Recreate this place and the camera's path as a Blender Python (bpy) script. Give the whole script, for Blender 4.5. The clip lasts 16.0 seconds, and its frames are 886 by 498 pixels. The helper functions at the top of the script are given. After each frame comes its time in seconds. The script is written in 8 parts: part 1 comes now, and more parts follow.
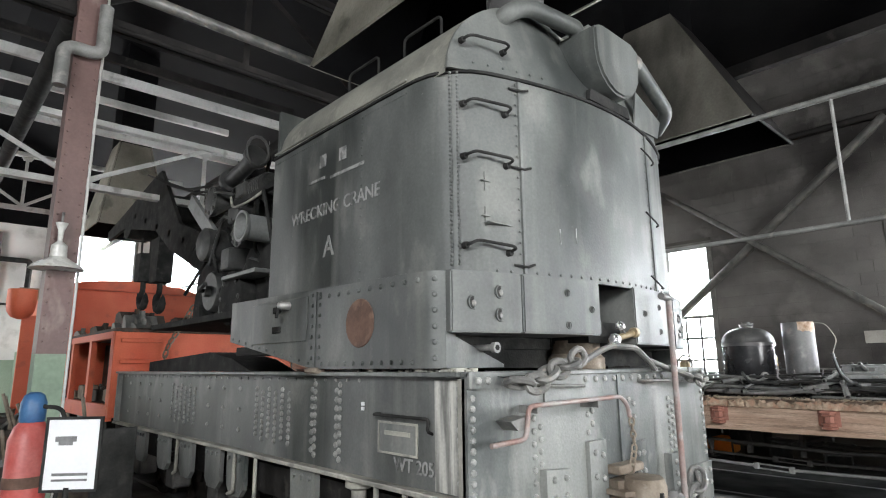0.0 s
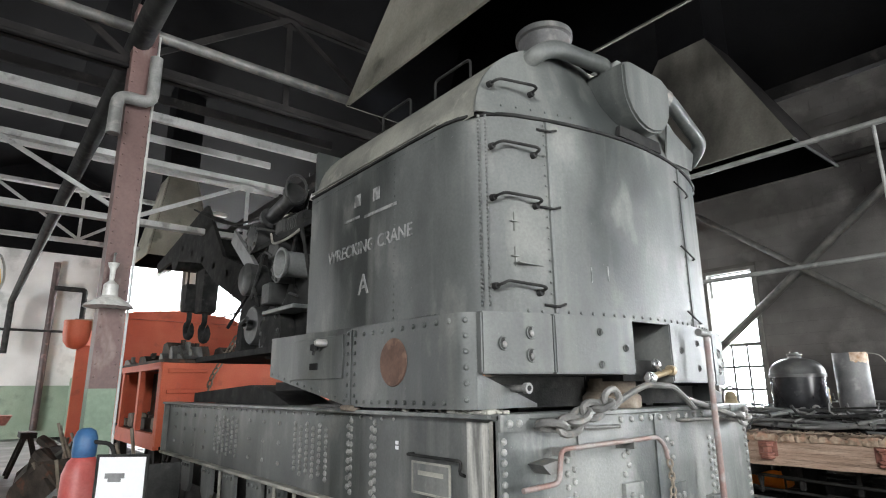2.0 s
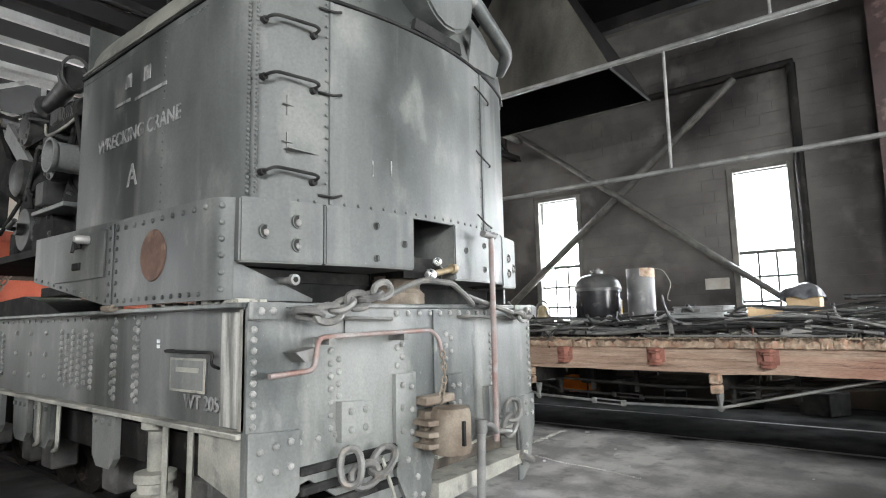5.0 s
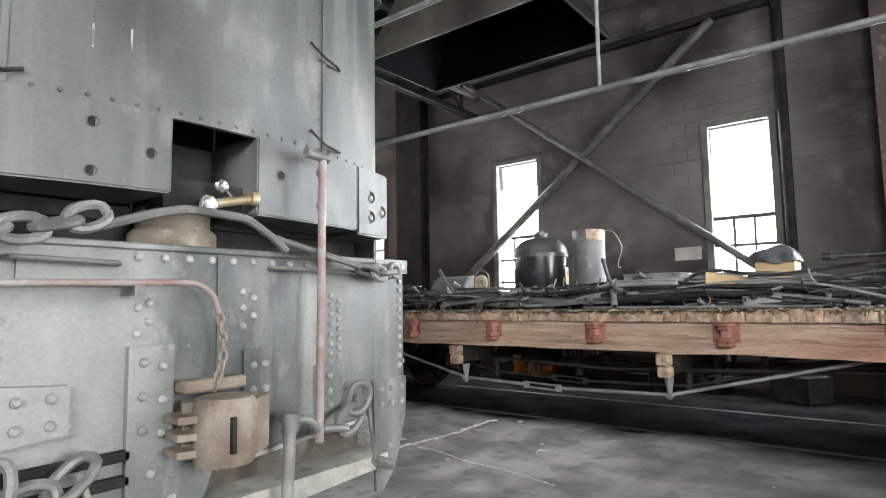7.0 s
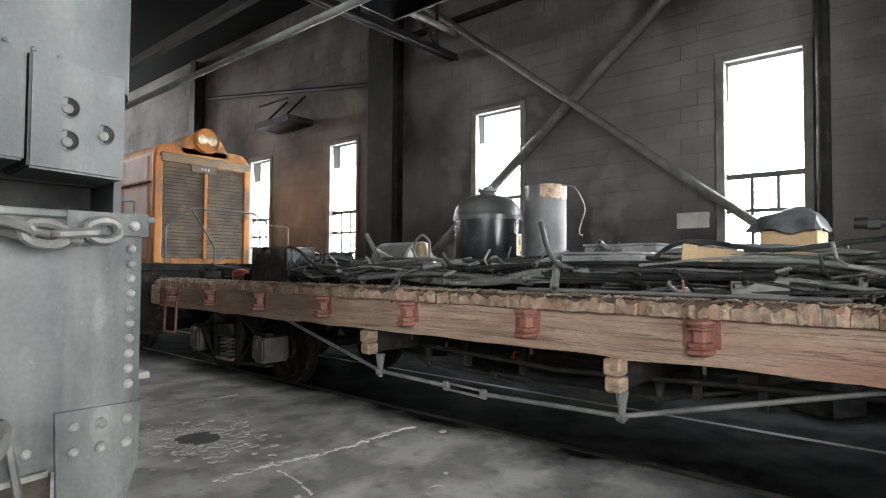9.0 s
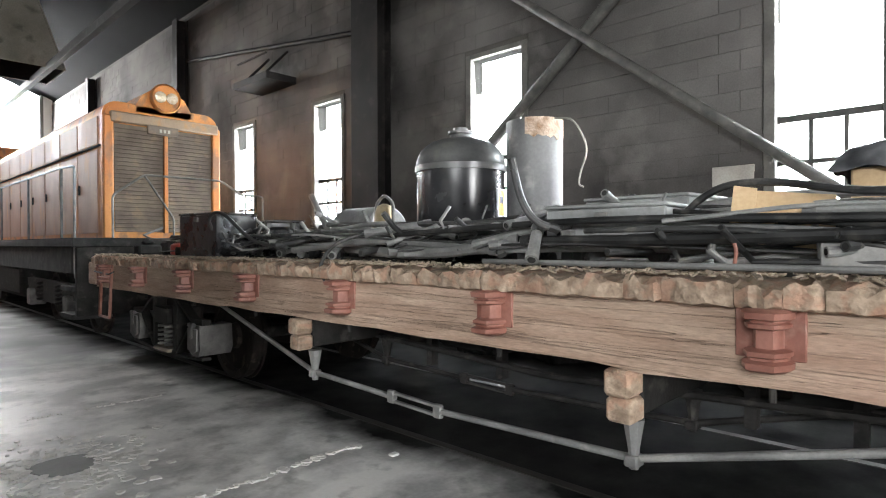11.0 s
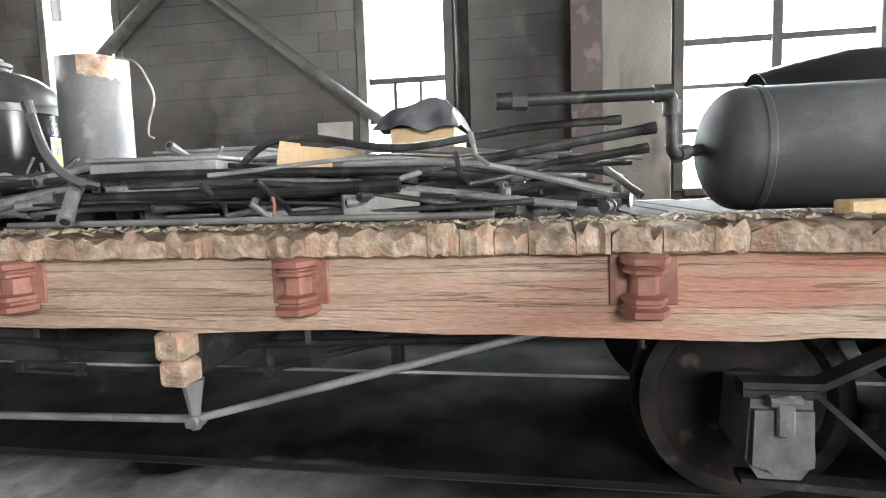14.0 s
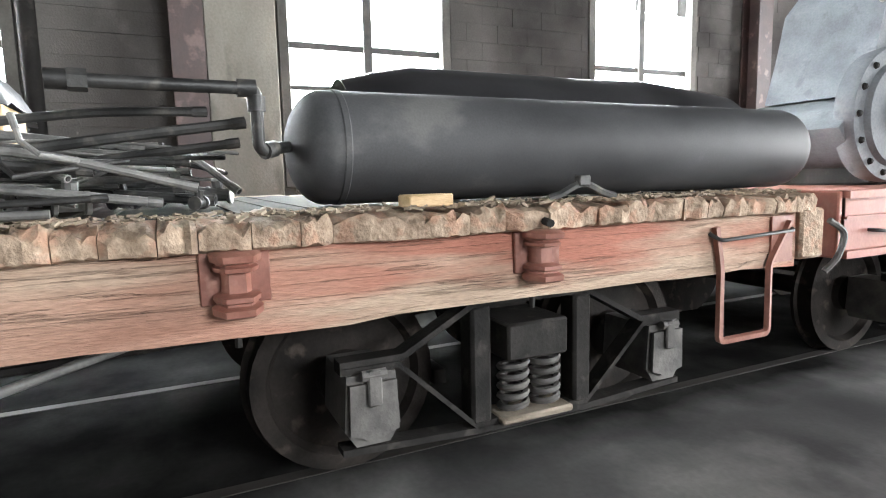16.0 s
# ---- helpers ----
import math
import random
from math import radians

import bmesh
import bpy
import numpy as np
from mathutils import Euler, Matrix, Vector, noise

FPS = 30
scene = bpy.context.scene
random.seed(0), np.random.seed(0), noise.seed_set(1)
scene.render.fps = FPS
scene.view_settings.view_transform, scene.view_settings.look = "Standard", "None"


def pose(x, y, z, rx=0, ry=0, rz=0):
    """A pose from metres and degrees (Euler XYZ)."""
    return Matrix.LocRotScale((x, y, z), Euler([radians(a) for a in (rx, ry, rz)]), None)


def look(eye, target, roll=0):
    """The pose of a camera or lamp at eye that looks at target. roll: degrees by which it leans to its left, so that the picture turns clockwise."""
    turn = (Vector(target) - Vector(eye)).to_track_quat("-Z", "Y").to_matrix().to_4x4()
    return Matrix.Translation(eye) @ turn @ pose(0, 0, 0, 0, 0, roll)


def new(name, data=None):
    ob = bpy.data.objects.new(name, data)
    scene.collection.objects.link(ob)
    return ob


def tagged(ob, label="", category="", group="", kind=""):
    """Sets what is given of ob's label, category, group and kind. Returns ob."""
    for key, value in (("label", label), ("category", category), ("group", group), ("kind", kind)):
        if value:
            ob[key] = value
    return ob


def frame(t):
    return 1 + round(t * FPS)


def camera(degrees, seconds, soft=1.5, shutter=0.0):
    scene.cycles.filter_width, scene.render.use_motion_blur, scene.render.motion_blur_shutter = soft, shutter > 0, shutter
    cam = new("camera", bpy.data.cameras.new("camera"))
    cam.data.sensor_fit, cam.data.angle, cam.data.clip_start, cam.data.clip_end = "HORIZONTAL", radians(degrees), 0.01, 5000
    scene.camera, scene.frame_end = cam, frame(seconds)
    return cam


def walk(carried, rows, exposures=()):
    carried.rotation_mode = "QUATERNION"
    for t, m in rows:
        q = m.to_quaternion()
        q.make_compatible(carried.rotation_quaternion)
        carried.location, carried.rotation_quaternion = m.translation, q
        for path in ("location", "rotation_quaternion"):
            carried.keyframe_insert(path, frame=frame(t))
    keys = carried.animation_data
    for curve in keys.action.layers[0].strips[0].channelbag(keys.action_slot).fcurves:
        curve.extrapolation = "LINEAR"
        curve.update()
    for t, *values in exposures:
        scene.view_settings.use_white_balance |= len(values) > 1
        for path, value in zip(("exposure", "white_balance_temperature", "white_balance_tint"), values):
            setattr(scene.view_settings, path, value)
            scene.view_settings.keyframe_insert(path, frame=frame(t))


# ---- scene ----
# ---------------------------------------------------------------- camera
cam = camera(74.9, 16.0, soft=1.1)
EXPOSURES = [(0.0, 0.9), (3.5, 0.92), (5, 1.05), (7.5, 1.0), (9, 0.68), (11.5, 1.22), (14, 1.46), (15, 1.4), (16.0, 1.52)]
PATH = [
    (0, (0.076, 0.001, 1.622), (1.406, 1.442, 2.016), -0.6),
    (0.5, (0.078, -0.039, 1.664), (1.369, 1.432, 2.073), -0.5),
    (1, (0.081, -0.062, 1.716), (1.336, 1.434, 2.149), -0.6),
    (1.5, (0.076, -0.089, 1.719), (1.306, 1.421, 2.171), -0.5),
    (2, (0.063, -0.09, 1.717), (1.281, 1.425, 2.189), -0.5),
    (2.5, (0.049, -0.079, 1.736), (1.252, 1.445, 2.215), -0.3),
    (3, (0.063, -0.078, 1.733), (1.253, 1.46, 2.2), -0.1),
    (3.5, (0.092, -0.036, 1.66), (1.317, 1.487, 2.086), -0.6),
    (4, (0.17, -0.016, 1.549), (1.567, 1.372, 1.896), -1.5),
    (4.5, (0.362, -0.126, 1.481), (1.89, 1.135, 1.756), -1.4),
    (5, (0.585, -0.355, 1.482), (2.146, 0.872, 1.723), -1.2),
    (5.2, (0.703, -0.389, 1.479), (2.269, 0.832, 1.711), -1.1),
    (7.3, (2.421, -0.362, 1.304), (3.989, 0.87, 1.463), -0.7),
    (7.5, (2.589, -0.384, 1.311), (4.148, 0.863, 1.445), -0.1),
    (8, (3.041, -0.332, 1.33), (4.58, 0.94, 1.446), 0.0),
    (8.5, (3.555, -0.272, 1.372), (5.075, 1.025, 1.46), 0.3),
    (9, (4.021, -0.274, 1.385), (5.524, 1.044, 1.449), 0.4),
    (9.2, (4.187, -0.231, 1.376), (5.683, 1.095, 1.43), 0.5),
    (11.3, (5.385, 0.266, 1.315), (6.832, 1.645, 1.288), -0.1),
    (11.5, (5.4, 0.25, 1.313), (6.862, 1.614, 1.272), -0.1),
    (12, (5.43, 0.176, 1.317), (6.957, 1.466, 1.245), -0.3),
    (12.5, (5.474, 0.105, 1.319), (7.125, 1.228, 1.204), -0.7),
    (13, (5.499, 0.047, 1.323), (7.275, 0.955, 1.178), -1.3),
    (13.5, (5.514, -0.014, 1.323), (7.397, 0.638, 1.149), -1.6),
    (14, (5.531, -0.083, 1.318), (7.489, 0.274, 1.122), -1.8),
    (14.5, (5.532, -0.143, 1.315), (7.52, -0.109, 1.103), -1.9),
    (15, (5.522, -0.2, 1.316), (7.487, -0.487, 1.083), -1.9),
    (15.5, (5.523, -0.212, 1.317), (7.415, -0.809, 1.059), -1.7),
    (16, (5.554, -0.211, 1.314), (7.351, -1.055, 1.07), -1.3),
]
walk(cam, [(t, look(eye, target, roll)) for t, eye, target, roll in PATH], exposures=EXPOSURES)

# ---------------------------------------------------------------- world, lights
world = bpy.data.worlds.new("world")
scene.world = world
world.use_nodes = True
wn = world.node_tree
sky = wn.nodes.new("ShaderNodeTexSky")
sky.sky_type, sky.sun_disc = "NISHITA", False
sky.sun_elevation, sky.sun_rotation = radians(48), radians(200)
wn.links.new(sky.outputs[0], wn.nodes["Background"].inputs[0])
wn.nodes["Background"].inputs[1].default_value = 0.12


def area(name, at, aim, w, h, power, colour=(1, 1, 1)):
    la = bpy.data.lights.new(name, "AREA")
    la.shape, la.size, la.size_y, la.energy, la.color = "RECTANGLE", w, h, power, colour
    ob = new(name, la)
    ob.matrix_world = look(at, aim)
    return ob


# daylight standing in the openings
for wy0, wy1 in ((0.9, 1.8), (4.7, 5.65), (8.6, 9.55), (11.75, 12.65), (-3.1, -1.35), (-6.9, -5.15), (-11, -9.35)):
    area("window_daylight", (11.72, (wy0 + wy1) / 2, 2.6), (0, (wy0 + wy1) / 2, 1.6), wy1 - wy0, 2.6, 130 * (wy1 - wy0), (0.93, 0.97, 1))
area("door_daylight_crane", (3.6, -12.9, 2.6), (3.6, 5, 2.0), 4.2, 5.0, 850, (0.98, 0.99, 1))
area("door_daylight_flatcar", (8.8, -12.9, 2.6), (8.0, 5, 1.6), 4.2, 5.0, 60, (0.98, 0.99, 1))
# no west opening is seen; this light is added from high up
area("high_window_daylight_west", (-7.9, -6.0, 5.6), (6, 2.0, 0.6), 7.0, 2.6, 1000, (0.98, 0.99, 1))
# added to brighten the end wall; no doorway is known there
area("door_daylight_north_west", (-7.9, 21.0, 2.6), (4, 25.0, 2.6), 5.0, 4.6, 900, (0.98, 0.99, 1))
for nx0, nx1 in ((5.0, 7.3), (8.6, 11.0)):
    area("north_daylight", ((nx0 + nx1) / 2, 28.4, 6.2), ((nx0 + nx1) / 2 - 1, 10, 2), nx1 - nx0, 2.4, 1150)

# ---------------------------------------------------------------- materials
MATS = {}


def mat(name, c1, c2, scale=2.0, rough=0.6, metal=0.0, bump=0.15, fine=40.0, c3=None, s3=9.0, amt=0.5, stretch=(1, 1, 1), vary=0.0, lo=0.35, hi=0.65, rough2=None, cut=0.58, spec=0.5, wood=False, grit=0.2, placed=False, cracks=None, worn=None, streaks=0.0, fade=None, bands=None):
    """A procedural surface: broad blotches of c1 and c2, patches of c3, fine grain and relief."""
    m = bpy.data.materials.new(name)
    m.use_nodes = True
    t, n = m.node_tree, m.node_tree.nodes
    b = n["Principled BSDF"]
    co = n.new("ShaderNodeTexCoord")
    mp = n.new("ShaderNodeMapping")
    mp.inputs["Scale"].default_value = stretch
    info = n.new("ShaderNodeObjectInfo")
    geo = n.new("ShaderNodeNewGeometry")
    where = geo.outputs["Position"] if placed else co.outputs["Object"]
    t.links.new(where, mp.inputs["Vector"])
    if vary and not placed:
        t.links.new(info.outputs["Random"], mp.inputs["Location"])

    plain = n.new("ShaderNodeMapping")
    t.links.new(where, plain.inputs["Vector"])

    def noise_at(sc, detail=8, even=False):
        k = n.new("ShaderNodeTexNoise")
        k.inputs["Scale"].default_value, k.inputs["Detail"].default_value = sc, detail
        t.links.new((plain if even else mp).outputs[0], k.inputs["Vector"])
        return k

    def ramp(src, a, z):
        r = n.new("ShaderNodeMapRange")
        r.inputs["From Min"].default_value, r.inputs["From Max"].default_value = a, z
        t.links.new(src, r.inputs["Value"])
        return r.outputs[0]

    def mixed(fac, a, z, mode="MIX"):
        x = n.new("ShaderNodeMix")
        x.data_type, x.blend_type = "RGBA", mode
        if isinstance(fac, float):
            x.inputs[0].default_value = fac
        else:
            t.links.new(fac, x.inputs[0])
        for sock, v in ((x.inputs[6], a), (x.inputs[7], z)):
            if isinstance(v, tuple):
                sock.default_value = (*v, 1)
            else:
                t.links.new(v, sock)
        return x.outputs[2]

    big = noise_at(scale)
    matt = []
    col = mixed(ramp(big.outputs[0], lo, hi), c1, c2)
    if c3:
        k3 = noise_at(s3)
        f = n.new("ShaderNodeMath")
        f.operation = "MULTIPLY"
        f.inputs[1].default_value = amt
        t.links.new(ramp(k3.outputs[0], cut, cut + 0.1), f.inputs[0])
        if fade:
            # the patches thin out from the second to the first place along the thing's own y
            sy = n.new("ShaderNodeSeparateXYZ")
            t.links.new(where, sy.inputs[0])
            keep = ramp(sy.outputs[1], *fade)
            keep.node.inputs["To Min"].default_value = 0.14
            f2 = n.new("ShaderNodeMath")
            f2.operation = "MULTIPLY"
            t.links.new(f.outputs[0], f2.inputs[0])
            t.links.new(keep, f2.inputs[1])
            f = f2
        col = mixed(f.outputs[0], col, c3)
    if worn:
        # pool of light painted paler on the worn floor, ragged edge: centre, reach, colours
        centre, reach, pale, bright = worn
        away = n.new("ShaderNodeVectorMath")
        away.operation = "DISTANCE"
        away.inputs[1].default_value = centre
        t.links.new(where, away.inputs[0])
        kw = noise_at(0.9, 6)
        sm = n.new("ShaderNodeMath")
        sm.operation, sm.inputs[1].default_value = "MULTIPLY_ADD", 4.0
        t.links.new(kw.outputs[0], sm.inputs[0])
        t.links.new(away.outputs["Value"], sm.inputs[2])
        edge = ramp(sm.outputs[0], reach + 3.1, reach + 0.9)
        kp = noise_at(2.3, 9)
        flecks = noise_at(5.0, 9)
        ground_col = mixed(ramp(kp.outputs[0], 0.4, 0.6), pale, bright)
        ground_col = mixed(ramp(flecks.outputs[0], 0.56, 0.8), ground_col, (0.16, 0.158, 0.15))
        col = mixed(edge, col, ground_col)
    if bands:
        # under-car shade painted as ragged black strips: centre and half width in x
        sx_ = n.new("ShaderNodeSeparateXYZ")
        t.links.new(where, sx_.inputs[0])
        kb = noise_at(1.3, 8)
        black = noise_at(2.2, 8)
        shade_col = mixed(ramp(black.outputs[0], 0.35, 0.7), (0.007, 0.007, 0.007), (0.03, 0.03, 0.029))
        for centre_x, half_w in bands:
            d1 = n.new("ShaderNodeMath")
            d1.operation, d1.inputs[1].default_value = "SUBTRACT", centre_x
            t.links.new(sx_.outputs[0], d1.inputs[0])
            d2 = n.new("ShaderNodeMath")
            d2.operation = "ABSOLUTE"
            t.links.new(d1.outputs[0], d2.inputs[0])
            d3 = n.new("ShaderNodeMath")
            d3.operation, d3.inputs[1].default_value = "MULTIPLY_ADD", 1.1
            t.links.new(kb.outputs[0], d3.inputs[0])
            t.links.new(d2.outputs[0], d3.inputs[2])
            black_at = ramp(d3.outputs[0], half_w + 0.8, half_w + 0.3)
            col = mixed(black_at, col, shade_col)
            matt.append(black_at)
    if streaks:
        # narrow runs of paler dust, drawn out downwards
        ms_ = n.new("ShaderNodeMapping")
        ms_.inputs["Scale"].default_value = (7, 7, 0.55)
        t.links.new(where, ms_.inputs["Vector"])
        ks = n.new("ShaderNodeTexNoise")
        ks.inputs["Scale"].default_value, ks.inputs["Detail"].default_value = 1.0, 7
        t.links.new(ms_.outputs[0], ks.inputs["Vector"])
        fs = n.new("ShaderNodeMath")
        fs.operation, fs.inputs[1].default_value = "MULTIPLY", streaks
        t.links.new(ramp(ks.outputs[0], 0.54, 0.72), fs.inputs[0])
        col = mixed(fs.outputs[0], col, (0.3, 0.3, 0.275))
        # chips and spatter
        kq = noise_at(38.0, 3, True)
        fq = n.new("ShaderNodeMath")
        fq.operation, fq.inputs[1].default_value = "MULTIPLY", streaks * 0.9
        t.links.new(ramp(kq.outputs[0], 0.71, 0.77), fq.inputs[0])
        col = mixed(fq.outputs[0], col, (0.42, 0.42, 0.39))
    split = None
    if cracks:
        mc = n.new("ShaderNodeMapping")
        mc.inputs["Scale"].default_value = cracks
        t.links.new(where, mc.inputs["Vector"])
        kc = n.new("ShaderNodeTexNoise")
        kc.inputs["Scale"].default_value, kc.inputs["Detail"].default_value = 1.0, 5
        t.links.new(mc.outputs[0], kc.inputs["Vector"])
        m1 = n.new("ShaderNodeMath")
        m1.operation, m1.inputs[1].default_value = "SUBTRACT", 0.5
        t.links.new(kc.outputs[0], m1.inputs[0])
        m2 = n.new("ShaderNodeMath")
        m2.operation = "ABSOLUTE"
        t.links.new(m1.outputs[0], m2.inputs[0])
        split = ramp(m2.outputs[0], 0.014, 0.003)
        m3 = n.new("ShaderNodeMath")
        m3.operation, m3.inputs[1].default_value = "MULTIPLY", 0.4
        t.links.new(split, m3.inputs[0])
        col = mixed(m3.outputs[0], col, (0.09, 0.055, 0.035))
    grain = noise_at(fine, 4, not wood)
    col = mixed(grit, col, mixed(ramp(grain.outputs[0], 0.25, 0.75), (0.25, 0.25, 0.25), (0.85, 0.85, 0.85)), "OVERLAY")
    if vary:
        hs = n.new("ShaderNodeHueSaturation")
        v = ramp(info.outputs["Random"], 0, 1)
        n_v = v.node
        n_v.inputs["To Min"].default_value, n_v.inputs["To Max"].default_value = 1 - vary, 1 + vary
        t.links.new(v, hs.inputs["Value"])
        t.links.new(col, hs.inputs["Color"])
        col = hs.outputs[0]
    t.links.new(col, b.inputs["Base Color"])
    r = ramp(grain.outputs[0], 0.2, 0.8)
    r.node.inputs["To Min"].default_value, r.node.inputs["To Max"].default_value = (rough2 or rough) , rough
    rr = ramp(big.outputs[0], 0.2, 0.8)
    rr.node.inputs["To Min"].default_value, rr.node.inputs["To Max"].default_value = max(0.05, rough - 0.12), min(1, rough + 0.12)
    t.links.new(rr if not rough2 else r, b.inputs["Roughness"])
    b.inputs["Metallic"].default_value = metal
    b.inputs["Specular IOR Level"].default_value = spec
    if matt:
        # the painted shade strips lose their sheen as well
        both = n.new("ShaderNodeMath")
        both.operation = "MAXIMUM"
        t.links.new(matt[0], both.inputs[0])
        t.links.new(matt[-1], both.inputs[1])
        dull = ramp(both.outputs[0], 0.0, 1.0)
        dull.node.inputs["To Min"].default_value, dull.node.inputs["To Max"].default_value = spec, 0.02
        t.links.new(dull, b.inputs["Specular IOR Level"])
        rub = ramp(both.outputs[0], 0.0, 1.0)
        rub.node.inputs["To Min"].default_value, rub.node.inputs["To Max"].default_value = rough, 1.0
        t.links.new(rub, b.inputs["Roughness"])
    bp = n.new("ShaderNodeBump")
    bp.inputs["Strength"].default_value, bp.inputs["Distance"].default_value = bump, 0.01
    t.links.new(grain.outputs[0], bp.inputs["Height"])
    bp2 = n.new("ShaderNodeBump")
    bp2.inputs["Strength"].default_value, bp2.inputs["Distance"].default_value = bump, 0.02
    t.links.new(big.outputs[0], bp2.inputs["Height"])
    if split:
        bp3 = n.new("ShaderNodeBump")
        bp3.inputs["Strength"].default_value, bp3.inputs["Distance"].default_value, bp3.invert = 0.8, 0.006, True
        t.links.new(split, bp3.inputs["Height"])
        t.links.new(bp3.outputs[0], bp2.inputs["Normal"])
    t.links.new(bp2.outputs[0], bp.inputs["Normal"])
    t.links.new(bp.outputs[0], b.inputs["Normal"])
    MATS[name] = m
    return m


def glow(name, colour, power):
    m = bpy.data.materials.new(name)
    m.use_nodes = True
    b = m.node_tree.nodes["Principled BSDF"]
    b.inputs["Base Color"].default_value = (*colour, 1)
    b.inputs["Emission Color"].default_value, b.inputs["Emission Strength"].default_value = (*colour, 1), power
    return m


M_CRANE = mat("crane_paint", (0.042, 0.047, 0.045), (0.15, 0.158, 0.15), 1.5, 0.5, 0.0, 0.1, 55, (0.25, 0.25, 0.23), 3.0, 0.4, (1, 1, 0.55), lo=0.36, hi=0.66, streaks=0.24)
M_BASE = mat("crane_base_paint", (0.07, 0.078, 0.075), (0.23, 0.238, 0.226), 2.6, 0.45, 0.0, 0.12, 60, (0.36, 0.355, 0.33), 9.0, 0.3, (1, 1, 0.5), streaks=0.42)
M_DUSTY = mat("dusty_flange_paint", (0.22, 0.22, 0.195), (0.5, 0.485, 0.42), 3.0, 0.8, 0.0, 0.15, 70, (0.14, 0.14, 0.13), 7, 0.6)
M_STREAK = mat("streaked_dust_on_plate", (0.2, 0.2, 0.185), (0.62, 0.61, 0.56), 3.0, 0.85, 0.0, 0.12, 70, (0.15, 0.155, 0.15), 6, 0.6, (1, 6, 0.5), lo=0.4, hi=0.6)
M_ROOF = mat("crane_roof_paint", (0.17, 0.17, 0.152), (0.33, 0.325, 0.28), 2.4, 0.6, 0.0, 0.1, 45, (0.44, 0.42, 0.36), 6, 0.5)
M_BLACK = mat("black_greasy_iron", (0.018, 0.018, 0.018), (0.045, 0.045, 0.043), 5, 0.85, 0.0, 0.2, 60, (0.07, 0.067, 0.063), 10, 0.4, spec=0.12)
M_IRON = mat("worn_grey_iron", (0.12, 0.12, 0.115), (0.24, 0.235, 0.22), 6, 0.5, 0.3, 0.2, 70, (0.3, 0.24, 0.18), 12, 0.4)
M_SOOTIRON = mat("sooty_machine_iron", (0.03, 0.031, 0.031), (0.085, 0.085, 0.082), 5, 0.5, 0.1, 0.15, 60, (0.15, 0.148, 0.135), 9, 0.4, spec=0.3)
M_BARE = mat("bright_worn_steel", (0.4, 0.4, 0.38), (0.62, 0.61, 0.58), 9, 0.4, 0.6, 0.1, 90)
M_RUST = mat("rusty_casting", (0.15, 0.115, 0.085), (0.28, 0.24, 0.19), 5, 0.85, 0.0, 0.25, 60, (0.42, 0.38, 0.31), 7, 0.6)
M_RUSTDARK = mat("dark_rust_stained_plate", (0.06, 0.052, 0.043), (0.15, 0.125, 0.1), 4, 0.85, 0.0, 0.2, 60, (0.26, 0.23, 0.19), 7, 0.5)
# paler than the plates: rivet highlights and dust put into the colour
M_RIVET = mat("dusty_highlit_rivets", (0.2, 0.205, 0.195), (0.36, 0.36, 0.34), 9, 0.45, 0.1, 0.1, 60)
M_DIAL = mat("rust_brown_plate", (0.1, 0.056, 0.04), (0.17, 0.1, 0.073), 8, 0.75, 0.0, 0.1, 60, (0.28, 0.17, 0.12), 12, 0.5)
M_PINK = mat("worn_red_rod_paint", (0.23, 0.14, 0.12), (0.28, 0.245, 0.23), 7, 0.55, 0.0, 0.1, 60, (0.33, 0.31, 0.29), 9, 0.7)
M_LETTER = mat("faded_white_lettering", (0.24, 0.245, 0.24), (0.38, 0.38, 0.365), 9, 0.7, 0.0, 0.05, 60, (0.12, 0.125, 0.12), 12, 0.85, cut=0.5)
M_BRASS = mat("tarnished_brass", (0.3, 0.23, 0.13), (0.42, 0.35, 0.24), 8, 0.5, 0.5, 0.1, 60)
M_FOIL = mat("crumpled_foil", (0.75, 0.75, 0.76), (0.9, 0.9, 0.9), 30, 0.3, 0.8, 0.8, 90)
M_SILL = mat("weathered_sill_timber", (0.34, 0.24, 0.172), (0.54, 0.415, 0.315), 2.4, 0.88, 0.0, 0.75, 26, (0.37, 0.135, 0.092), 0.5, 0.9, (5, 0.9, 7), lo=0.3, hi=0.7, cut=0.38, wood=True, grit=0.35, cracks=(3, 0.5, 24), fade=(-1.6, -3.6))
M_PLANK = mat("rotten_deck_timber", (0.23, 0.165, 0.115), (0.47, 0.36, 0.265), 5.0, 0.95, 0.0, 0.8, 60, (0.4, 0.23, 0.155), 3.5, 0.7, (1.5, 4, 4), vary=0.09, cut=0.5, grit=0.3)
M_CHIP = mat("splintered_deck_debris", (0.2, 0.16, 0.12), (0.38, 0.31, 0.23), 6.0, 0.95, 0.0, 0.5, 30)
M_POCKET = mat("oxide_red_casting", (0.19, 0.072, 0.05), (0.3, 0.135, 0.1), 9, 0.55, 0.0, 0.12, 70, (0.36, 0.21, 0.165), 14, 0.4)
M_PIPE = mat("sooty_steel_pipe", (0.022, 0.023, 0.023), (0.07, 0.07, 0.068), 6, 0.5, 0.3, 0.15, 80, (0.16, 0.15, 0.13), 12, 0.5, vary=0.45)
M_GREYPIPE = mat("grey_dusty_pipe", (0.14, 0.14, 0.135), (0.25, 0.25, 0.24), 6, 0.55, 0.2, 0.15, 80, (0.33, 0.32, 0.29), 9, 0.5, vary=0.25)
M_TANK = mat("black_tank_enamel", (0.012, 0.012, 0.013), (0.03, 0.03, 0.032), 3, 0.22, 0.0, 0.05, 30, (0.1, 0.095, 0.09), 5, 0.25)
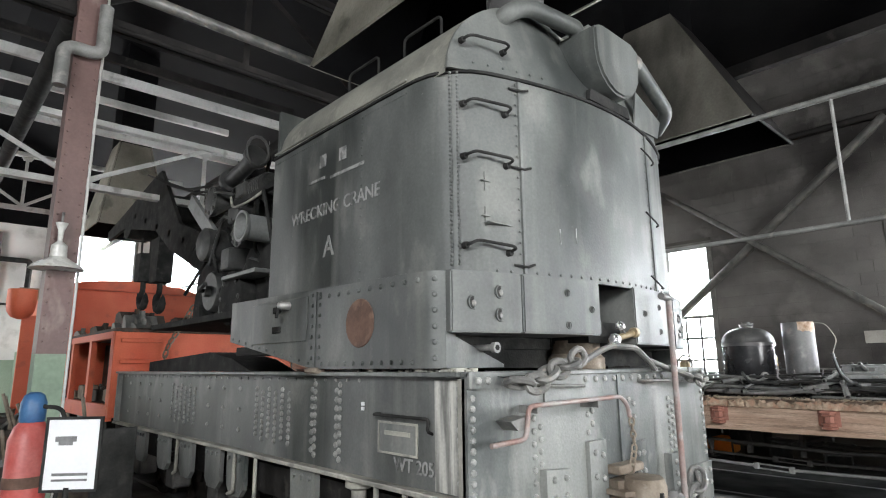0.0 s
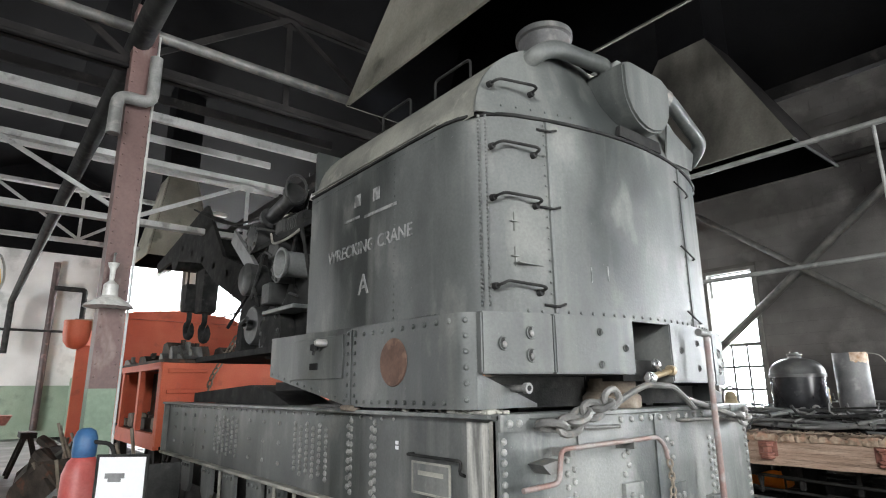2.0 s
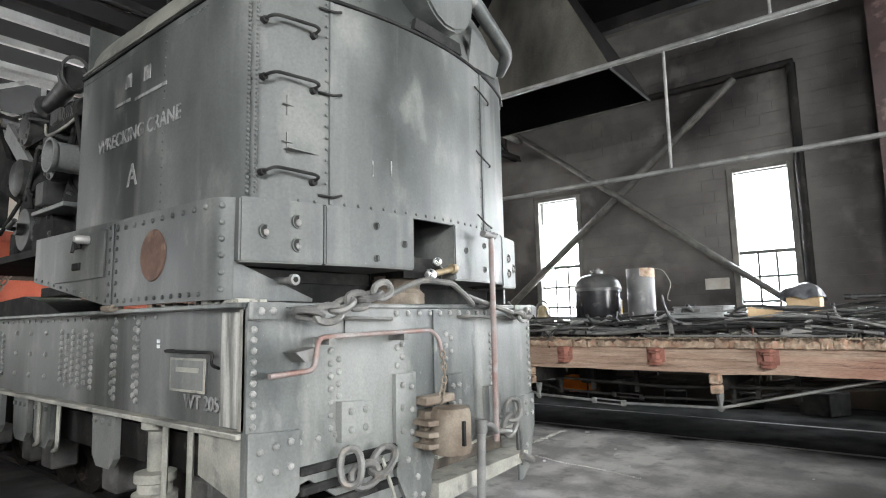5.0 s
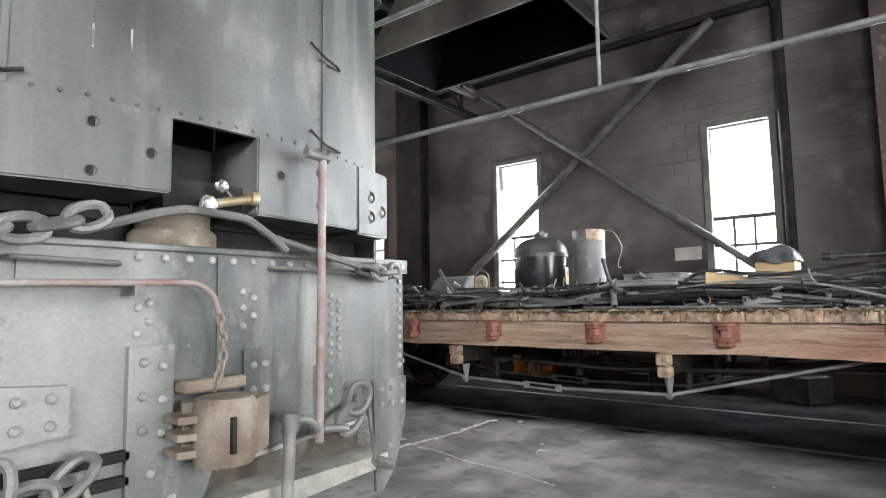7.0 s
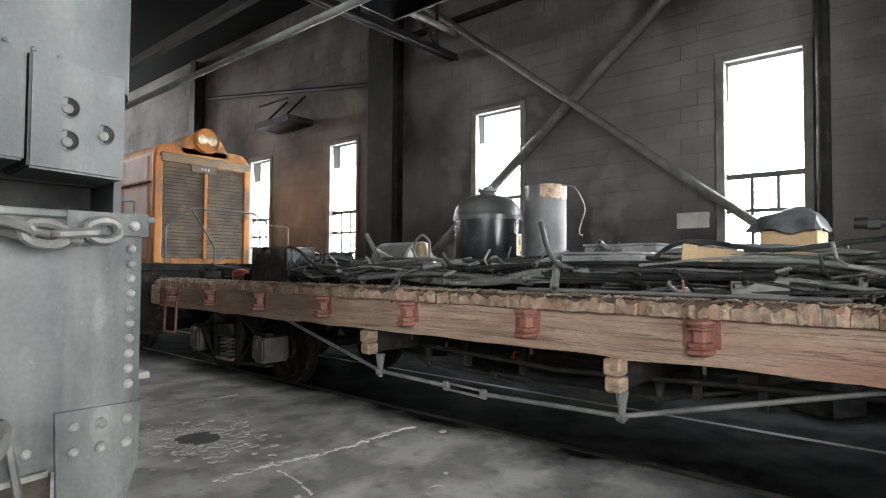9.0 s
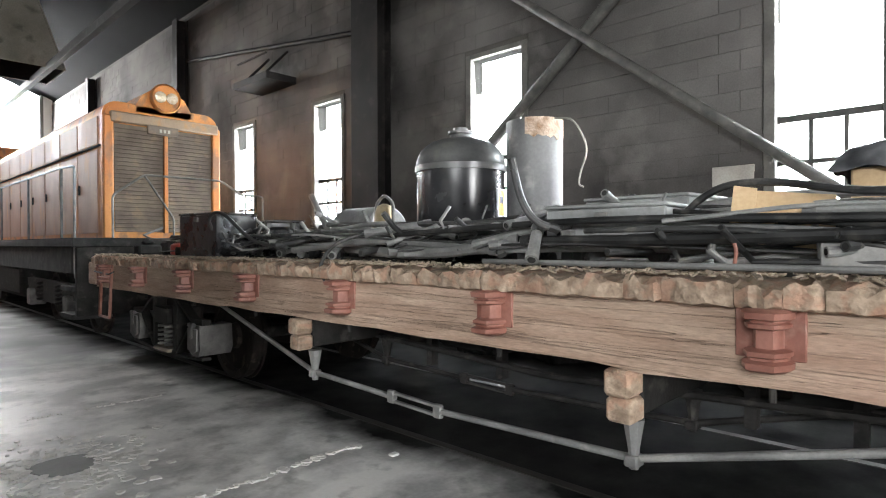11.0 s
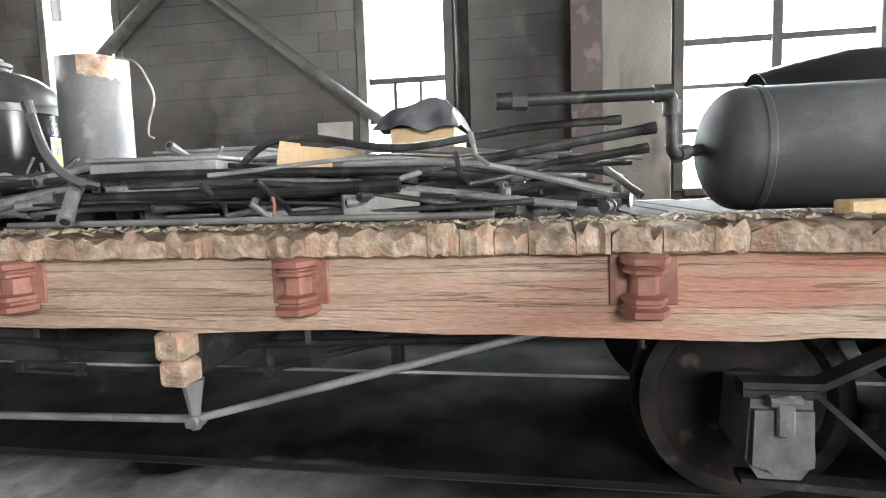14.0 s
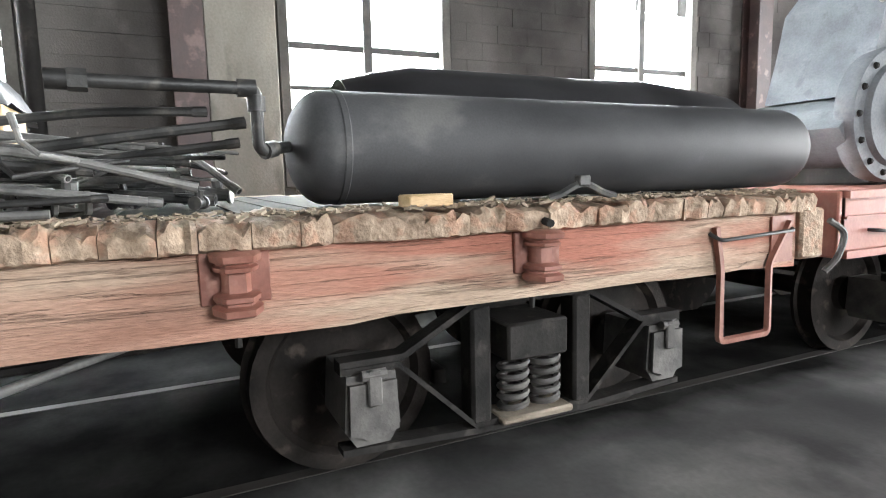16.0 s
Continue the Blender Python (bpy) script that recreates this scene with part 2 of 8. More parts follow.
M_TANKTOP = mat("dusty_tank_dome", (0.06, 0.06, 0.06), (0.12, 0.12, 0.115), 5, 0.35, 0.2, 0.08, 50, (0.2, 0.19, 0.17), 7, 0.4)
M_AIRTANK = mat("graphite_tank_paint", (0.022, 0.023, 0.025), (0.075, 0.077, 0.08), 1.5, 0.6, 0.0, 0.03, 120, (0.17, 0.168, 0.16), 3.0, 0.45, (1, 0.6, 1), spec=0.25)
M_FLUE = mat("grey_sheet_steel", (0.11, 0.11, 0.11), (0.19, 0.19, 0.187), 3, 0.5, 0.2, 0.06, 50, (0.36, 0.35, 0.33), 6, 0.4)
M_PEEL = mat("peeling_rust_scale", (0.28, 0.17, 0.1), (0.62, 0.5, 0.4), 14, 0.9, 0.0, 0.6, 50)
M_BOX = mat("brown_cardboard", (0.55, 0.38, 0.21), (0.62, 0.45, 0.27), 4, 0.85, 0.0, 0.05, 50)
M_NEWWOOD = mat("fresh_cut_timber", (0.5, 0.34, 0.18), (0.62, 0.46, 0.28), 5, 0.75, 0.0, 0.15, 40, stretch=(5, 1, 5), wood=True)
M_PLASTIC = mat("black_plastic_sheet", (0.01, 0.01, 0.011), (0.03, 0.03, 0.032), 8, 0.28, 0.0, 0.4, 14)
M_SHEET = mat("black_steel_sheet", (0.012, 0.012, 0.013), (0.028, 0.028, 0.03), 2.0, 0.4, 0.0, 0.02, 40)
M_GREYBOX = mat("grey_painted_panel", (0.2, 0.205, 0.2), (0.31, 0.315, 0.31), 4, 0.5, 0.0, 0.06, 50, (0.14, 0.14, 0.13), 9, 0.5)
M_ORANGE = mat("faded_orange_loco_paint", (0.5, 0.17, 0.035), (0.6, 0.26, 0.07), 2.0, 0.55, 0.0, 0.08, 50, (0.22, 0.13, 0.075), 5, 0.8, (1, 1, 0.5), cut=0.53)
M_FADED = mat("sun_faded_loco_side_paint", (0.3, 0.15, 0.085), (0.44, 0.27, 0.175), 2.0, 0.6, 0.0, 0.08, 50, (0.5, 0.22, 0.07), 3.0, 0.7, (1, 1, 0.5))
M_BROWN = mat("weathered_brown_panel", (0.2, 0.14, 0.09), (0.3, 0.22, 0.15), 3, 0.7, 0.0, 0.1, 50, (0.42, 0.21, 0.07), 6, 0.6)
M_SHUTTER = mat("rusty_radiator_shutter", (0.11, 0.085, 0.065), (0.19, 0.15, 0.115), 4, 0.7, 0.1, 0.1, 60, (0.26, 0.18, 0.12), 7, 0.5)
M_RED = mat("bright_orange_red_paint", (0.58, 0.1, 0.045), (0.66, 0.15, 0.075), 1.6, 0.55, 0.0, 0.06, 50, (0.4, 0.09, 0.05), 5, 0.5)
M_VIVID = mat("vivid_orange_enamel", (0.8, 0.2, 0.02), (0.9, 0.28, 0.03), 3, 0.35, 0.0, 0.03, 50)
M_OXIDE = mat("oxide_red_car_paint", (0.26, 0.075, 0.05), (0.36, 0.15, 0.11), 3, 0.6, 0.0, 0.1, 50, (0.3, 0.17, 0.12), 7, 0.5)
M_ENGINE = mat("blue_grey_engine_paint", (0.12, 0.132, 0.142), (0.19, 0.205, 0.216), 3, 0.7, 0.0, 0.12, 60, (0.11, 0.12, 0.13), 8, 0.7, spec=0.1)
M_DECKSHADE = mat("shaded_inner_deck", (0.02, 0.019, 0.017), (0.06, 0.055, 0.048), 4, 0.9, 0.0, 0.4, 50, (0.11, 0.095, 0.075), 6, 0.5, spec=0.1)
M_COVER = mat("dusty_plastic_cover", (0.05, 0.052, 0.056), (0.16, 0.163, 0.17), 7, 0.4, 0.0, 0.4, 14)
M_OILSTAIN = mat("dull_oil_stain", (0.09, 0.09, 0.088), (0.16, 0.16, 0.155), 6, 0.75, 0.0, 0.1, 40)
M_WHEEL = mat("rusty_wheel_steel", (0.014, 0.0125, 0.0115), (0.036, 0.031, 0.028), 5, 0.75, 0.2, 0.2, 60, (0.11, 0.09, 0.075), 9, 0.5, spec=0.12)
M_TRUCK = mat("sooty_truck_casting", (0.016, 0.0155, 0.015), (0.036, 0.034, 0.032), 6, 0.7, 0.1, 0.2, 60, (0.085, 0.078, 0.07), 9, 0.5, spec=0.12)
M_AXBOX = mat("dusty_axle_box", (0.065, 0.063, 0.06), (0.15, 0.143, 0.135), 8, 0.7, 0.1, 0.2, 60)
# the worn circle is a painted pool of window light beside the flatcar
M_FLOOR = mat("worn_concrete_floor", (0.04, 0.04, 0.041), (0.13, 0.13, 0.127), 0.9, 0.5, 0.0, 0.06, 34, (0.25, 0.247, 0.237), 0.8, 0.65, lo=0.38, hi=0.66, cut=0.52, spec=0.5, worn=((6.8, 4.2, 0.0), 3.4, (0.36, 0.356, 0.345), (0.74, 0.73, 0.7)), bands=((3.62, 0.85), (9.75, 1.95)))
M_SCAB = mat("flaked_concrete_patch", (0.5, 0.49, 0.46), (0.74, 0.73, 0.69), 8, 0.9, 0.0, 0.4, 40)
M_RAIL = mat("rail_steel", (0.03, 0.028, 0.026), (0.06, 0.055, 0.05), 6, 0.5, 0.3, 0.1, 60)
M_WALL = mat("sooty_block_wall", (0.034, 0.032, 0.031), (0.17, 0.162, 0.154), 0.45, 0.95, 0.0, 0.35, 60, (0.26, 0.249, 0.232), 1.4, 0.25, vary=0.05, placed=True, spec=0.12)
M_MORTAR = mat("sooty_mortar", (0.045, 0.042, 0.038), (0.15, 0.143, 0.13), 0.4, 0.95, 0.0, 0.3, 60, spec=0.12)
M_PALE = mat("patched_grey_block", (0.3, 0.29, 0.26), (0.4, 0.39, 0.36), 4, 0.9, 0.0, 0.3, 60)
M_WHITEWALL = mat("grimy_whitewash", (0.5, 0.5, 0.48), (0.72, 0.72, 0.7), 0.6, 0.9, 0.0, 0.15, 30, (0.25, 0.25, 0.24), 0.9, 0.6)
M_GREENWALL = mat("pale_green_wainscot", (0.2, 0.27, 0.2), (0.27, 0.34, 0.26), 1.0, 0.8, 0.0, 0.1, 30, (0.14, 0.17, 0.14), 1.6, 0.6)
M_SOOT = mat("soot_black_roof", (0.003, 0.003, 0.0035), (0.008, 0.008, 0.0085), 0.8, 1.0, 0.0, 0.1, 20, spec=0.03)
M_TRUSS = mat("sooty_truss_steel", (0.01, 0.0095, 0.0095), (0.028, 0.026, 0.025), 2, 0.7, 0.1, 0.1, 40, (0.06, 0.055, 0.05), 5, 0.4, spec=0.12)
M_WHITETRUSS = mat("pale_grey_truss_paint", (0.4, 0.4, 0.385), (0.62, 0.62, 0.6), 1.5, 0.7, 0.0, 0.1, 40, (0.14, 0.13, 0.12), 4, 0.6)
M_COLUMN = mat("brown_red_column_paint", (0.042, 0.026, 0.026), (0.08, 0.05, 0.046), 2.5, 0.5, 0.0, 0.08, 50, (0.24, 0.16, 0.14), 6, 0.5)
M_COLUMN_RED = mat("worn_red_brown_column_paint", (0.1, 0.055, 0.05), (0.18, 0.11, 0.1), 2.5, 0.5, 0.0, 0.08, 50, (0.32, 0.25, 0.23), 6, 0.5, (1, 1, 0.4))
M_HOOD = mat("pale_smoke_hood_board", (0.22, 0.21, 0.175), (0.34, 0.325, 0.275), 1.2, 0.9, 0.0, 0.1, 30, (0.1, 0.095, 0.08), 2.0, 0.7, spec=0.12)
M_HOOD_SOOTY = mat("sooty_smoke_hood_board", (0.045, 0.043, 0.038), (0.19, 0.18, 0.155), 0.9, 0.95, 0.0, 0.1, 30, (0.03, 0.029, 0.026), 1.6, 0.8, (1, 1, 0.3), spec=0.12)
M_FRAME = mat("grimy_window_steel", (0.05, 0.05, 0.047), (0.12, 0.115, 0.105), 6, 0.6, 0.1, 0.1, 50)
M_JAMB = mat("weathered_jamb", (0.09, 0.088, 0.08), (0.17, 0.165, 0.15), 3, 0.9, 0.0, 0.2, 40)
M_JAMB_PALE = mat("stained_beige_plaster", (0.2, 0.19, 0.165), (0.36, 0.345, 0.305), 1.4, 0.95, 0.0, 0.2, 40, (0.1, 0.09, 0.08), 3.0, 0.6, (1, 1, 0.4))
M_ENAMEL = mat("white_enamel_shade", (0.55, 0.55, 0.52), (0.72, 0.72, 0.68), 8, 0.3, 0.0, 0.03, 50, (0.3, 0.28, 0.24), 14, 0.5)
M_EXTRED = mat("faded_extinguisher_red", (0.5, 0.06, 0.05), (0.6, 0.17, 0.15), 5, 0.4, 0.0, 0.04, 50)
M_BLUE = mat("blue_plastic_cover", (0.03, 0.1, 0.24), (0.06, 0.16, 0.32), 6, 0.45, 0.0, 0.05, 50)
M_SIGN = mat("white_sign_sheet", (0.78, 0.79, 0.8), (0.84, 0.85, 0.86), 3, 0.35, 0.0, 0.0, 50)
M_INK = mat("grey_printed_ink", (0.12, 0.12, 0.12), (0.22, 0.22, 0.22), 9, 0.6, 0.0, 0.0, 50)
M_YELLOW = mat("yellow_paint", (0.6, 0.38, 0.04), (0.68, 0.46, 0.08), 5, 0.5, 0.0, 0.05, 50)
M_OLIVE = mat("dark_green_drum_paint", (0.03, 0.036, 0.026), (0.07, 0.08, 0.055), 4, 0.6, 0.0, 0.1, 50, (0.13, 0.1, 0.07), 8, 0.5)
M_LENS = mat("headlight_lens", (0.55, 0.45, 0.3), (0.75, 0.66, 0.5), 20, 0.12, 0.3, 0.2, 80)
M_PAPER = mat("litter_paper", (0.6, 0.6, 0.58), (0.7, 0.7, 0.68), 9, 0.9, 0.0, 0.1, 50)
M_WAGON = mat("wagon_dark_fittings", (0.05, 0.042, 0.036), (0.11, 0.09, 0.075), 5, 0.7, 0.1, 0.2, 50, (0.24, 0.1, 0.06), 7, 0.5, spec=0.12)
M_SKY = glow("bright_overcast_distance", (0.93, 0.97, 1.0), 3.0)
M_GLASS = bpy.data.materials.new("dusty_window_glass")
M_GLASS.use_nodes = True
gb = M_GLASS.node_tree.nodes["Principled BSDF"]
gb.inputs["Transmission Weight"].default_value, gb.inputs["Roughness"].default_value, gb.inputs["IOR"].default_value = 1.0, 0.06, 1.05
gb.inputs["Base Color"].default_value = (0.95, 0.97, 0.98, 1)

# ---------------------------------------------------------------- mesh helpers
ORIGIN = {}


def finish(bm, name, material, sharp=38):
    bmesh.ops.recalc_face_normals(bm, faces=bm.faces)
    for f in bm.faces:
        f.smooth = True
    me = bpy.data.meshes.new(name)
    bm.to_mesh(me)
    bm.free()
    me.set_sharp_from_angle(angle=radians(sharp))
    if material:
        me.materials.append(material)
    return me


def thing(name, at, label, category, group="", kind=""):
    """An empty at the base of a thing made of parts."""
    ob = new(name)
    ob.location = at
    ob.empty_display_size = 0.2
    ORIGIN[ob] = Vector(at)
    return tagged(ob, label, category, group, kind)


def part(name, bm, material, parent, label="", kind=""):
    """Link a bmesh, made in world coordinates, as one mesh under a thing or a part."""
    o = ORIGIN[parent]
    bm.transform(Matrix.Translation(-o))
    ob = new(name, finish(bm, name, material))
    ob.parent = parent
    ORIGIN[ob] = o
    return tagged(ob, label, "", "", kind)


def solid(name, bm, material, label="", category="", group="", kind="", at=None):
    """A top-level thing that is one mesh."""
    if at is not None:
        bm.transform(Matrix.Translation(-Vector(at)))
    ob = new(name, finish(bm, name, material))
    if at is not None:
        ob.location = at
    ORIGIN[ob] = Vector(at) if at is not None else Vector((0, 0, 0))
    return tagged(ob, label, category, group, kind)


def B():
    return bmesh.new()


def add(bm, verts, faces):
    vs = [bm.verts.new(v) for v in verts]
    for f in faces:
        bm.faces.new([vs[i] for i in f])
    return vs


def bx(bm, x0, x1, y0, y1, z0, z1, c=0.0, m=None):
    """A box, with chamfered edges where c is given."""
    x0, x1, y0, y1, z0, z1 = min(x0, x1), max(x0, x1), min(y0, y1), max(y0, y1), min(z0, z1), max(z0, z1)
    c = min(c, 0.45 * min(x1 - x0, y1 - y0, z1 - z0))
    m = m or Matrix()
    if c <= 0:
        v = [m @ Vector(p) for p in ((x0, y0, z0), (x1, y0, z0), (x1, y1, z0), (x0, y1, z0), (x0, y0, z1), (x1, y0, z1), (x1, y1, z1), (x0, y1, z1))]
        add(bm, v, ((0, 3, 2, 1), (4, 5, 6, 7), (0, 1, 5, 4), (1, 2, 6, 5), (2, 3, 7, 6), (3, 0, 4, 7)))
        return bm
    t = bmesh.new()
    bx(t, x0, x1, y0, y1, z0, z1)
    bmesh.ops.bevel(t, geom=t.edges[:], offset=c, segments=1, affect="EDGES")
    t.transform(m)
    me = bpy.data.meshes.new("scratch")
    t.to_mesh(me)
    t.free()
    bm.from_mesh(me)
    bpy.data.meshes.remove(me)
    return bm


def tube(bm, pts, r, seg=8, cap=True):
    """A round bar along points; r is one radius or one a point."""
    pts = [Vector(p) for p in pts]
    rs = r if isinstance(r, (list, tuple)) else [r] * len(pts)
    d = (pts[1] - pts[0]).normalized()
    u = d.orthogonal().normalized()
    rings = []
    for i, p in enumerate(pts):
        a = (pts[min(i + 1, len(pts) - 1)] - pts[max(i - 1, 0)])
        a = a.normalized() if a.length > 1e-9 else d
        u = (u - a * u.dot(a)).normalized()
        w = a.cross(u)
        rings.append([bm.verts.new(p + (u * math.cos(k * math.tau / seg) + w * math.sin(k * math.tau / seg)) * rs[i]) for k in range(seg)])
    for a, b in zip(rings, rings[1:]):
        for k in range(seg):
            bm.faces.new((a[k], a[(k + 1) % seg], b[(k + 1) % seg], b[k]))
    if cap:
        bm.faces.new(rings[0][::-1])
        bm.faces.new(rings[-1])
    return bm


def curve_pts(pts, n=6):
    """Catmull-Rom through points."""
    P = [Vector(p) for p in pts]
    P = [P[0] * 2 - P[1]] + P + [P[-1] * 2 - P[-2]]
    out = []
    for i in range(1, len(P) - 2):
        for k in range(n):
            t = k / n
            a, b, c, d = P[i - 1], P[i], P[i + 1], P[i + 2]
            out.append(0.5 * (2 * b + (c - a) * t + (2 * a - 5 * b + 4 * c - d) * t * t + (3 * b - a - 3 * c + d) * t ** 3))
    return out + [P[-2]]


def rounded(pts, r=0.04, n=4):
    """A polyline with its corners rounded."""
    P = [Vector(p) for p in pts]
    out = [P[0]]
    for a, b, c in zip(P, P[1:], P[2:]):
        k = min(r, 0.45 * (a - b).length, 0.45 * (c - b).length)
        s, e = b + (a - b).normalized() * k, b + (c - b).normalized() * k
        for i in range(n + 1):
            t = i / n
            out.append(s * (1 - t) ** 2 + b * 2 * t * (1 - t) + e * t * t)
    return out + [P[-1]]


def prism(bm, poly, axis, lo, hi):
    """A polygon pushed along an axis: x takes (y, z), y takes (x, z), z takes (x, y)."""
    def p(a, b, t):
        return {"x": (t, a, b), "y": (a, t, b), "z": (a, b, t)}[axis]
    n = len(poly)
    add(bm, [p(a, b, lo) for a, b in poly] + [p(a, b, hi) for a, b in poly],
        [tuple(range(n))[::-1], tuple(range(n, 2 * n))] + [(i, (i + 1) % n, n + (i + 1) % n, n + i) for i in range(n)])
    return bm


def lathe(bm, prof, at, axis="z", seg=24):
    """A turned shape: prof of (radius, height) along the axis."""
    at = Vector(at)
    rings = []
    for r, h in prof:
        ring = []
        for k in range(seg):
            a, b = r * math.cos(k * math.tau / seg), r * math.sin(k * math.tau / seg)
            ring.append(bm.verts.new(at + Vector({"z": (a, b, h), "x": (h, a, b), "y": (a, h, b)}[axis])))
        rings.append(ring)
    for a, b in zip(rings, rings[1:]):
        for k in range(seg):
            bm.faces.new((a[k], a[(k + 1) % seg], b[(k + 1) % seg], b[k]))
    if prof[0][0] > 0:
        bm.faces.new(rings[0][::-1])
    if prof[-1][0] > 0:
        bm.faces.new(rings[-1])
    return bm


def shell(bm, rows, thick, away):
    """A curved plate: rows of points, thickened along the direction away(p)."""
    n, m = len(rows), len(rows[0])
    f = [[bm.verts.new(p) for p in row] for row in rows]
    k = [[bm.verts.new(Vector(p) - away(Vector(p)) * thick) for p in row] for row in rows]
    for g in (f, k):
        for i in range(n - 1):
            for j in range(m - 1):
                bm.faces.new((g[i][j], g[i][j + 1], g[i + 1][j + 1], g[i + 1][j]))
    for j in range(m - 1):
        bm.faces.new((f[0][j], f[0][j + 1], k[0][j + 1], k[0][j]))
        bm.faces.new((f[-1][j], f[-1][j + 1], k[-1][j + 1], k[-1][j]))
    for i in range(n - 1):
        bm.faces.new((f[i][0], f[i + 1][0], k[i + 1][0], k[i][0]))
        bm.faces.new((f[i][-1], f[i + 1][-1], k[i + 1][-1], k[i][-1]))
    return bm


def rivet(bm, p, n, r=0.014):
    """A low round rivet head at p, facing n."""
    p, n = Vector(p), Vector(n).normalized()
    u = n.orthogonal().normalized()
    w = n.cross(u)
    rings = []
    r = r * 1.35
    for rr, h in ((1.0, -0.2), (0.85, 0.45), (0.45, 0.75)):
        rings.append([bm.verts.new(p + (u * math.cos(k * math.tau / 7) + w * math.sin(k * math.tau / 7)) * r * rr + n * h * r) for k in range(7)])
    for a, b in zip(rings, rings[1:]):
        for k in range(7):
            bm.faces.new((a[k], a[(k + 1) % 7], b[(k + 1) % 7], b[k]))
    bm.faces.new(rings[-1])


def row(bm, a, b, count, n, r=0.014):
    a, b = Vector(a), Vector(b)
    for i in range(count):
        rivet(bm, a.lerp(b, i / max(1, count - 1)), n, r)


def link(bm, c, along, side, length, r):
    """One oval chain link."""
    c, a = Vector(c), Vector(along).normalized()
    s = Vector(side)
    s = (s - a * s.dot(a)).normalized()
    w, h = length * 0.3, length * 0.5
    pts = []
    for k in range(15):
        q = k * math.tau / 14
        pts.append(c + a * math.cos(q) * h + s * math.copysign(abs(math.sin(q)) ** 0.7, math.sin(q)) * w)
    tube(bm, pts, r, 7, cap=False)


def chain(name, pts, length, r, material, parent):
    """A chain of links, each a part."""
    P = curve_pts(pts, 10)
    step, acc, i = length * 0.72, 0.0, 0
    prev = P[0]
    made = 0
    for q in P[1:]:
        acc += (q - prev).length
        if acc >= step:
            acc = 0
            d = q - prev
            bm = B()
            link(bm, q, d, (0.2, 0.3, 1) if made % 2 else (0.9, -1, 0.1), length, r)
            part("chain_link", bm, material, parent)
            made += 1
        prev = q


def glyphs(body, size, depth):
    """The mesh of a line of lettering that starts at x = 0."""
    cu = bpy.data.curves.new("scratch", "FONT")
    cu.body, cu.size, cu.extrude, cu.offset, cu.align_y = body, size, depth, size * 0.008, "CENTER"
    tmp = bpy.data.objects.new("scratch_text", cu)
    scene.collection.objects.link(tmp)
    bpy.context.view_layer.update()
    me = bpy.data.meshes.new_from_object(tmp.evaluated_get(bpy.context.evaluated_depsgraph_get()))
    bpy.data.objects.remove(tmp)
    xs_ = [v.co.x for v in me.vertices] or [0.0]
    return me, min(xs_), max(xs_)


def text(body, size, m, material, name, parent, depth=0.003):
    """Lettering centred on m, each letter a part."""
    _, a, b = glyphs(body, size, depth)
    for i, ch in enumerate(body):
        if ch == " ":
            continue
        end = glyphs(body[:i + 1], size, depth)[2]
        me, _, own = glyphs(ch, size, depth)
        bm = B()
        bm.from_mesh(me)
        bm.transform(m @ Matrix.Translation((end - own - (a + b) / 2, 0, 0)))
        part(name, bm, material, parent)


def structure(name, bm, material, label="", category=""):
    return solid(name, bm, material, label, category, kind="structure")

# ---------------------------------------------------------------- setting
structure("floor", bx(B(), -8.2, 11.75, -13.2, 28.7, -0.3, 0.0), M_FLOOR, "concrete shop floor with worn pale patches, painted under-car shade and a painted light pool", "floor")
structure("ground", bx(B(), -60, 70, -80, 90, -0.5, -0.31), M_FLOOR, "dark yard ground outside the shop", "ground")


def rail(x):
    """A rail let into the floor, with its flange groove."""
    bm = B()
    bx(bm, x - 0.036, x + 0.036, -13, 28.4, -0.05, 0.004)
    structure("rail", bm, M_RAIL, "steel rail let flush into the concrete floor", "rail")


for track in (3.62, 8.82):
    for side in (-0.7535, 0.7535):
        rail(track + side)

# east wall with its windows
EAST = 11.55
WINDOWS = [(-11.1, -9.35, 2), (-6.92, -5.16, 2), (-3.12, -1.34, 2), (0.89, 1.82, 1), (4.69, 5.66, 1), (8.61, 9.54, 1), (11.74, 12.67, 1), (17.0, 17.95, 1), (21.0, 21.95, 1), (25.0, 25.95, 1)]
SILL, HEAD, EAVE = 1.25, 3.95, 7.2
bm = B()
ys = [-13.2] + [v for w in WINDOWS for v in w[:2]] + [28.7]
for a, b in zip(ys[::2], ys[1::2]):
    bx(bm, EAST + 0.008, EAST + 0.3, a, b, 0, EAVE)
for a, b, k in WINDOWS:
    bx(bm, EAST + 0.008, EAST + 0.3, a, b, 0, SILL)
    bx(bm, EAST + 0.008, EAST + 0.3, a, b, HEAD, EAVE)
wall_east = structure("wall_east", bm, M_MORTAR, "soot-darkened concrete block wall with tall windows", "wall")


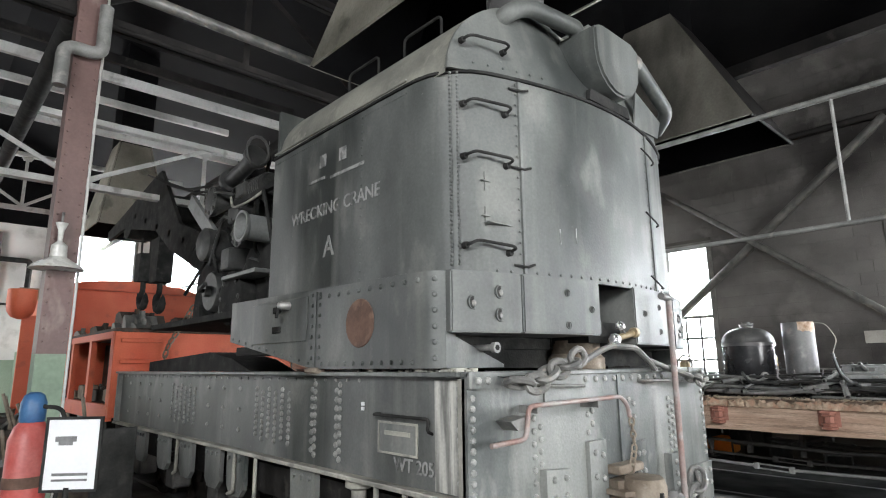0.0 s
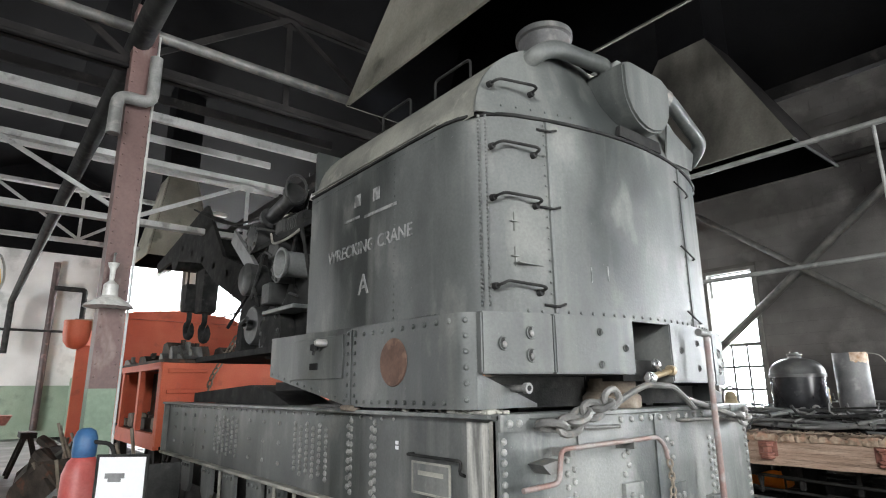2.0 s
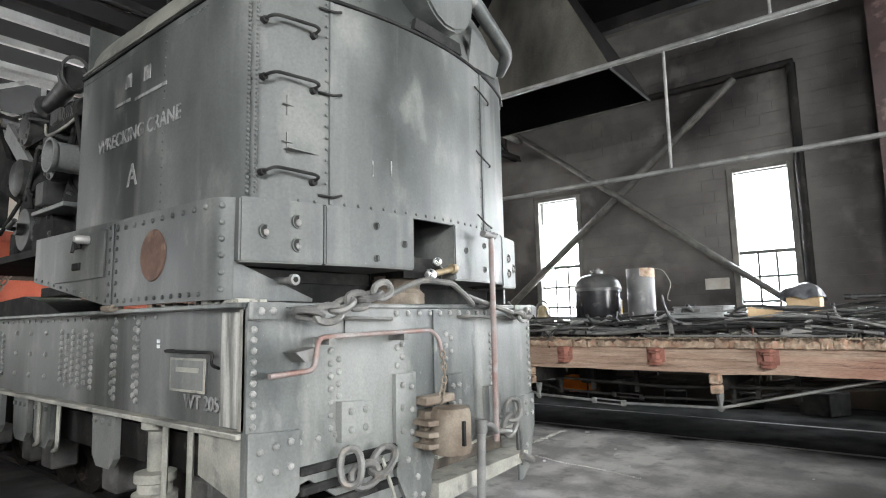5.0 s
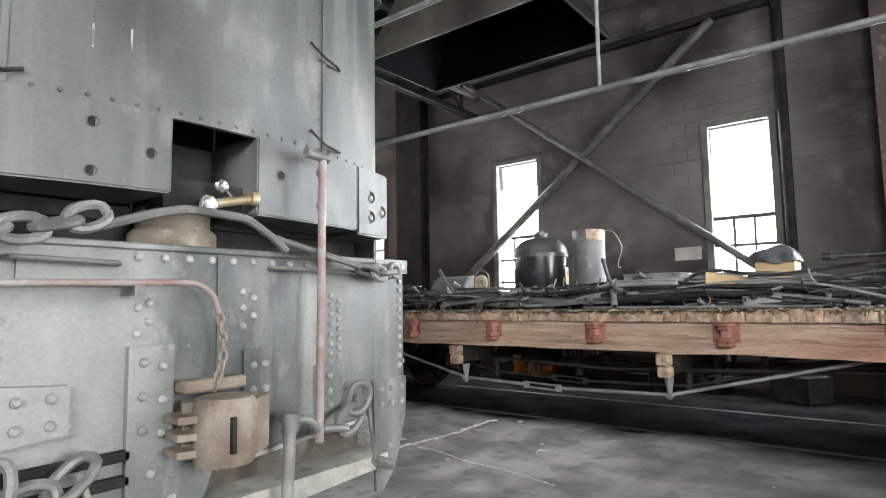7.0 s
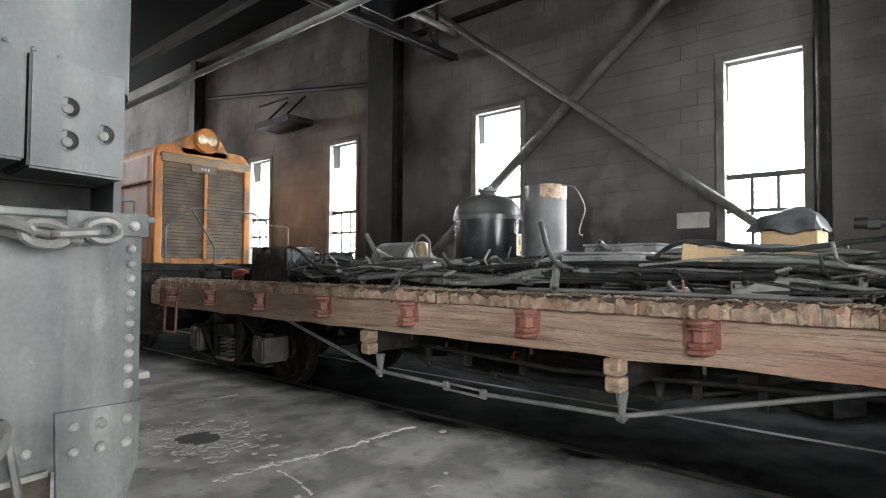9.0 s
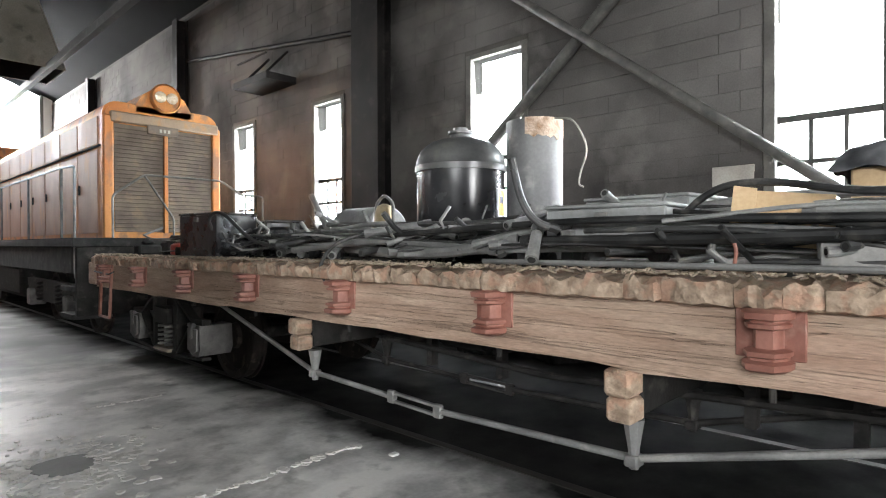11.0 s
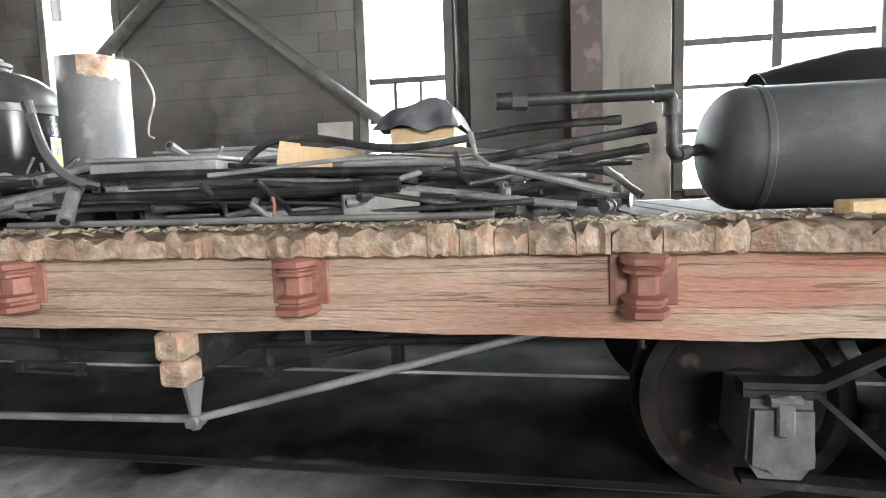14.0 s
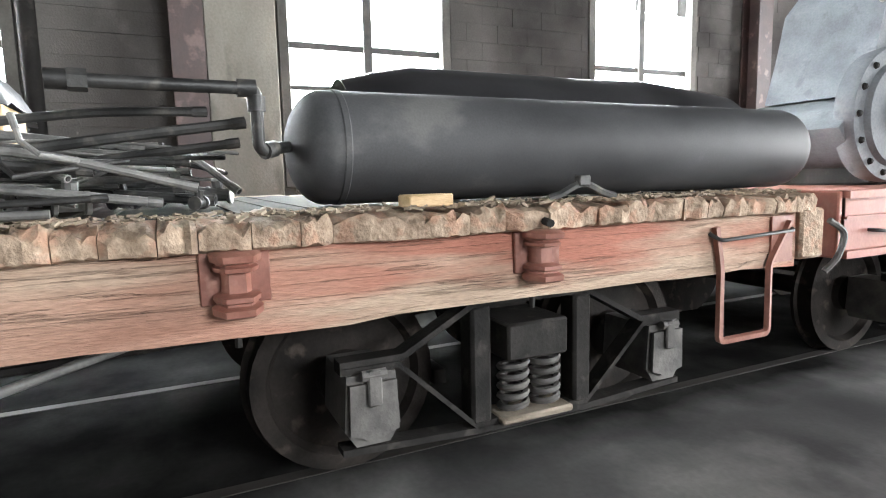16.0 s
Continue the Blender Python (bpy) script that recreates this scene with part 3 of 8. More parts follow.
def window(number, a, b, leaves):
    """A tall steel sash: jambs, sill, glazing bars and panes."""
    w = thing("window_%d" % number, (EAST + 0.1, (a + b) / 2, SILL), "tall steel-sash window, white with overcast daylight", "window", kind="structure")
    bm = B()
    for y in (a, b):
        bx(bm, EAST - 0.02, EAST + 0.2, y - 0.05, y + 0.05, SILL, HEAD + 0.04, 0.008)
    bx(bm, EAST - 0.02, EAST + 0.2, a + 0.05, b - 0.05, HEAD - 0.03, HEAD + 0.04, 0.008)
    part("window_frame", bm, M_JAMB, w)
    part("window_sill", bx(B(), EAST - 0.06, EAST + 0.2, a + 0.05, b - 0.05, SILL - 0.05, SILL + 0.03, 0.01), M_JAMB, w)
    zs = [2.51] if leaves == 1 else [2.68]
    for z in zs + [zs[0] - 0.42, zs[0] - 0.84]:
        part("glazing_bar", bx(B(), EAST + 0.08, EAST + 0.12, a + 0.05, b - 0.05, z - (0.032 if z == zs[0] else 0.022), z + (0.032 if z == zs[0] else 0.022)), M_FRAME, w)
    if leaves == 2:
        m = (a + b) / 2
        part("mullion", bx(B(), EAST + 0.05, EAST + 0.13, m - 0.045, m + 0.045, SILL + 0.03, HEAD - 0.03), M_FRAME, w)
    else:
        for k in (1, 2):
            y = a + 0.05 + (b - a - 0.1) * k / 3
            part("glazing_bar", bx(B(), EAST + 0.085, EAST + 0.115, y - 0.018, y + 0.018, SILL + 0.03, zs[0] - 0.033), M_FRAME, w)
    pane = part("pane", bx(B(), EAST + 0.098, EAST + 0.102, a + 0.05, b - 0.05, SILL + 0.03, HEAD - 0.03), M_GLASS, w)
    pane.visible_shadow = False


for i, (a, b, k) in enumerate(WINDOWS):
    window(i + 1, a, b, k)

# north wall, painted, with windows high up
NORTH = 28.5
NW = [(5.0, 7.35, 4.95, 7.35), (8.7, 11.2, 4.95, 8.3)]
bm = B()
x = -8.2
for a, b, z0, z1 in NW:
    bx(bm, x, a, NORTH, NORTH + 0.3, 2.0, 12.0)
    bx(bm, a, b, NORTH, NORTH + 0.3, 2.0, z0)
    bx(bm, a, b, NORTH, NORTH + 0.3, z1, 12.0)
    x = b
bx(bm, x, EAST + 0.02, NORTH, NORTH + 0.3, 2.0, 12.0)
wall_north = structure("wall_north", bm, M_WHITEWALL, "grimy whitewashed end wall with high windows", "wall")
# thin black band over the upper end wall
bm = B()
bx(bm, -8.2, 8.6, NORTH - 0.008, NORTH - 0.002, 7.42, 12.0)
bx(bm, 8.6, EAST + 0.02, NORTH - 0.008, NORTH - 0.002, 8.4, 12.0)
structure("gable", bm, M_SOOT, "black band across the gable above the whitewash", "gable")
structure("trim", bx(B(), -8.2, EAST + 0.02, NORTH - 0.006, NORTH + 0.3, 0, 2.0), M_GREENWALL, "pale green painted wainscot of the end wall", "wainscot")
for i, (a, b, z0, z1) in enumerate(NW):
    w = thing("window_%d" % (i + 11), ((a + b) / 2, NORTH + 0.1, z0), "high window glowing with white daylight", "window", kind="structure")
    bm = B()
    for x in (a, b):
        bx(bm, x - 0.05, x + 0.05, NORTH - 0.02, NORTH + 0.2, z0, z1)
    bx(bm, a + 0.05, b - 0.05, NORTH - 0.02, NORTH + 0.2, z1 - 0.05, z1)
    bx(bm, a + 0.05, b - 0.05, NORTH - 0.02, NORTH + 0.2, z0, z0 + 0.05)
    part("window_frame", bm, M_JAMB, w)
    pane = part("pane", bx(B(), a + 0.05, b - 0.05, NORTH + 0.1, NORTH + 0.105, z0 + 0.05, z1 - 0.05), M_GLASS, w)
    pane.visible_shadow = False

# south wall with engine doorways; unseen west wall, its openings added to admit light
bm = B()
for a, b in ((-8.2, 1.5), (5.7, 6.7), (10.9, EAST + 0.02)):
    bx(bm, a, b, -13.2, -13.0, 0, 12)
for a, b in ((1.5, 5.7), (6.7, 10.9)):
    bx(bm, a, b, -13.2, -13.0, 5.3, 12)
structure("wall_south", bm, M_MORTAR, "sooty wall with open engine doorways", "wall")
bm = B()
bx(bm, -8.2, -8.0, -13.0, -9.6, 0, 12)
bx(bm, -8.2, -8.0, -2.4, 18.4, 0, 12)
bx(bm, -8.2, -8.0, 23.6, 28.5, 0, 12)
bx(bm, -8.2, -8.0, 18.4, 23.6, 5.0, 12)
bx(bm, -8.2, -8.0, -9.6, -2.4, 0, 4.2)
bx(bm, -8.2, -8.0, -9.6, -2.4, 7.0, 12)
structure("wall_west", bm, M_MORTAR, "unseen sooty side wall, its openings added to let light in", "wall")

# distance outside
bm = B()
bx(bm, 17, 17.1, -30, 45, -0.3, 14)
structure("backdrop", bm, M_SKY, "bright overcast sky beyond the windows", "backdrop")
structure("backdrop", bx(B(), -20, 16.9, 38, 38.1, -0.3, 20), M_SKY, "bright overcast sky beyond the end windows", "backdrop")

# roof: two slopes of sooty boards
bm = B()
prism(bm, [(EAST + 0.3, EAVE), (1.5, 11.4), (-8.2, 7.4), (-8.2, 7.7), (1.5, 11.8), (EAST + 0.3, EAVE + 0.35)], "y", -13.2, 28.8)
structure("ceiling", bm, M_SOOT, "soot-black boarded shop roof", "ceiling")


def bar(bm, a, b, w, h):
    """A square bar from a to b."""
    a, b = Vector(a), Vector(b)
    d = (b - a)
    m = Matrix.Translation(a) @ d.to_track_quat("Y", "Z").to_matrix().to_4x4()
    bx(bm, -w / 2, w / 2, 0, d.length, -h / 2, h / 2, 0, m)


def truss(y, z0, z1, material, x0=-7.9, x1=EAST, step=1.9, label="riveted steel roof truss"):
    """A roof truss across the shop: two chords of paired angles, posts, diagonals, gussets."""
    t = thing("roof_truss", (2, y, z0), label, "roof truss", "roof trusses", "structure")
    for z in (z0, z1):
        bm = B()
        bx(bm, x0, x1, y - 0.075, y - 0.012, z - 0.05, z + 0.05)
        bx(bm, x0, x1, y + 0.012, y + 0.075, z - 0.05, z + 0.05)
        part("chord", bm, material, t)
    n = int((x1 - x0) / step)
    for i in range(n + 1):
        x = x0 + i * step
        part("post", bx(B(), x - 0.035, x + 0.035, y - 0.011, y + 0.011, z0 + 0.05, z1 - 0.05), material, t)
        part("gusset", prism(B(), [(x - 0.2, z1 + 0.04), (x + 0.2, z1 + 0.04), (x + 0.08, z1 - 0.16), (x - 0.08, z1 - 0.16)], "y", y - 0.0108, y + 0.0108), material, t)
        if i < n:
            bm = B()
            s = (x, x + step) if i % 2 else (x + step, x)
            bar(bm, (s[0], y - 0.03, z0 + 0.05), (s[1], y - 0.03, z1 - 0.05), 0.03, 0.07)
            part("diagonal", bm, material, t)


truss(10.5, 4.52, 5.62, M_WHITETRUSS, x0=-7.94, x1=5.6, step=1.95, label="pale grey painted steel roof truss")
truss(17.5, 5.6, 7.0, M_WHITETRUSS, x0=-7.94, x1=5.6, step=1.95, label="pale grey painted steel roof truss")
truss(6.1, 5.0, 6.3, M_TRUSS, x0=-7.6, step=1.7, label="soot-black riveted steel roof truss")
truss(-1.2, 5.4, 6.6, M_TRUSS, x0=-7.6, label="soot-black riveted steel roof truss")


def beam(a, b, w, h, material, label, name="roof_beam"):
    bm = B()
    bar(bm, a, b, w, h)
    structure(name, bm, material, label, "beam")


for y, z, m in ((10.3, 6.4, M_WHITETRUSS), (10.7, 6.95, M_TRUSS), (13.5, 6.6, M_WHITETRUSS), (14.2, 7.6, M_WHITETRUSS)):
    beam((-7.9, y, z), (5.6, y, z), 0.08, 0.16, m, "dusty steel purlin under the sooty roof")
for x, z in ((5.6, 6.4), (9.4, 6.2), (-3.0, 6.6)):
    beam((x, -12.9, z), (x, 28.4, z), 0.14, 0.2, M_TRUSS, "soot-black roof beam along the shop")


def roof_pipe(pts, r, material, label):
    bm = B()
    tube(bm, rounded(pts, 0.12), r, 12)
    solid("overhead_pipe", bm, material, label, "pipe", kind="structure")


roof_pipe([(-7.9, 6.0, 5.37), (EAST, 6.0, 5.37)], 0.06, M_IRON, "thick overhead steam pipe across the shop")
roof_pipe([(-7.9, 6.02, 4.95), (EAST, 6.02, 4.95)], 0.025, M_TRUSS, "thin overhead pipe under the steam pipe")
roof_pipe([(0.95, -12.9, 5.2), (0.95, 27.9, 5.2), (0.95, 27.9, 3.2)], 0.11, M_BLACK, "fat black overhead pipe along the shop")

# pipe rail with hangers between the tracks
pr = thing("pipe_rail", (6.0, 5, 2.8), "painted steel pipes hung in two lines along the shop", "pipe rail", kind="structure")
part("pipe", tube(B(), [(6.0, -12.9, 2.8), (6.0, 28.4, 2.8)], 0.023, 10), M_GREYPIPE, pr)
part("pipe", tube(B(), [(6.0, -12.9, 3.98), (6.0, 28.4, 3.98)], 0.027, 10), M_GREYPIPE, pr)
for k in range(-3, 6):
    y = 1.2 + 4.1 * k
    part("hanger", tube(B(), [(6.0, y, 2.82), (6.0, y, 3.96)], 0.015, 8), M_GREYPIPE, pr)
    part("drop_rod", tube(B(), [(6.0, y - 0.9, 4.0), (6.0, y - 0.9, 7.0)], 0.012, 6), M_GREYPIPE, pr)

# steel columns and bracing against the east wall


def wall_column(y):
    bm = B()
    bx(bm, EAST - 0.3, EAST - 0.28, y - 0.14, y + 0.14, 0, 7.0)
    bx(bm, EAST - 0.04, EAST - 0.02, y - 0.14, y + 0.14, 0, 7.0)
    bx(bm, EAST - 0.28, EAST - 0.04, y - 0.01, y + 0.01, 0, 7.0)
    structure("column", bm, M_COLUMN if y < 3 else M_TRUSS, "sooty riveted steel column against the block wall", "column")


for y in (-8.0, -0.46, 7.45, 15.2, 22.6):
    wall_column(y)
structure("pier", bx(B(), EAST - 0.28, EAST - 0.003, 7.6, 8.02, 0, 6.9, 0.01), M_TRUSS, "soot-black pilaster beside the steel column", "pier")
structure("pier", bx(B(), EAST - 0.05, EAST - 0.003, -1.27, -0.62, 0, 6.8, 0.01), M_JAMB_PALE, "stained beige plastered pier beside the column", "pier")
br = thing("wall_bracing", (EAST - 0.1, 3.6, 1.2), "crossed sooty steel pipes bracing the block wall", "bracing", kind="structure")
for pts, r in (([(EAST - 0.16, 0.35, 1.1), (EAST - 0.16, 7.1, 6.35)], 0.055), ([(EAST - 0.1, 7.0, 1.2), (EAST - 0.1, 1.6, 5.57)], 0.075),
               ([(EAST - 0.08, 0.74, 1.2), (EAST - 0.08, 0.74, 5.6)], 0.07), ([(EAST - 0.08, 0.7, 5.63), (EAST - 0.08, 7.3, 5.6)], 0.06)):
    part("brace", tube(B(), pts, r, 12), M_FRAME if r in (0.055, 0.075) else M_TRUSS, br)
part("brace", tube(B(), [(EAST - 0.11, 14.8, 5.9), (EAST - 0.11, 8.0, 4.9)], 0.045, 10), M_TRUSS, br)


def smoke_hood(x0, x1, y0, y1, z, top, material, label):
    """A funnel of boards over a track, open below."""
    cx, cy = (x0 + x1) / 2, (y0 + y1) / 2
    h = thing("smoke_hood", (cx, cy, z), label, "smoke hood", "smoke hoods", "structure")
    a = [(x0, y0), (x1, y0), (x1, y1), (x0, y1)]
    b = [(cx - 0.4, cy - 0.4), (cx + 0.4, cy - 0.4), (cx + 0.4, cy + 0.4), (cx - 0.4, cy + 0.4)]
    for i in range(4):
        j = (i + 1) % 4
        bm = B()
        c = Vector((cx, cy, z + 0.3))
        pts = [[Vector((*a[i], z)), Vector((*a[j], z))], [Vector((*b[i], top)), Vector((*b[j], top))]]
        nrm = (pts[0][1] - pts[0][0]).cross(pts[1][0] - pts[0][0]).normalized()
        shell(bm, pts, 0.03, lambda p: nrm)
        # near hoods: the unlit south panel's shade is put into its colour
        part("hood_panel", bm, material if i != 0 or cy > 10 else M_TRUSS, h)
        # a black inner sheet behind each panel
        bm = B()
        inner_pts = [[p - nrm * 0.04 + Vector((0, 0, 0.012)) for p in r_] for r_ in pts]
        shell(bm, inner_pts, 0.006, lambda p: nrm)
        part("hood_lining", bm, M_SOOT, h, "black lining")
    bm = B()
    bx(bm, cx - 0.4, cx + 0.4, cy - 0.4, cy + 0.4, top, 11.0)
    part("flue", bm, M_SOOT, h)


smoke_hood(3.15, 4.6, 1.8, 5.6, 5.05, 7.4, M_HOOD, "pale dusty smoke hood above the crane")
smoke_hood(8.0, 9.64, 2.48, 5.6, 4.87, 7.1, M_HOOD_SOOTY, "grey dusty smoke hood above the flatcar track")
smoke_hood(3.2, 4.9, 16.0, 18.0, 5.2, 7.6, M_HOOD, "pale smoke hood over the crane track far down the shop")
smoke_hood(8.0, 9.8, 19.0, 21.0, 6.2, 8.2, M_HOOD, "pale smoke hood above the locomotive")

# building column beside the crane
cl = thing("column", (1.0, 6.0, 0), "brown-red painted steel column, green at the foot", "column", kind="structure")


def h_section(bm, x, y, z0, z1):
    bx(bm, x - 0.11, x + 0.11, y - 0.11, y - 0.095, z0, z1)
    bx(bm, x - 0.11, x + 0.11, y + 0.095, y + 0.11, z0, z1)
    bx(bm, x - 0.008, x + 0.008, y - 0.095, y + 0.095, z0, z1)
    bx(bm, x - 0.11, x - 0.095, y - 0.094, y + 0.094, z0, z1)


bm = B()
h_section(bm, 1.0, 6.0, 1.75, 5.6)
part("shaft", bm, M_COLUMN_RED, cl)
bm = B()
for x in (0.92, 1.08):
    row(bm, (x, 5.889, 1.85), (x, 5.889, 5.5), 34, (0, -1, 0), 0.009)
part("rivets", bm, M_COLUMN_RED, cl, kind="stuff")
bm = B()
h_section(bm, 1.0, 6.0, 0.0, 1.75)
part("foot", bm, M_GREENWALL, cl, "pale green painted column foot")
part("conduit", tube(B(), [(1.125, 5.89, 0.0), (1.125, 5.89, 5.3)], 0.012, 8), M_WHITETRUSS, cl, "thin pale conduit")
bm = B()
tube(bm, rounded([(0.8, 5.8, 4.1), (0.8, 5.8, 4.5), (1.1, 5.8, 4.5), (1.1, 5.8, 5.0)], 0.1), 0.06, 12)
solid("bent_pipe", bm, M_GREYPIPE, "grey insulated pipe bend beside the column", "pipe", kind="structure")

# rust-brown downpipe and black drain on the end wall
roof_pipe([(2.3, NORTH - 0.12, 0.3), (2.3, NORTH - 0.12, 7.0)], 0.13, M_COLUMN, "brown-red pipe down the end wall")
roof_pipe([(2.3, NORTH - 0.35, 5.9), (3.4, NORTH - 0.35, 5.9), (3.4, NORTH - 0.35, 3.6), (4.2, NORTH - 0.35, 3.6)], 0.1, M_BLACK, "black drain pipe across the end wall")
# ---------------------------------------------------------------- wrecking crane
crane = thing("wrecking_crane", (3.62, 5.4, 0), "dark grey riveted railway wrecking crane on its own bogies", "railway crane")
CX = 3.69


def end_y(x, bulge=0.0):
    """The bowed tail of the house."""
    return 2.085 - bulge + 0.17 * ((x - CX) / 1.0) ** 2


# house side and tail, drawn as one bent plate outline
def house_outline(n_end=22):
    pts = [(2.31, 4.62), (2.305, 4.1), (2.30, 3.6), (2.30, 3.1), (2.305, 2.75)]
    for k in range(6):
        q = k / 5
        a = Vector((2.31, 2.66)); c = Vector((2.34, end_y(2.34) + 0.0)); d = Vector((2.58, end_y(2.58)))
        p = a * (1 - q) ** 2 + c * 2 * q * (1 - q) + d * q * q
        pts.append((p.x, p.y))
    for k in range(1, n_end):
        x = 2.58 + (4.74 - 2.58) * k / n_end
        pts.append((x, end_y(x)))
    for p in reversed(pts[:11]):
        pts.append((2 * CX - p[0], p[1]))
    return pts


OUT = house_outline()
inner = Vector((CX, 3.6, 0))


def away_house(p):
    v = Vector((p.x - CX, p.y - 3.6, 0))
    return v.normalized()


zs = (2.14, 2.5, 2.9, 3.2, 3.43)
bm = B()
shell(bm, [[(x, y, z) for x, y in OUT] for z in zs], 0.03, away_house)
house = part("house_wall", bm, M_CRANE, crane)
part("house_front", bx(B(), 2.34, 2 * CX - 2.34, 4.6, 4.64, 2.14, 3.9), M_CRANE, crane)
# belt moulding round the top of the wall
bm = B()
tube(bm, [(CX + (x - CX) * 1.004, y - 0.006, 3.435) for x, y in OUT], 0.013, 6)
part("belt_moulding", bm, M_BLACK, crane)
# roof
bm = B()


def roof_z(x):
    u = min(1.0, abs(x - CX) / 1.345)
    return 3.44 + 0.72 * max(0.0, 1 - u ** 2.7) ** 0.5


xs = [CX - 1.345 * math.cos(math.pi * k / 28) for k in range(29)]
rows_y = [2.42, 2.6, 3.2, 3.8, 4.4, 4.62]
shell(bm, [[(x, max(y, end_y(x) + 0.03), roof_z(x)) for x in xs] for y in rows_y], 0.025, lambda p: Vector((0, 0, 1)))
part("roof", bm, M_ROOF, crane, "dusty rounded roof")
# upper tail plate between belt and roof
bm = B()
pts_low = [(x, end_y(x) + 0.004, 3.44) for x in xs]
shell(bm, [[(x, end_y(x) + 0.004 + 0.36 * q * (1 - min(1, abs(x - CX) / 1.4)) , 3.44 + (roof_z(x) - 3.44) * q) for x in xs] for q in (0, 0.33, 0.66, 1.0)], 0.02, lambda p: Vector((0, -1, 0)))
part("upper_tail_plate", bm, M_CRANE, crane)
bm = B()
tube(bm, [(2.30, 4.6, 3.47), (2.30, 2.75, 3.47)], 0.01, 6)
part("roof_flange", bm, M_ROOF, crane)
# stack
bm = B()
lathe(bm, [(0.225, 4.0), (0.225, 4.7), (0.25, 4.71), (0.25, 4.76), (0.21, 4.77), (0.2, 4.4)], (3.64, 2.9, 0), "z", 32)
part("chimney", bm, M_FLUE, crane, "short dusty grey steel chimney")
# roof hatch rail and grab
for yy in (2.75, 3.5):
    bm = B()
    tube(bm, rounded([(2.62, yy, roof_z(2.62) - 0.01), (2.62, yy, roof_z(2.62) + 0.16), (2.62, yy + 0.42, roof_z(2.62) + 0.16), (2.62, yy + 0.42, roof_z(2.62) - 0.01)], 0.05), 0.011, 8)
    part("roof_grab", bm, M_BLACK, crane)
# exhaust pipe, silencer
bm = B()
tube(bm, rounded([(2.84, 2.5, 3.9), (2.8, 2.3, 3.96), (2.95, 2.24, 4.05), (3.46, 2.18, 4.06), (3.5, 2.2, 3.96)], 0.12, 6), 0.062, 14)
part("exhaust_pipe", bm, M_CRANE, crane)
bm = B()
prof = [(-0.3, 0.2), (-0.2, 0.25), (0.2, 0.25), (0.3, 0.2)] + [(0.3 * math.cos(k * math.pi / 9), 0.03 - 0.29 * math.sin(k * math.pi / 9)) for k in range(10)]
prism(bm, [(3.72 + a, 3.80 + b) for a, b in prof], "y", 2.0, 2.42)
bmesh.ops.bevel(bm, geom=[e for e in bm.edges], offset=0.018, segments=2, affect="EDGES")
part("silencer", bm, M_CRANE, crane, "rounded grey silencer box")
bm = B()
tube(bm, rounded([(4.0, 2.1, 3.96), (4.14, 2.08, 3.97), (4.7, 2.12, 3.74), (4.78, 2.28, 3.64)], 0.1, 5), 0.058, 14)
part("exhaust_pipe", bm, M_CRANE, crane)
lathe(bm := B(), [(0.078, -0.04), (0.078, 0.04)], (4.07, 2.09, 3.965), "x", 16)
part("pipe_flange", bm, M_IRON, crane)
prism(bm := B(), [(3.74, 4.05), (3.74, 4.24), (3.82, 4.31), (4.06, 4.31), (4.2, 4.2), (4.2, 4.05)], "y", 2.3, 2.6)
part("silencer_cap", bm, M_CRANE, crane)
row(bm := B(), (3.85, 2.298, 4.12), (4.14, 2.298, 4.1), 3, (0, -1, 0), 0.015)
part("bolts", bm, M_BLACK, crane, kind="stuff")
# black plate stands in for the dark gap below the silencer
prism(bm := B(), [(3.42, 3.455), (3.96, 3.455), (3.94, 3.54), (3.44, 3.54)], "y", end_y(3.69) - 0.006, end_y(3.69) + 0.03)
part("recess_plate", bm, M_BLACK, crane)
prism(bm := B(), [(4.12, 3.46), (4.5, 3.46), (4.56, 3.62), (4.18, 3.78)], "y", 2.13, 2.145)
part("cover_plate", bm, M_CRANE, crane)
# grab irons on the tail


def grab(x0, x1, z, parent=crane, out=0.07):
    g = B()
    y0, y1 = end_y(x0), end_y(x1)
    tube(g, rounded([(x0, y0, z), (x0, y0 - out, z + 0.005), (x0 + 0.05, y0 - out, z + 0.03), (x1 - 0.03, y1 - out, z + 0.0), (x1, y1 - out, z - 0.01), (x1, y1, z - 0.03)], 0.03), 0.0095, 8)
    o = part("grab_iron", g, M_BLACK, parent)
    for x, y, zz in ((x0, y0, z), (x1, y1, z - 0.03)):
        h = B()
        lathe(h, [(0.02, -0.03), (0.022, 0.0)], (x, y, zz), "y", 10)
        part("grab_foot", h, M_BLACK, o)


for z in (3.63, 3.2, 2.86, 2.31):
    grab(2.42, 2.69, z)
# tail door seams, hinges and straps
for x, z0, z1 in ((2.8, 2.16, 3.42), (4.28, 2.16, 3.42)):
    y = end_y(x)
    part("door_seam", bx(B(), x - 0.012, x + 0.012, y - 0.012, y + 0.01, z0, z1), M_CRANE, crane)
    row(bm := B(), (x - 0.035, y - 0.004, z0 + 0.05), (x - 0.035, y - 0.004, z1 - 0.03), 18, (0, -1, 0), 0.007)
    part("rivets", bm, M_CRANE, crane, kind="stuff")
for z in (3.36, 2.83, 2.21):
    bm = B()
    tube(bm, [(2.72, end_y(2.72) - 0.012, z), (2.8, end_y(2.8) - 0.03, z - 0.012), (2.86, end_y(2.86) - 0.014, z + 0.01)], 0.008, 6)
    part("door_latch", bm, M_BLACK, crane)
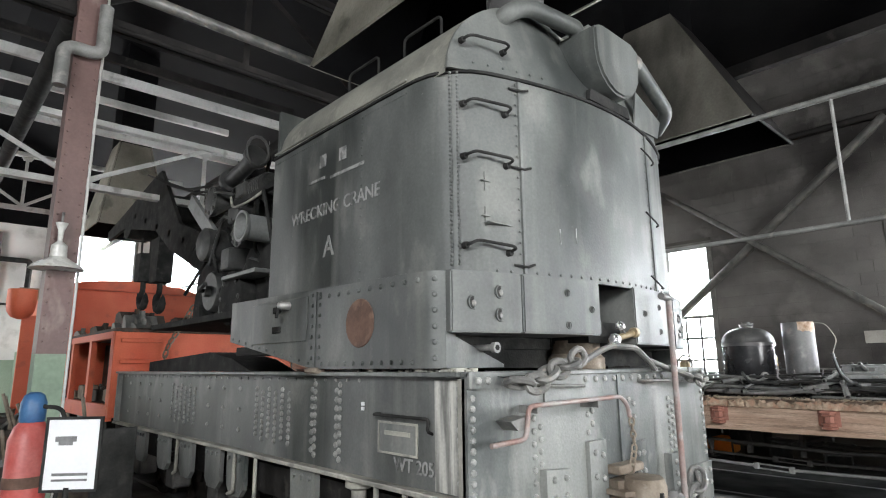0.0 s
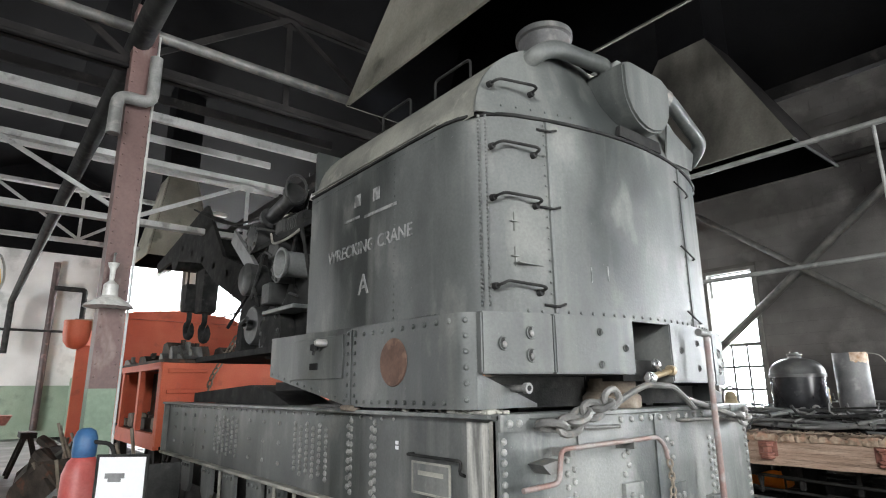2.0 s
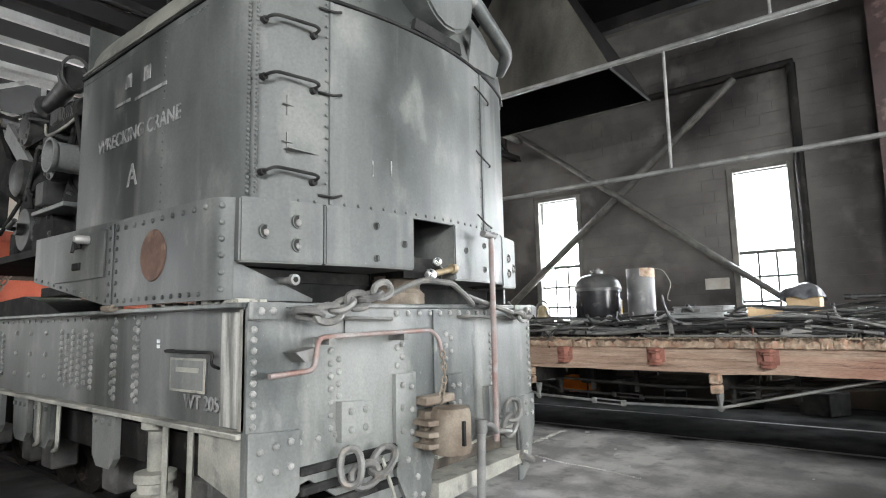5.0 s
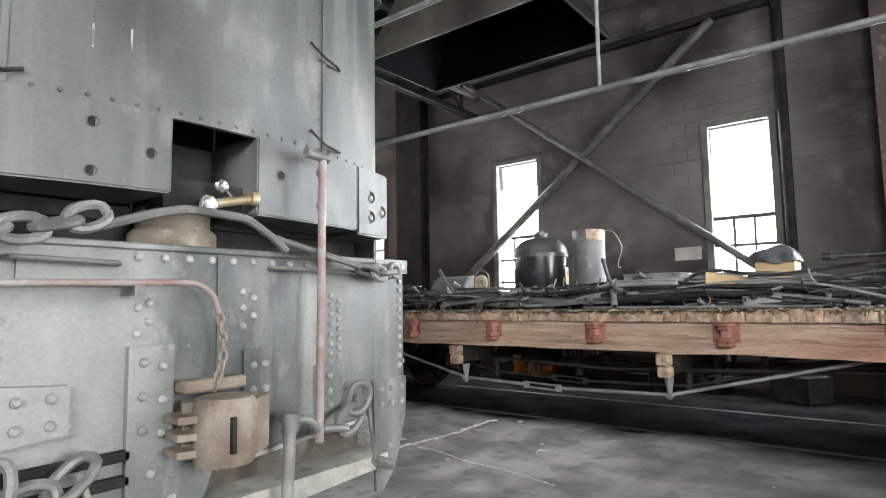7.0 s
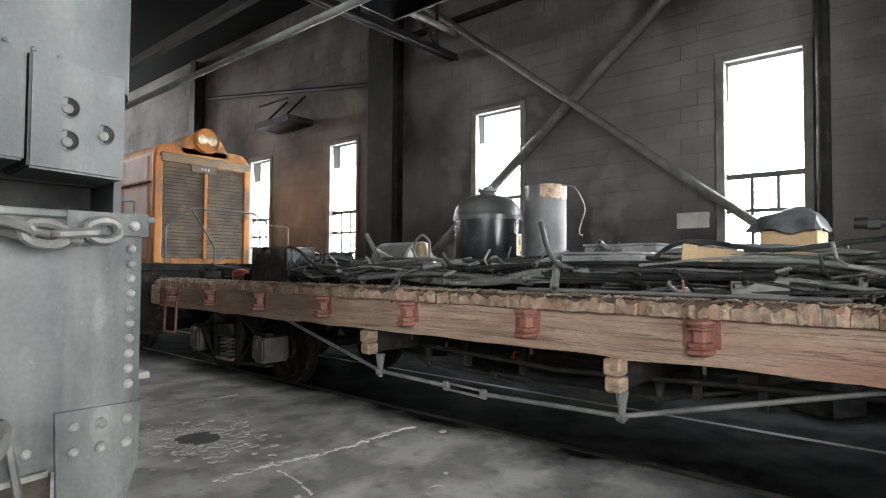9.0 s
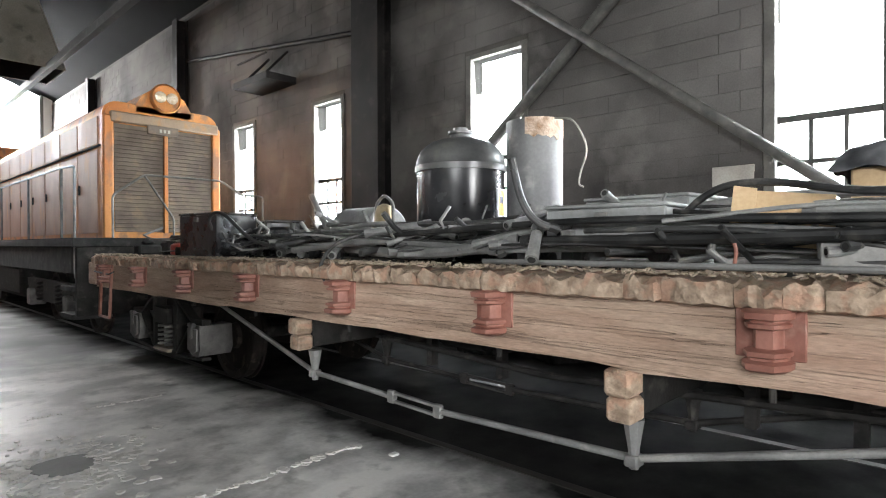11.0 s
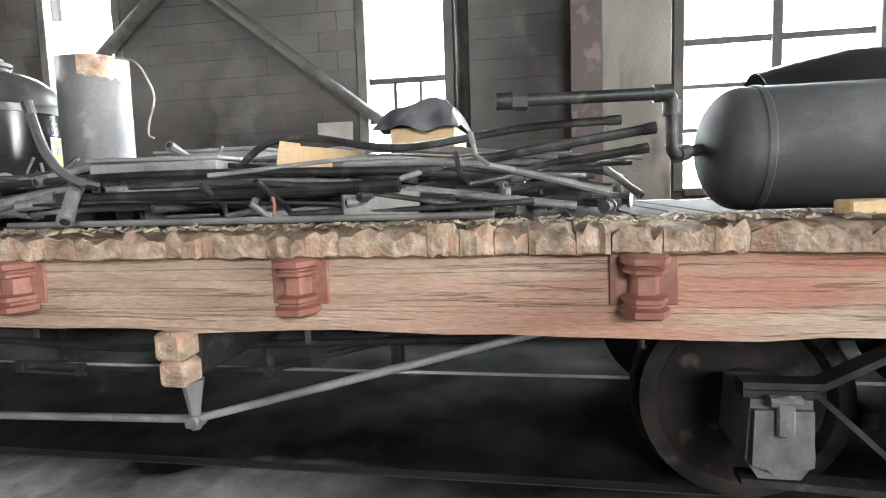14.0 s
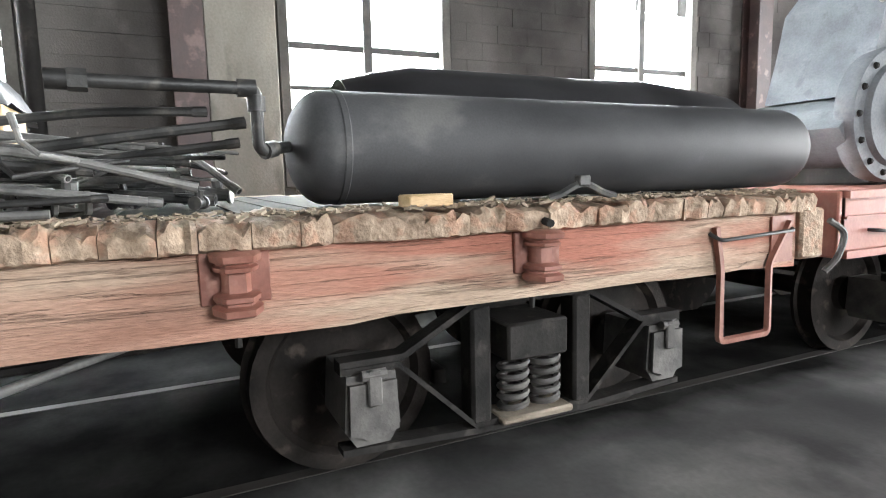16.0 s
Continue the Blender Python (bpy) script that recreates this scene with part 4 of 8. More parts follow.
for z in (3.22, 2.7, 2.2):
    bm = B()
    tube(bm, curve_pts([(4.17, end_y(4.17) - 0.006, z + 0.07), (4.24, end_y(4.24) - 0.05, z), (4.36, end_y(4.36) - 0.04, z - 0.01), (4.43, end_y(4.43) - 0.006, z)], 5), 0.007, 6)
    part("step_iron", bm, M_BLACK, crane)
part("scribe_line", bx(B(), 2.52, 2.76, end_y(2.64) - 0.032, end_y(2.64) + 0.02, 2.448, 2.454), M_CRANE, crane)
for z in (2.5, 2.72):
    part("scribe_line", bx(B(), 2.55, 2.556, end_y(2.55) - 0.006, end_y(2.55) + 0.01, z - 0.06, z + 0.06), M_CRANE, crane)
    part("scribe_line", bx(B(), 2.52, 2.59, end_y(2.56) - 0.012, end_y(2.56) + 0.01, z - 0.003, z + 0.003), M_CRANE, crane)
for x, z in ((3.08, 2.42), (3.22, 2.44)):
    part("paint_scratch", bx(B(), x - 0.004, x + 0.004, end_y(x) - 0.004, end_y(x) + 0.02, z - 0.05, z + 0.05), M_LETTER, crane)
# rivet rows on the house
bm = B()
row(bm, (2.365, 2.405, 2.2), (2.365, 2.405, 3.41), 46, (-0.6, -1, 0), 0.0085)
row(bm, (2.395, 2.372, 2.2), (2.395, 2.372, 3.41), 46, (-0.5, -1, 0), 0.007)
row(bm, (2.302, 2.75, 2.17), (2.308, 4.58, 2.17), 60, (-1, 0, 0), 0.0085)
row(bm, (2.302, 2.75, 3.38), (2.308, 4.58, 3.38), 60, (-1, 0, 0), 0.006)
for k in range(24):
    x = 2.62 + k * 0.09
    rivet(bm, (x, end_y(x), 2.17), (0, -1, 0), 0.0085)
row(bm, (2.3, 3.25, 2.2), (2.3, 3.25, 3.37), 22, (-1, 0, 0), 0.007)
for k in range(6):
    x = 2.5 + k * 0.1
    rivet(bm, (x, end_y(x) + 0.005, 3.5), (0, -1, 0), 0.007)
part("rivets", bm, M_CRANE, crane, kind="stuff")
# faded lettering on the side; the owner's name is plain bars
RY = Matrix.Rotation(radians(-90), 4, "Z") @ Matrix.Rotation(radians(90), 4, "X")
for words, size, y, z in (("WRECKING CRANE", 0.138, 3.637, 2.79), ("A", 0.22, 3.66, 2.49)):
    text(words, size, Matrix.Translation((2.2985, y, z)) @ RY, M_LETTER, "letter", crane)
for y0, y1, z, h in ((3.82, 3.73, 3.19, 0.1), (3.54, 3.45, 3.175, 0.1), (3.97, 3.74, 3.05, 0.022), (3.66, 3.22, 3.03, 0.024)):
    part("lettering", bx(B(), 2.2945, 2.3, y1, y0, z - h / 2, z + h / 2), M_LETTER, crane)
# lower body skirt
bm = B()
prism(bm, [(2.52, 2.145), (5.06, 2.18), (5.06, 1.84), (4.75, 1.79), (3.64, 1.605), (2.52, 1.605)], "x", 2.185, 2.22)
part("skirt_side", bm, M_CRANE, crane)
bm = B()
cor = [(2.185, 2.52), (2.186, 2.485), (2.193, 2.445), (2.208, 2.41), (2.235, 2.38), (2.272, 2.362)]
shell(bm, [[(x, y, z) for x, y in cor] for z in (1.605, 1.87, 2.145)], 0.035, lambda p: (p - Vector((2.5, 2.55, p.z))).normalized())
part("skirt_corner", bm, M_CRANE, crane)
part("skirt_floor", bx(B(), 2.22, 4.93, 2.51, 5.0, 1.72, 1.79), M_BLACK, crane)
add(bm := B(), [(2.268, 2.362, 1.605), (2.9, 2.5, 1.605), (2.9, 2.5, 1.625), (2.268, 2.362, 1.81), (2.268, 2.42, 1.605), (2.9, 2.56, 1.605), (2.9, 2.56, 1.625), (2.268, 2.42, 1.81)], ((0, 1, 2, 3), (4, 7, 6, 5), (0, 4, 5, 1), (1, 5, 6, 2), (2, 6, 7, 3), (3, 7, 4, 0)))
part("skirt_plate", bm, M_CRANE, crane)
part("skirt_side", prism(B(), [(2.4, 2.145), (5.06, 2.18), (5.06, 1.84), (4.75, 1.79), (3.64, 1.605), (2.4, 1.605)], "x", 4.94, 4.97), M_CRANE, crane)
part("skirt_ledge", bx(B(), 2.2, 2.34, 2.5, 4.62, 2.128, 2.146), M_CRANE, crane)
bm = B()
row(bm, (2.185, 3.62, 1.64), (2.185, 2.55, 1.64), 12, (-1, 0, 0), 0.012)
row(bm, (2.185, 3.7, 1.645), (2.185, 5.0, 1.86), 11, (-1, 0, 0), 0.01)
row(bm, (2.185, 3.56, 2.1), (2.185, 2.5, 2.1), 10, (-1, 0, 0), 0.014)
row(bm, (2.185, 3.66, 1.68), (2.185, 3.66, 2.12), 7, (-1, 0, 0), 0.012)
row(bm, (2.185, 3.56, 1.68), (2.185, 3.56, 2.12), 7, (-1, 0, 0), 0.012)
row(bm, (2.218, 2.395, 1.66), (2.218, 2.395, 2.1), 6, (-0.7, -0.7, 0), 0.0135)
part("rivets", bm, M_CRANE, crane, kind="stuff")
part("skirt_seam", bx(B(), 2.176, 2.19, 3.6, 3.63, 1.62, 2.14), M_CRANE, crane)
lathe(bm := B(), [(0.155, 0.0), (0.15, -0.006), (0, -0.007)], (2.184, 3.07, 1.89), "x", 32)
part("round_cover", bm, M_DIAL, crane, "rust-brown round cover plate")
hatch = part("skirt_door", bx(B(), 2.172, 2.19, 3.72, 4.62, 1.80, 2.12, 0.005), M_CRANE, crane)
for z in (2.05, 1.9):
    part("hinge", bx(B(), 2.155, 2.174, 4.1, 4.22, z - 0.025, z + 0.025, 0.005), M_BLACK, hatch)
lathe(bm := B(), [(0.03, 0), (0.03, -0.07), (0.02, -0.09)], (2.17, 3.98, 2.07), "x", 14)
part("pipe_stub", bm, M_BARE, hatch, "short worn bright pipe stub")
part("pipe_stub", tube(B(), rounded([(2.17, 4.02, 2.08), (2.1, 4.02, 2.08), (2.08, 4.0, 1.98)], 0.03), 0.012, 8), M_BLACK, hatch)
part("grease_lug", bx(B(), 2.16, 2.24, 3.55, 3.72, 1.575, 1.615, 0.012), M_RUST, crane)
# counterweight blocks along the bowed tail
def tail_y(x):
    return 2.07 + 0.125 * (x - CX) ** 2


def counterweight(front, holes, bolted, z0=1.80, z1=2.15):
    """A cast block: its face outline in x and z follows the bow; countersunk bolts or plain holes."""
    bm = B()
    xs_ = [front[0][0] + (front[1][0] - front[0][0]) * k / 8 for k in range(9)]
    fa = [bm.verts.new((x, tail_y(x), z1)) for x in xs_]
    fb = [bm.verts.new((min(max(x, front[0][1]), front[1][1]), tail_y(x), z0)) for x in xs_]
    ba = [bm.verts.new((x, 2.5, z1)) for x in xs_]
    bb = [bm.verts.new((min(max(x, front[0][1]), front[1][1]), 2.5, z0)) for x in xs_]
    for p, q in ((fa, fb), (ba, bb), (fa, ba), (fb, bb)):
        for k in range(8):
            bm.faces.new((p[k], p[k + 1], q[k + 1], q[k]))
    for k in (0, -1):
        bm.faces.new((fa[k], fb[k], bb[k], ba[k]))
    bmesh.ops.recalc_face_normals(bm, faces=bm.faces)
    rim = [e for e in bm.edges if len(e.link_faces) == 2 and e.calc_face_angle() > 0.6]
    bmesh.ops.bevel(bm, geom=rim, offset=0.009, segments=2, affect="EDGES")
    cw = part("counterweight", bm, M_CRANE, crane, "cast counterweight block with bolt holes")
    for hx, hz in holes:
        hy = tail_y(hx)
        r = 0.036 if bolted else 0.021
        lathe(h := B(), [(r * 1.16, 0.006), (r * 1.16, -0.004), (r, -0.006), (r * 0.94, 0.004)], (hx, hy, hz), "y", 18)
        part("hole_rim", h, M_CRANE, cw)
        lathe(h := B(), [(r * 0.94, 0.002), (r * 0.94, -0.001), (0, -0.0015)], (hx, hy, hz), "y", 16)
        part("bolt_hole", h, M_BLACK, cw)
        if bolted:
            lathe(h := B(), [(0.019, -0.001), (0.019, -0.01), (0.012, -0.013), (0, -0.014)], (hx - 0.004, hy, hz - 0.007), "y", 8)
            part("bolt", h, M_IRON, cw)


counterweight(((2.275, 2.255), (2.727, 2.727)), ((2.405, 1.969), (2.577, 2.035), (2.577, 1.904)), True)
counterweight(((2.735, 2.735), (3.39, 3.39)), ((3.08, 2.055), (3.3, 1.962), (3.08, 1.856)), False)
counterweight(((3.81, 3.76), (4.57, 4.57)), ((3.95, 1.97), (4.22, 2.03), (4.22, 1.85)), False, 1.75)
counterweight(((4.578, 4.578), (4.93, 4.93)), ((4.71, 1.975), (4.71, 1.85), (4.845, 1.9)), True, 1.73)
# black back and shelf: the recess's shade put into their colour
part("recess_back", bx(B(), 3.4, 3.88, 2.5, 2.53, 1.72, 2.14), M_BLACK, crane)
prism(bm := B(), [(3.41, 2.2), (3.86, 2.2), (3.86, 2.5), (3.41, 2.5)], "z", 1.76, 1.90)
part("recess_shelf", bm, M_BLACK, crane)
# underside of the revolving frame, king post
part("turntable", lathe(B(), [(0.75, 1.5), (0.75, 1.62), (0.62, 1.63), (0.62, 1.72)], (3.62, 3.6, 0), "z", 40), M_BLACK, crane)
lathe(bm := B(), [(0.2, 1.54), (0.2, 1.66), (0.17, 1.69), (0.17, 1.78)], (3.57, 2.42, 0), "z", 28)
part("roller_boss", bm, M_RUST, crane, "rust-brown cast boss")
for x in (2.9, 4.35):
    part("frame_rib", bx(B(), x - 0.05, x + 0.05, 2.62, 3.0, 1.58, 1.79), M_BLACK, crane)
part("outrigger_beam", bx(B(), 2.35, 4.9, 2.55, 2.8, 1.60, 1.75), M_BLACK, crane)
tube(bm := B(), [(2.62, 2.6, 1.72), (2.62, 2.31, 1.72)], 0.02, 14)
lathe(bm, [(0.032, 0), (0.032, 0.03)], (2.62, 2.3, 1.72), "y", 14)
stub = part("hose_stub", bm, M_GREYPIPE, crane, "worn steel pipe stub")
part("bore", lathe(B(), [(0.016, 0), (0.016, 0.004)], (2.62, 2.297, 1.72), "y", 12), M_BLACK, stub)

# carriage frame -----------------------------------------------------------
FY = 2.17
bm = B()
prism(bm, [(2.235, 1.575), (4.97, 1.575), (4.97, 0.62), (4.66, 0.64), (3.66, 0.57), (3.6, 0.4), (3.0, 0.4), (2.62, 0.66), (2.235, 0.58)], "y", FY, FY + 0.04)
headstock = part("headstock", bm, M_BASE, crane, "riveted grey end plate, scuffed and dusty")
part("headstock_cap", bx(B(), 2.225, 4.98, FY - 0.02, FY + 0.16, 1.556, 1.586, 0.006), M_BASE, headstock)
for sx in (2.30, 4.94):
    s = 1 if sx > 3 else -1
    web = part("side_girder", bx(B(), sx - 0.02, sx + 0.02, FY + 0.04, 8.75, 0.95, 1.56), M_CRANE, crane)
    part("top_flange", bx(B(), sx - 0.1, sx + 0.1, FY + 0.04, 8.76, 1.56, 1.585, 0.005), M_BASE, web)
    part("bottom_flange", bx(B(), sx - 0.09, sx + 0.09, FY + 0.04, 8.76, 0.922, 0.95, 0.005), M_DUSTY, web, "dusty pale bottom flange")
    part("girder_end", bx(B(), sx - 0.08, sx + 0.08, 8.7, 8.74, 0.95, 1.56), M_BASE, web)
part("deck", bx(B(), 2.4, 4.84, FY + 0.16, 8.7, 1.53, 1.56), M_BLACK, crane)
bm = B()
rr = random.Random(4)
for k in range(46):
    y = 2.25 + 0.9 * rr.random() ** 1.6
    x = 2.22 + 0.16 * rr.random()
    s = 0.012 + 0.02 * rr.random()
    bx(bm, x - s, x + s, y - s, y + s, 1.585, 1.585 + s * 0.8, 0.004)
part("scale_debris", bm, M_DUSTY, crane, kind="stuff")
part("deck_step", prism(B(), [(5.2, 1.585), (8.2, 1.585), (8.2, 1.7), (6.2, 1.78), (5.6, 1.7)], "x", 2.45, 2.9), M_BLACK, crane)
# rivets of the side girder, in columns and clusters
bm = B()
n = (-1, 0, 0)
gx = 2.28
for y in (2.27, 3.42, 3.74):
    row(bm, (gx, y, 1.02), (gx, y, 1.5), 10, n, 0.0165)
for y0 in (3.46, 3.78):
    row(bm, (gx, y0, 1.05), (gx, y0, 1.46), 8, n, 0.0165)
for c in range(6):
    y = 4.12 + c * 0.11
    row(bm, (gx, y, 1.06 + 0.03 * (c % 2)), (gx, y, 1.42 + 0.03 * (c % 2)), 9, n, 0.0165)
for c in range(6):
    y = 6.05 + c * 0.13
    row(bm, (gx, y, 1.08 + 0.03 * (c % 2)), (gx, y, 1.42 + 0.03 * (c % 2)), 8, n, 0.0165)
for y in (5.0, 5.35, 5.7, 7.1, 7.5, 7.9, 8.3):
    row(bm, (gx, y, 1.1), (gx, y, 1.44), 3, n, 0.0165)
row(bm, (gx, 3.2, 1.53), (gx, 8.6, 1.53), 40, n, 0.01)
part("rivets", bm, M_RIVET, crane, kind="stuff")
# side grab, builder's plate, handle, number
bm = B()
tube(bm, rounded([(2.215, 3.1, 1.58), (2.215, 3.1, 1.665), (2.215, 2.6, 1.665), (2.215, 2.6, 1.58)], 0.03), 0.011, 8)
part("side_grab", bm, M_BLACK, crane)
bm = B()
tube(bm, rounded([(2.28, 2.97, 1.335), (2.22, 2.97, 1.335), (2.22, 2.45, 1.335), (2.22, 2.47, 1.27), (2.28, 2.49, 1.25)], 0.03), 0.009, 8)
part("side_grab", bm, M_BLACK, crane)
plate = part("number_plate", bx(B(), 2.262, 2.28, 2.6, 2.96, 1.12, 1.29, 0.005), M_BASE, crane)
bm = B()
for a, b, c, d in ((2.595, 2.965, 1.285, 1.297), (2.595, 2.965, 1.113, 1.125), (2.595, 2.607, 1.125, 1.285), (2.953, 2.965, 1.125, 1.285), (2.66, 2.9, 1.22, 1.245)):
    bx(bm, 2.256, 2.264, a, b, c, d)
part("plate_border", bm, M_DUSTY, plate)
text("WT 205", 0.105, Matrix.Translation((2.2655, 2.64, 1.06)) @ RY, M_LETTER, "letter", crane)
for z in (1.345, 1.375):
    part("white_label", bx(B(), 2.274, 2.28, 3.14, 3.17, z, z + 0.022), M_SIGN, crane, "small white label")
part("stiffener", bx(B(), 2.235, 2.279, 2.19, 2.24, 0.96, 1.55), M_DUSTY, crane)
part("streaked_plate", bx(B(), 2.27, 2.279, 2.24, 2.46, 0.96, 1.54), M_STREAK, crane, "pale streaked plate")
# headstock rivets and straps
bm = B()
n = (0, -1, 0)
row(bm, (2.27, FY, 0.98), (2.27, FY, 1.45), 10, n, 0.015)
row(bm, (2.76, FY, 0.9), (2.76, FY, 1.32), 7, n, 0.015)
row(bm, (2.82, FY, 0.93), (2.82, FY, 1.27), 6, n, 0.015)
row(bm, (2.55, FY, 0.86), (3.05, FY, 0.86), 5, n, 0.015)
for x, z in ((3.3, 1.31), (3.35, 1.25), (3.3, 1.2), (3.35, 1.33), (3.8, 1.38), (3.86, 1.35), (3.8, 1.3), (3.86, 1.26), (3.8, 1.21)):
    rivet(bm, (x, FY, z), n, 0.016)
row(bm, (4.36, FY, 0.82), (4.36, FY, 1.36), 11, n, 0.015)
row(bm, (4.42, FY, 0.85), (4.42, FY, 1.33), 10, n, 0.015)
row(bm, (4.93, FY, 0.92), (4.93, FY, 1.45), 10, n, 0.015)
row(bm, (3.3, FY, 1.525), (4.3, FY, 1.525), 10, n, 0.016)
row(bm, (3.9, FY, 0.72), (4.6, FY, 0.72), 6, n, 0.014)
part("rivets", bm, M_RIVET, headstock, kind="stuff")


def plate_on_end(poly, y0, rivs, name="strap_plate", material=None):
    o = part(name, prism(B(), poly, "y", y0, FY - 0.002), material or M_BASE, headstock)
    if rivs:
        b = B()
        for x, z in rivs:
            rivet(b, (x, y0, z), (0, -1, 0), 0.017)
        part("rivets", b, M_RIVET, headstock, kind="stuff")
    return o


plate_on_end([(2.235, 0.955), (2.54, 0.93), (2.54, 0.62), (2.36, 0.48), (2.235, 0.42)], FY - 0.022, [(2.3, 0.86), (2.39, 0.87), (2.48, 0.88), (2.3, 0.74), (2.39, 0.75), (2.48, 0.76), (2.3, 0.62)], "corner_plate")
plate_on_end([(4.68, 0.85), (4.972, 0.85), (4.96, 0.6), (4.86, 0.3), (4.76, 0.2), (4.7, 0.2)], FY - 0.022, [(4.74, 0.79), (4.83, 0.79), (4.92, 0.79), (4.74, 0.7), (4.83, 0.7), (4.92, 0.7), (4.82, 0.45)], "corner_plate")
plate_on_end([(3.26, 1.15), (3.45, 1.15), (3.45, 0.78), (3.6, 0.45), (3.55, 0.3), (3.4, 0.28), (3.26, 0.55)], FY - 0.03, [(3.32, 1.08), (3.4, 1.06), (3.32, 0.94), (3.4, 0.92), (3.32, 0.8), (3.4, 0.78), (3.36, 0.62), (3.45, 0.5), (3.5, 0.38), (3.42, 0.4)])
plate_on_end([(3.8, 1.1), (3.97, 1.1), (3.97, 0.8), (3.8, 0.8)], FY - 0.02, [(3.85, 1.02), (3.92, 1.02), (3.85, 0.9), (3.92, 0.9)])
plate_on_end([(4.24, 0.98), (4.4, 0.98), (4.4, 0.76), (4.24, 0.72)], FY - 0.06, [(4.3, 0.92), (4.3, 0.84), (4.3, 0.77)])
plate_on_end([(2.8, 1.04), (3.04, 1.02), (3.04, 0.84), (2.8, 0.82)], FY - 0.05, [(2.87, 0.98), (2.87, 0.88), (2.98, 0.98), (2.98, 0.88)])
plate_on_end([(2.225, 1.586), (2.44, 1.586), (2.44, 1.5), (2.225, 1.5)], FY - 0.028, [(2.29, 1.54), (2.36, 1.54)])
plate_on_end([(4.7, 1.586), (4.985, 1.586), (4.985, 1.5), (4.7, 1.5)], FY - 0.028, [(4.85, 1.54), (4.93, 1.54)])
plate_on_end([(2.86, 1.5), (3.24, 1.5), (3.24, 1.4), (2.86, 1.4)], FY - 0.012, [])
plate_on_end([(3.66, 1.545), (3.69, 1.545), (3.69, 0.75), (3.66, 0.75)], FY - 0.012, [])
for z in (0.72, 0.62, 0.52):
    part("buffer_beam_rib", bx(B(), 2.55, 3.28, FY - 0.03, FY + 0.02, z - 0.03, z + 0.015, 0.006), M_BLACK, headstock)
part("recessed_plate", bx(B(), 3.6, 4.72, FY + 0.16, FY + 0.19, 0.38, 0.7), M_RUSTDARK, headstock, "rust-stained recessed plate")
part("edge_angle", prism(B(), [(3.66, 0.585), (4.66, 0.655), (4.66, 0.635), (3.66, 0.565)], "y", FY - 0.03, FY - 0.002), M_DUSTY, headstock)
prism(bm := B(), [(3.6, 0.43), (4.74, 0.43), (4.74, 0.36), (3.6, 0.3)], "y", FY - 0.08, FY + 0.2)
part("lower_angle", bm, M_DUSTY, headstock)
# short hand rails under the cap
for x0, x1 in ((2.82, 3.2), (3.95, 4.5)):
    bm = B()
    tube(bm, rounded([(x0, FY, 1.5), (x0, FY - 0.07, 1.5), (x1, FY - 0.07, 1.49), (x1, FY, 1.49)], 0.03), 0.011, 8)
    part("end_grab", bm, M_IRON, headstock)
# uncoupling rod with its bends
bm = B()
tube(bm, rounded([(2.28, 2.05, 1.225), (2.55, 2.05, 1.235), (2.58, 2.05, 1.40), (3.5, 2.05, 1.415), (3.58, 2.05, 1.36), (3.6, 2.05, 1.28)], 0.04), 0.014, 10)
rod = part("uncoupling_rod", bm, M_PINK, crane, "bent uncoupling rod in worn red paint")
for x in (2.66, 3.25):
    part("rod_bracket", bx(B(), x - 0.02, x + 0.02, 2.04, 2.17, 1.36, 1.40), M_IRON, rod)
part("rod_bracket", prism(B(), [(2.44, 1.33), (2.58, 1.35), (2.56, 1.28), (2.5, 1.28)], "y", 2.06, 2.17), M_IRON, rod)
chain("lift_chain", [(3.6, 2.04, 1.29), (3.63, 2.05, 1.1), (3.6, 2.06, 0.96)], 0.05, 0.007, M_RUST, crane)
# coupler
bm = B()
lathe(bm, [(0.02, 0.63), (0.125, 0.64), (0.135, 0.68), (0.135, 0.88), (0.12, 0.92), (0.02, 0.93)], (3.6, 1.98, 0), "z", 10)
coupler = part("coupler_knuckle", bm, M_RUST, crane, "rust-brown cast coupler, dusty")
part("coupler_guard", prism(B(), [(3.7, 1.9), (3.84, 2.0), (3.84, 2.17), (3.5, 2.17), (3.46, 2.08)], "z", 0.66, 0.9), M_RUST, coupler)
for z in (0.7, 0.77, 0.84):
    part("coupler_rib", prism(B(), [(3.4, 2.0), (3.52, 1.95), (3.52, 2.17), (3.42, 2.17)], "z", z - 0.015, z + 0.015), M_RUST, coupler)
part("coupler_pocket", bx(B(), 3.46, 3.76, 2.06, 2.17, 0.935, 0.99, 0.01), M_RUST, coupler)
part("coupler_slot", bx(B(), 3.55, 3.57, 1.838, 1.86, 0.7, 0.85), M_BLACK, coupler)
# tie chains between body and frame
chain("tie_chain", [(2.4, 2.08, 1.54), (2.6, 2.02, 1.52), (2.75, 2.03, 1.58), (2.86, 2.03, 1.6), (3.0, 2.04, 1.64), (3.12, 2.05, 1.69)], 0.15, 0.021, M_IRON, crane)
bm = B()
tube(bm, rounded([(3.1, 2.05, 1.63), (3.3, 2.05, 1.70), (3.44, 2.05, 1.735), (3.74, 2.05, 1.725), (3.9, 2.04, 1.63), (3.96, 2.04, 1.58)], 0.04), 0.02, 8)
part("tie_bar", bm, M_IRON, crane)
tb = part("turnbuckle", tube(B(), [(3.9, 2.04, 1.64), (4.72, 2.05, 1.47)], 0.018, 10), M_IRON, crane)
link(bm := B(), (4.3, 2.045, 1.56), (0.98, 0, -0.2), (0, 1, 0.3), 0.28, 0.018)
part("turnbuckle_body", bm, M_IRON, tb)
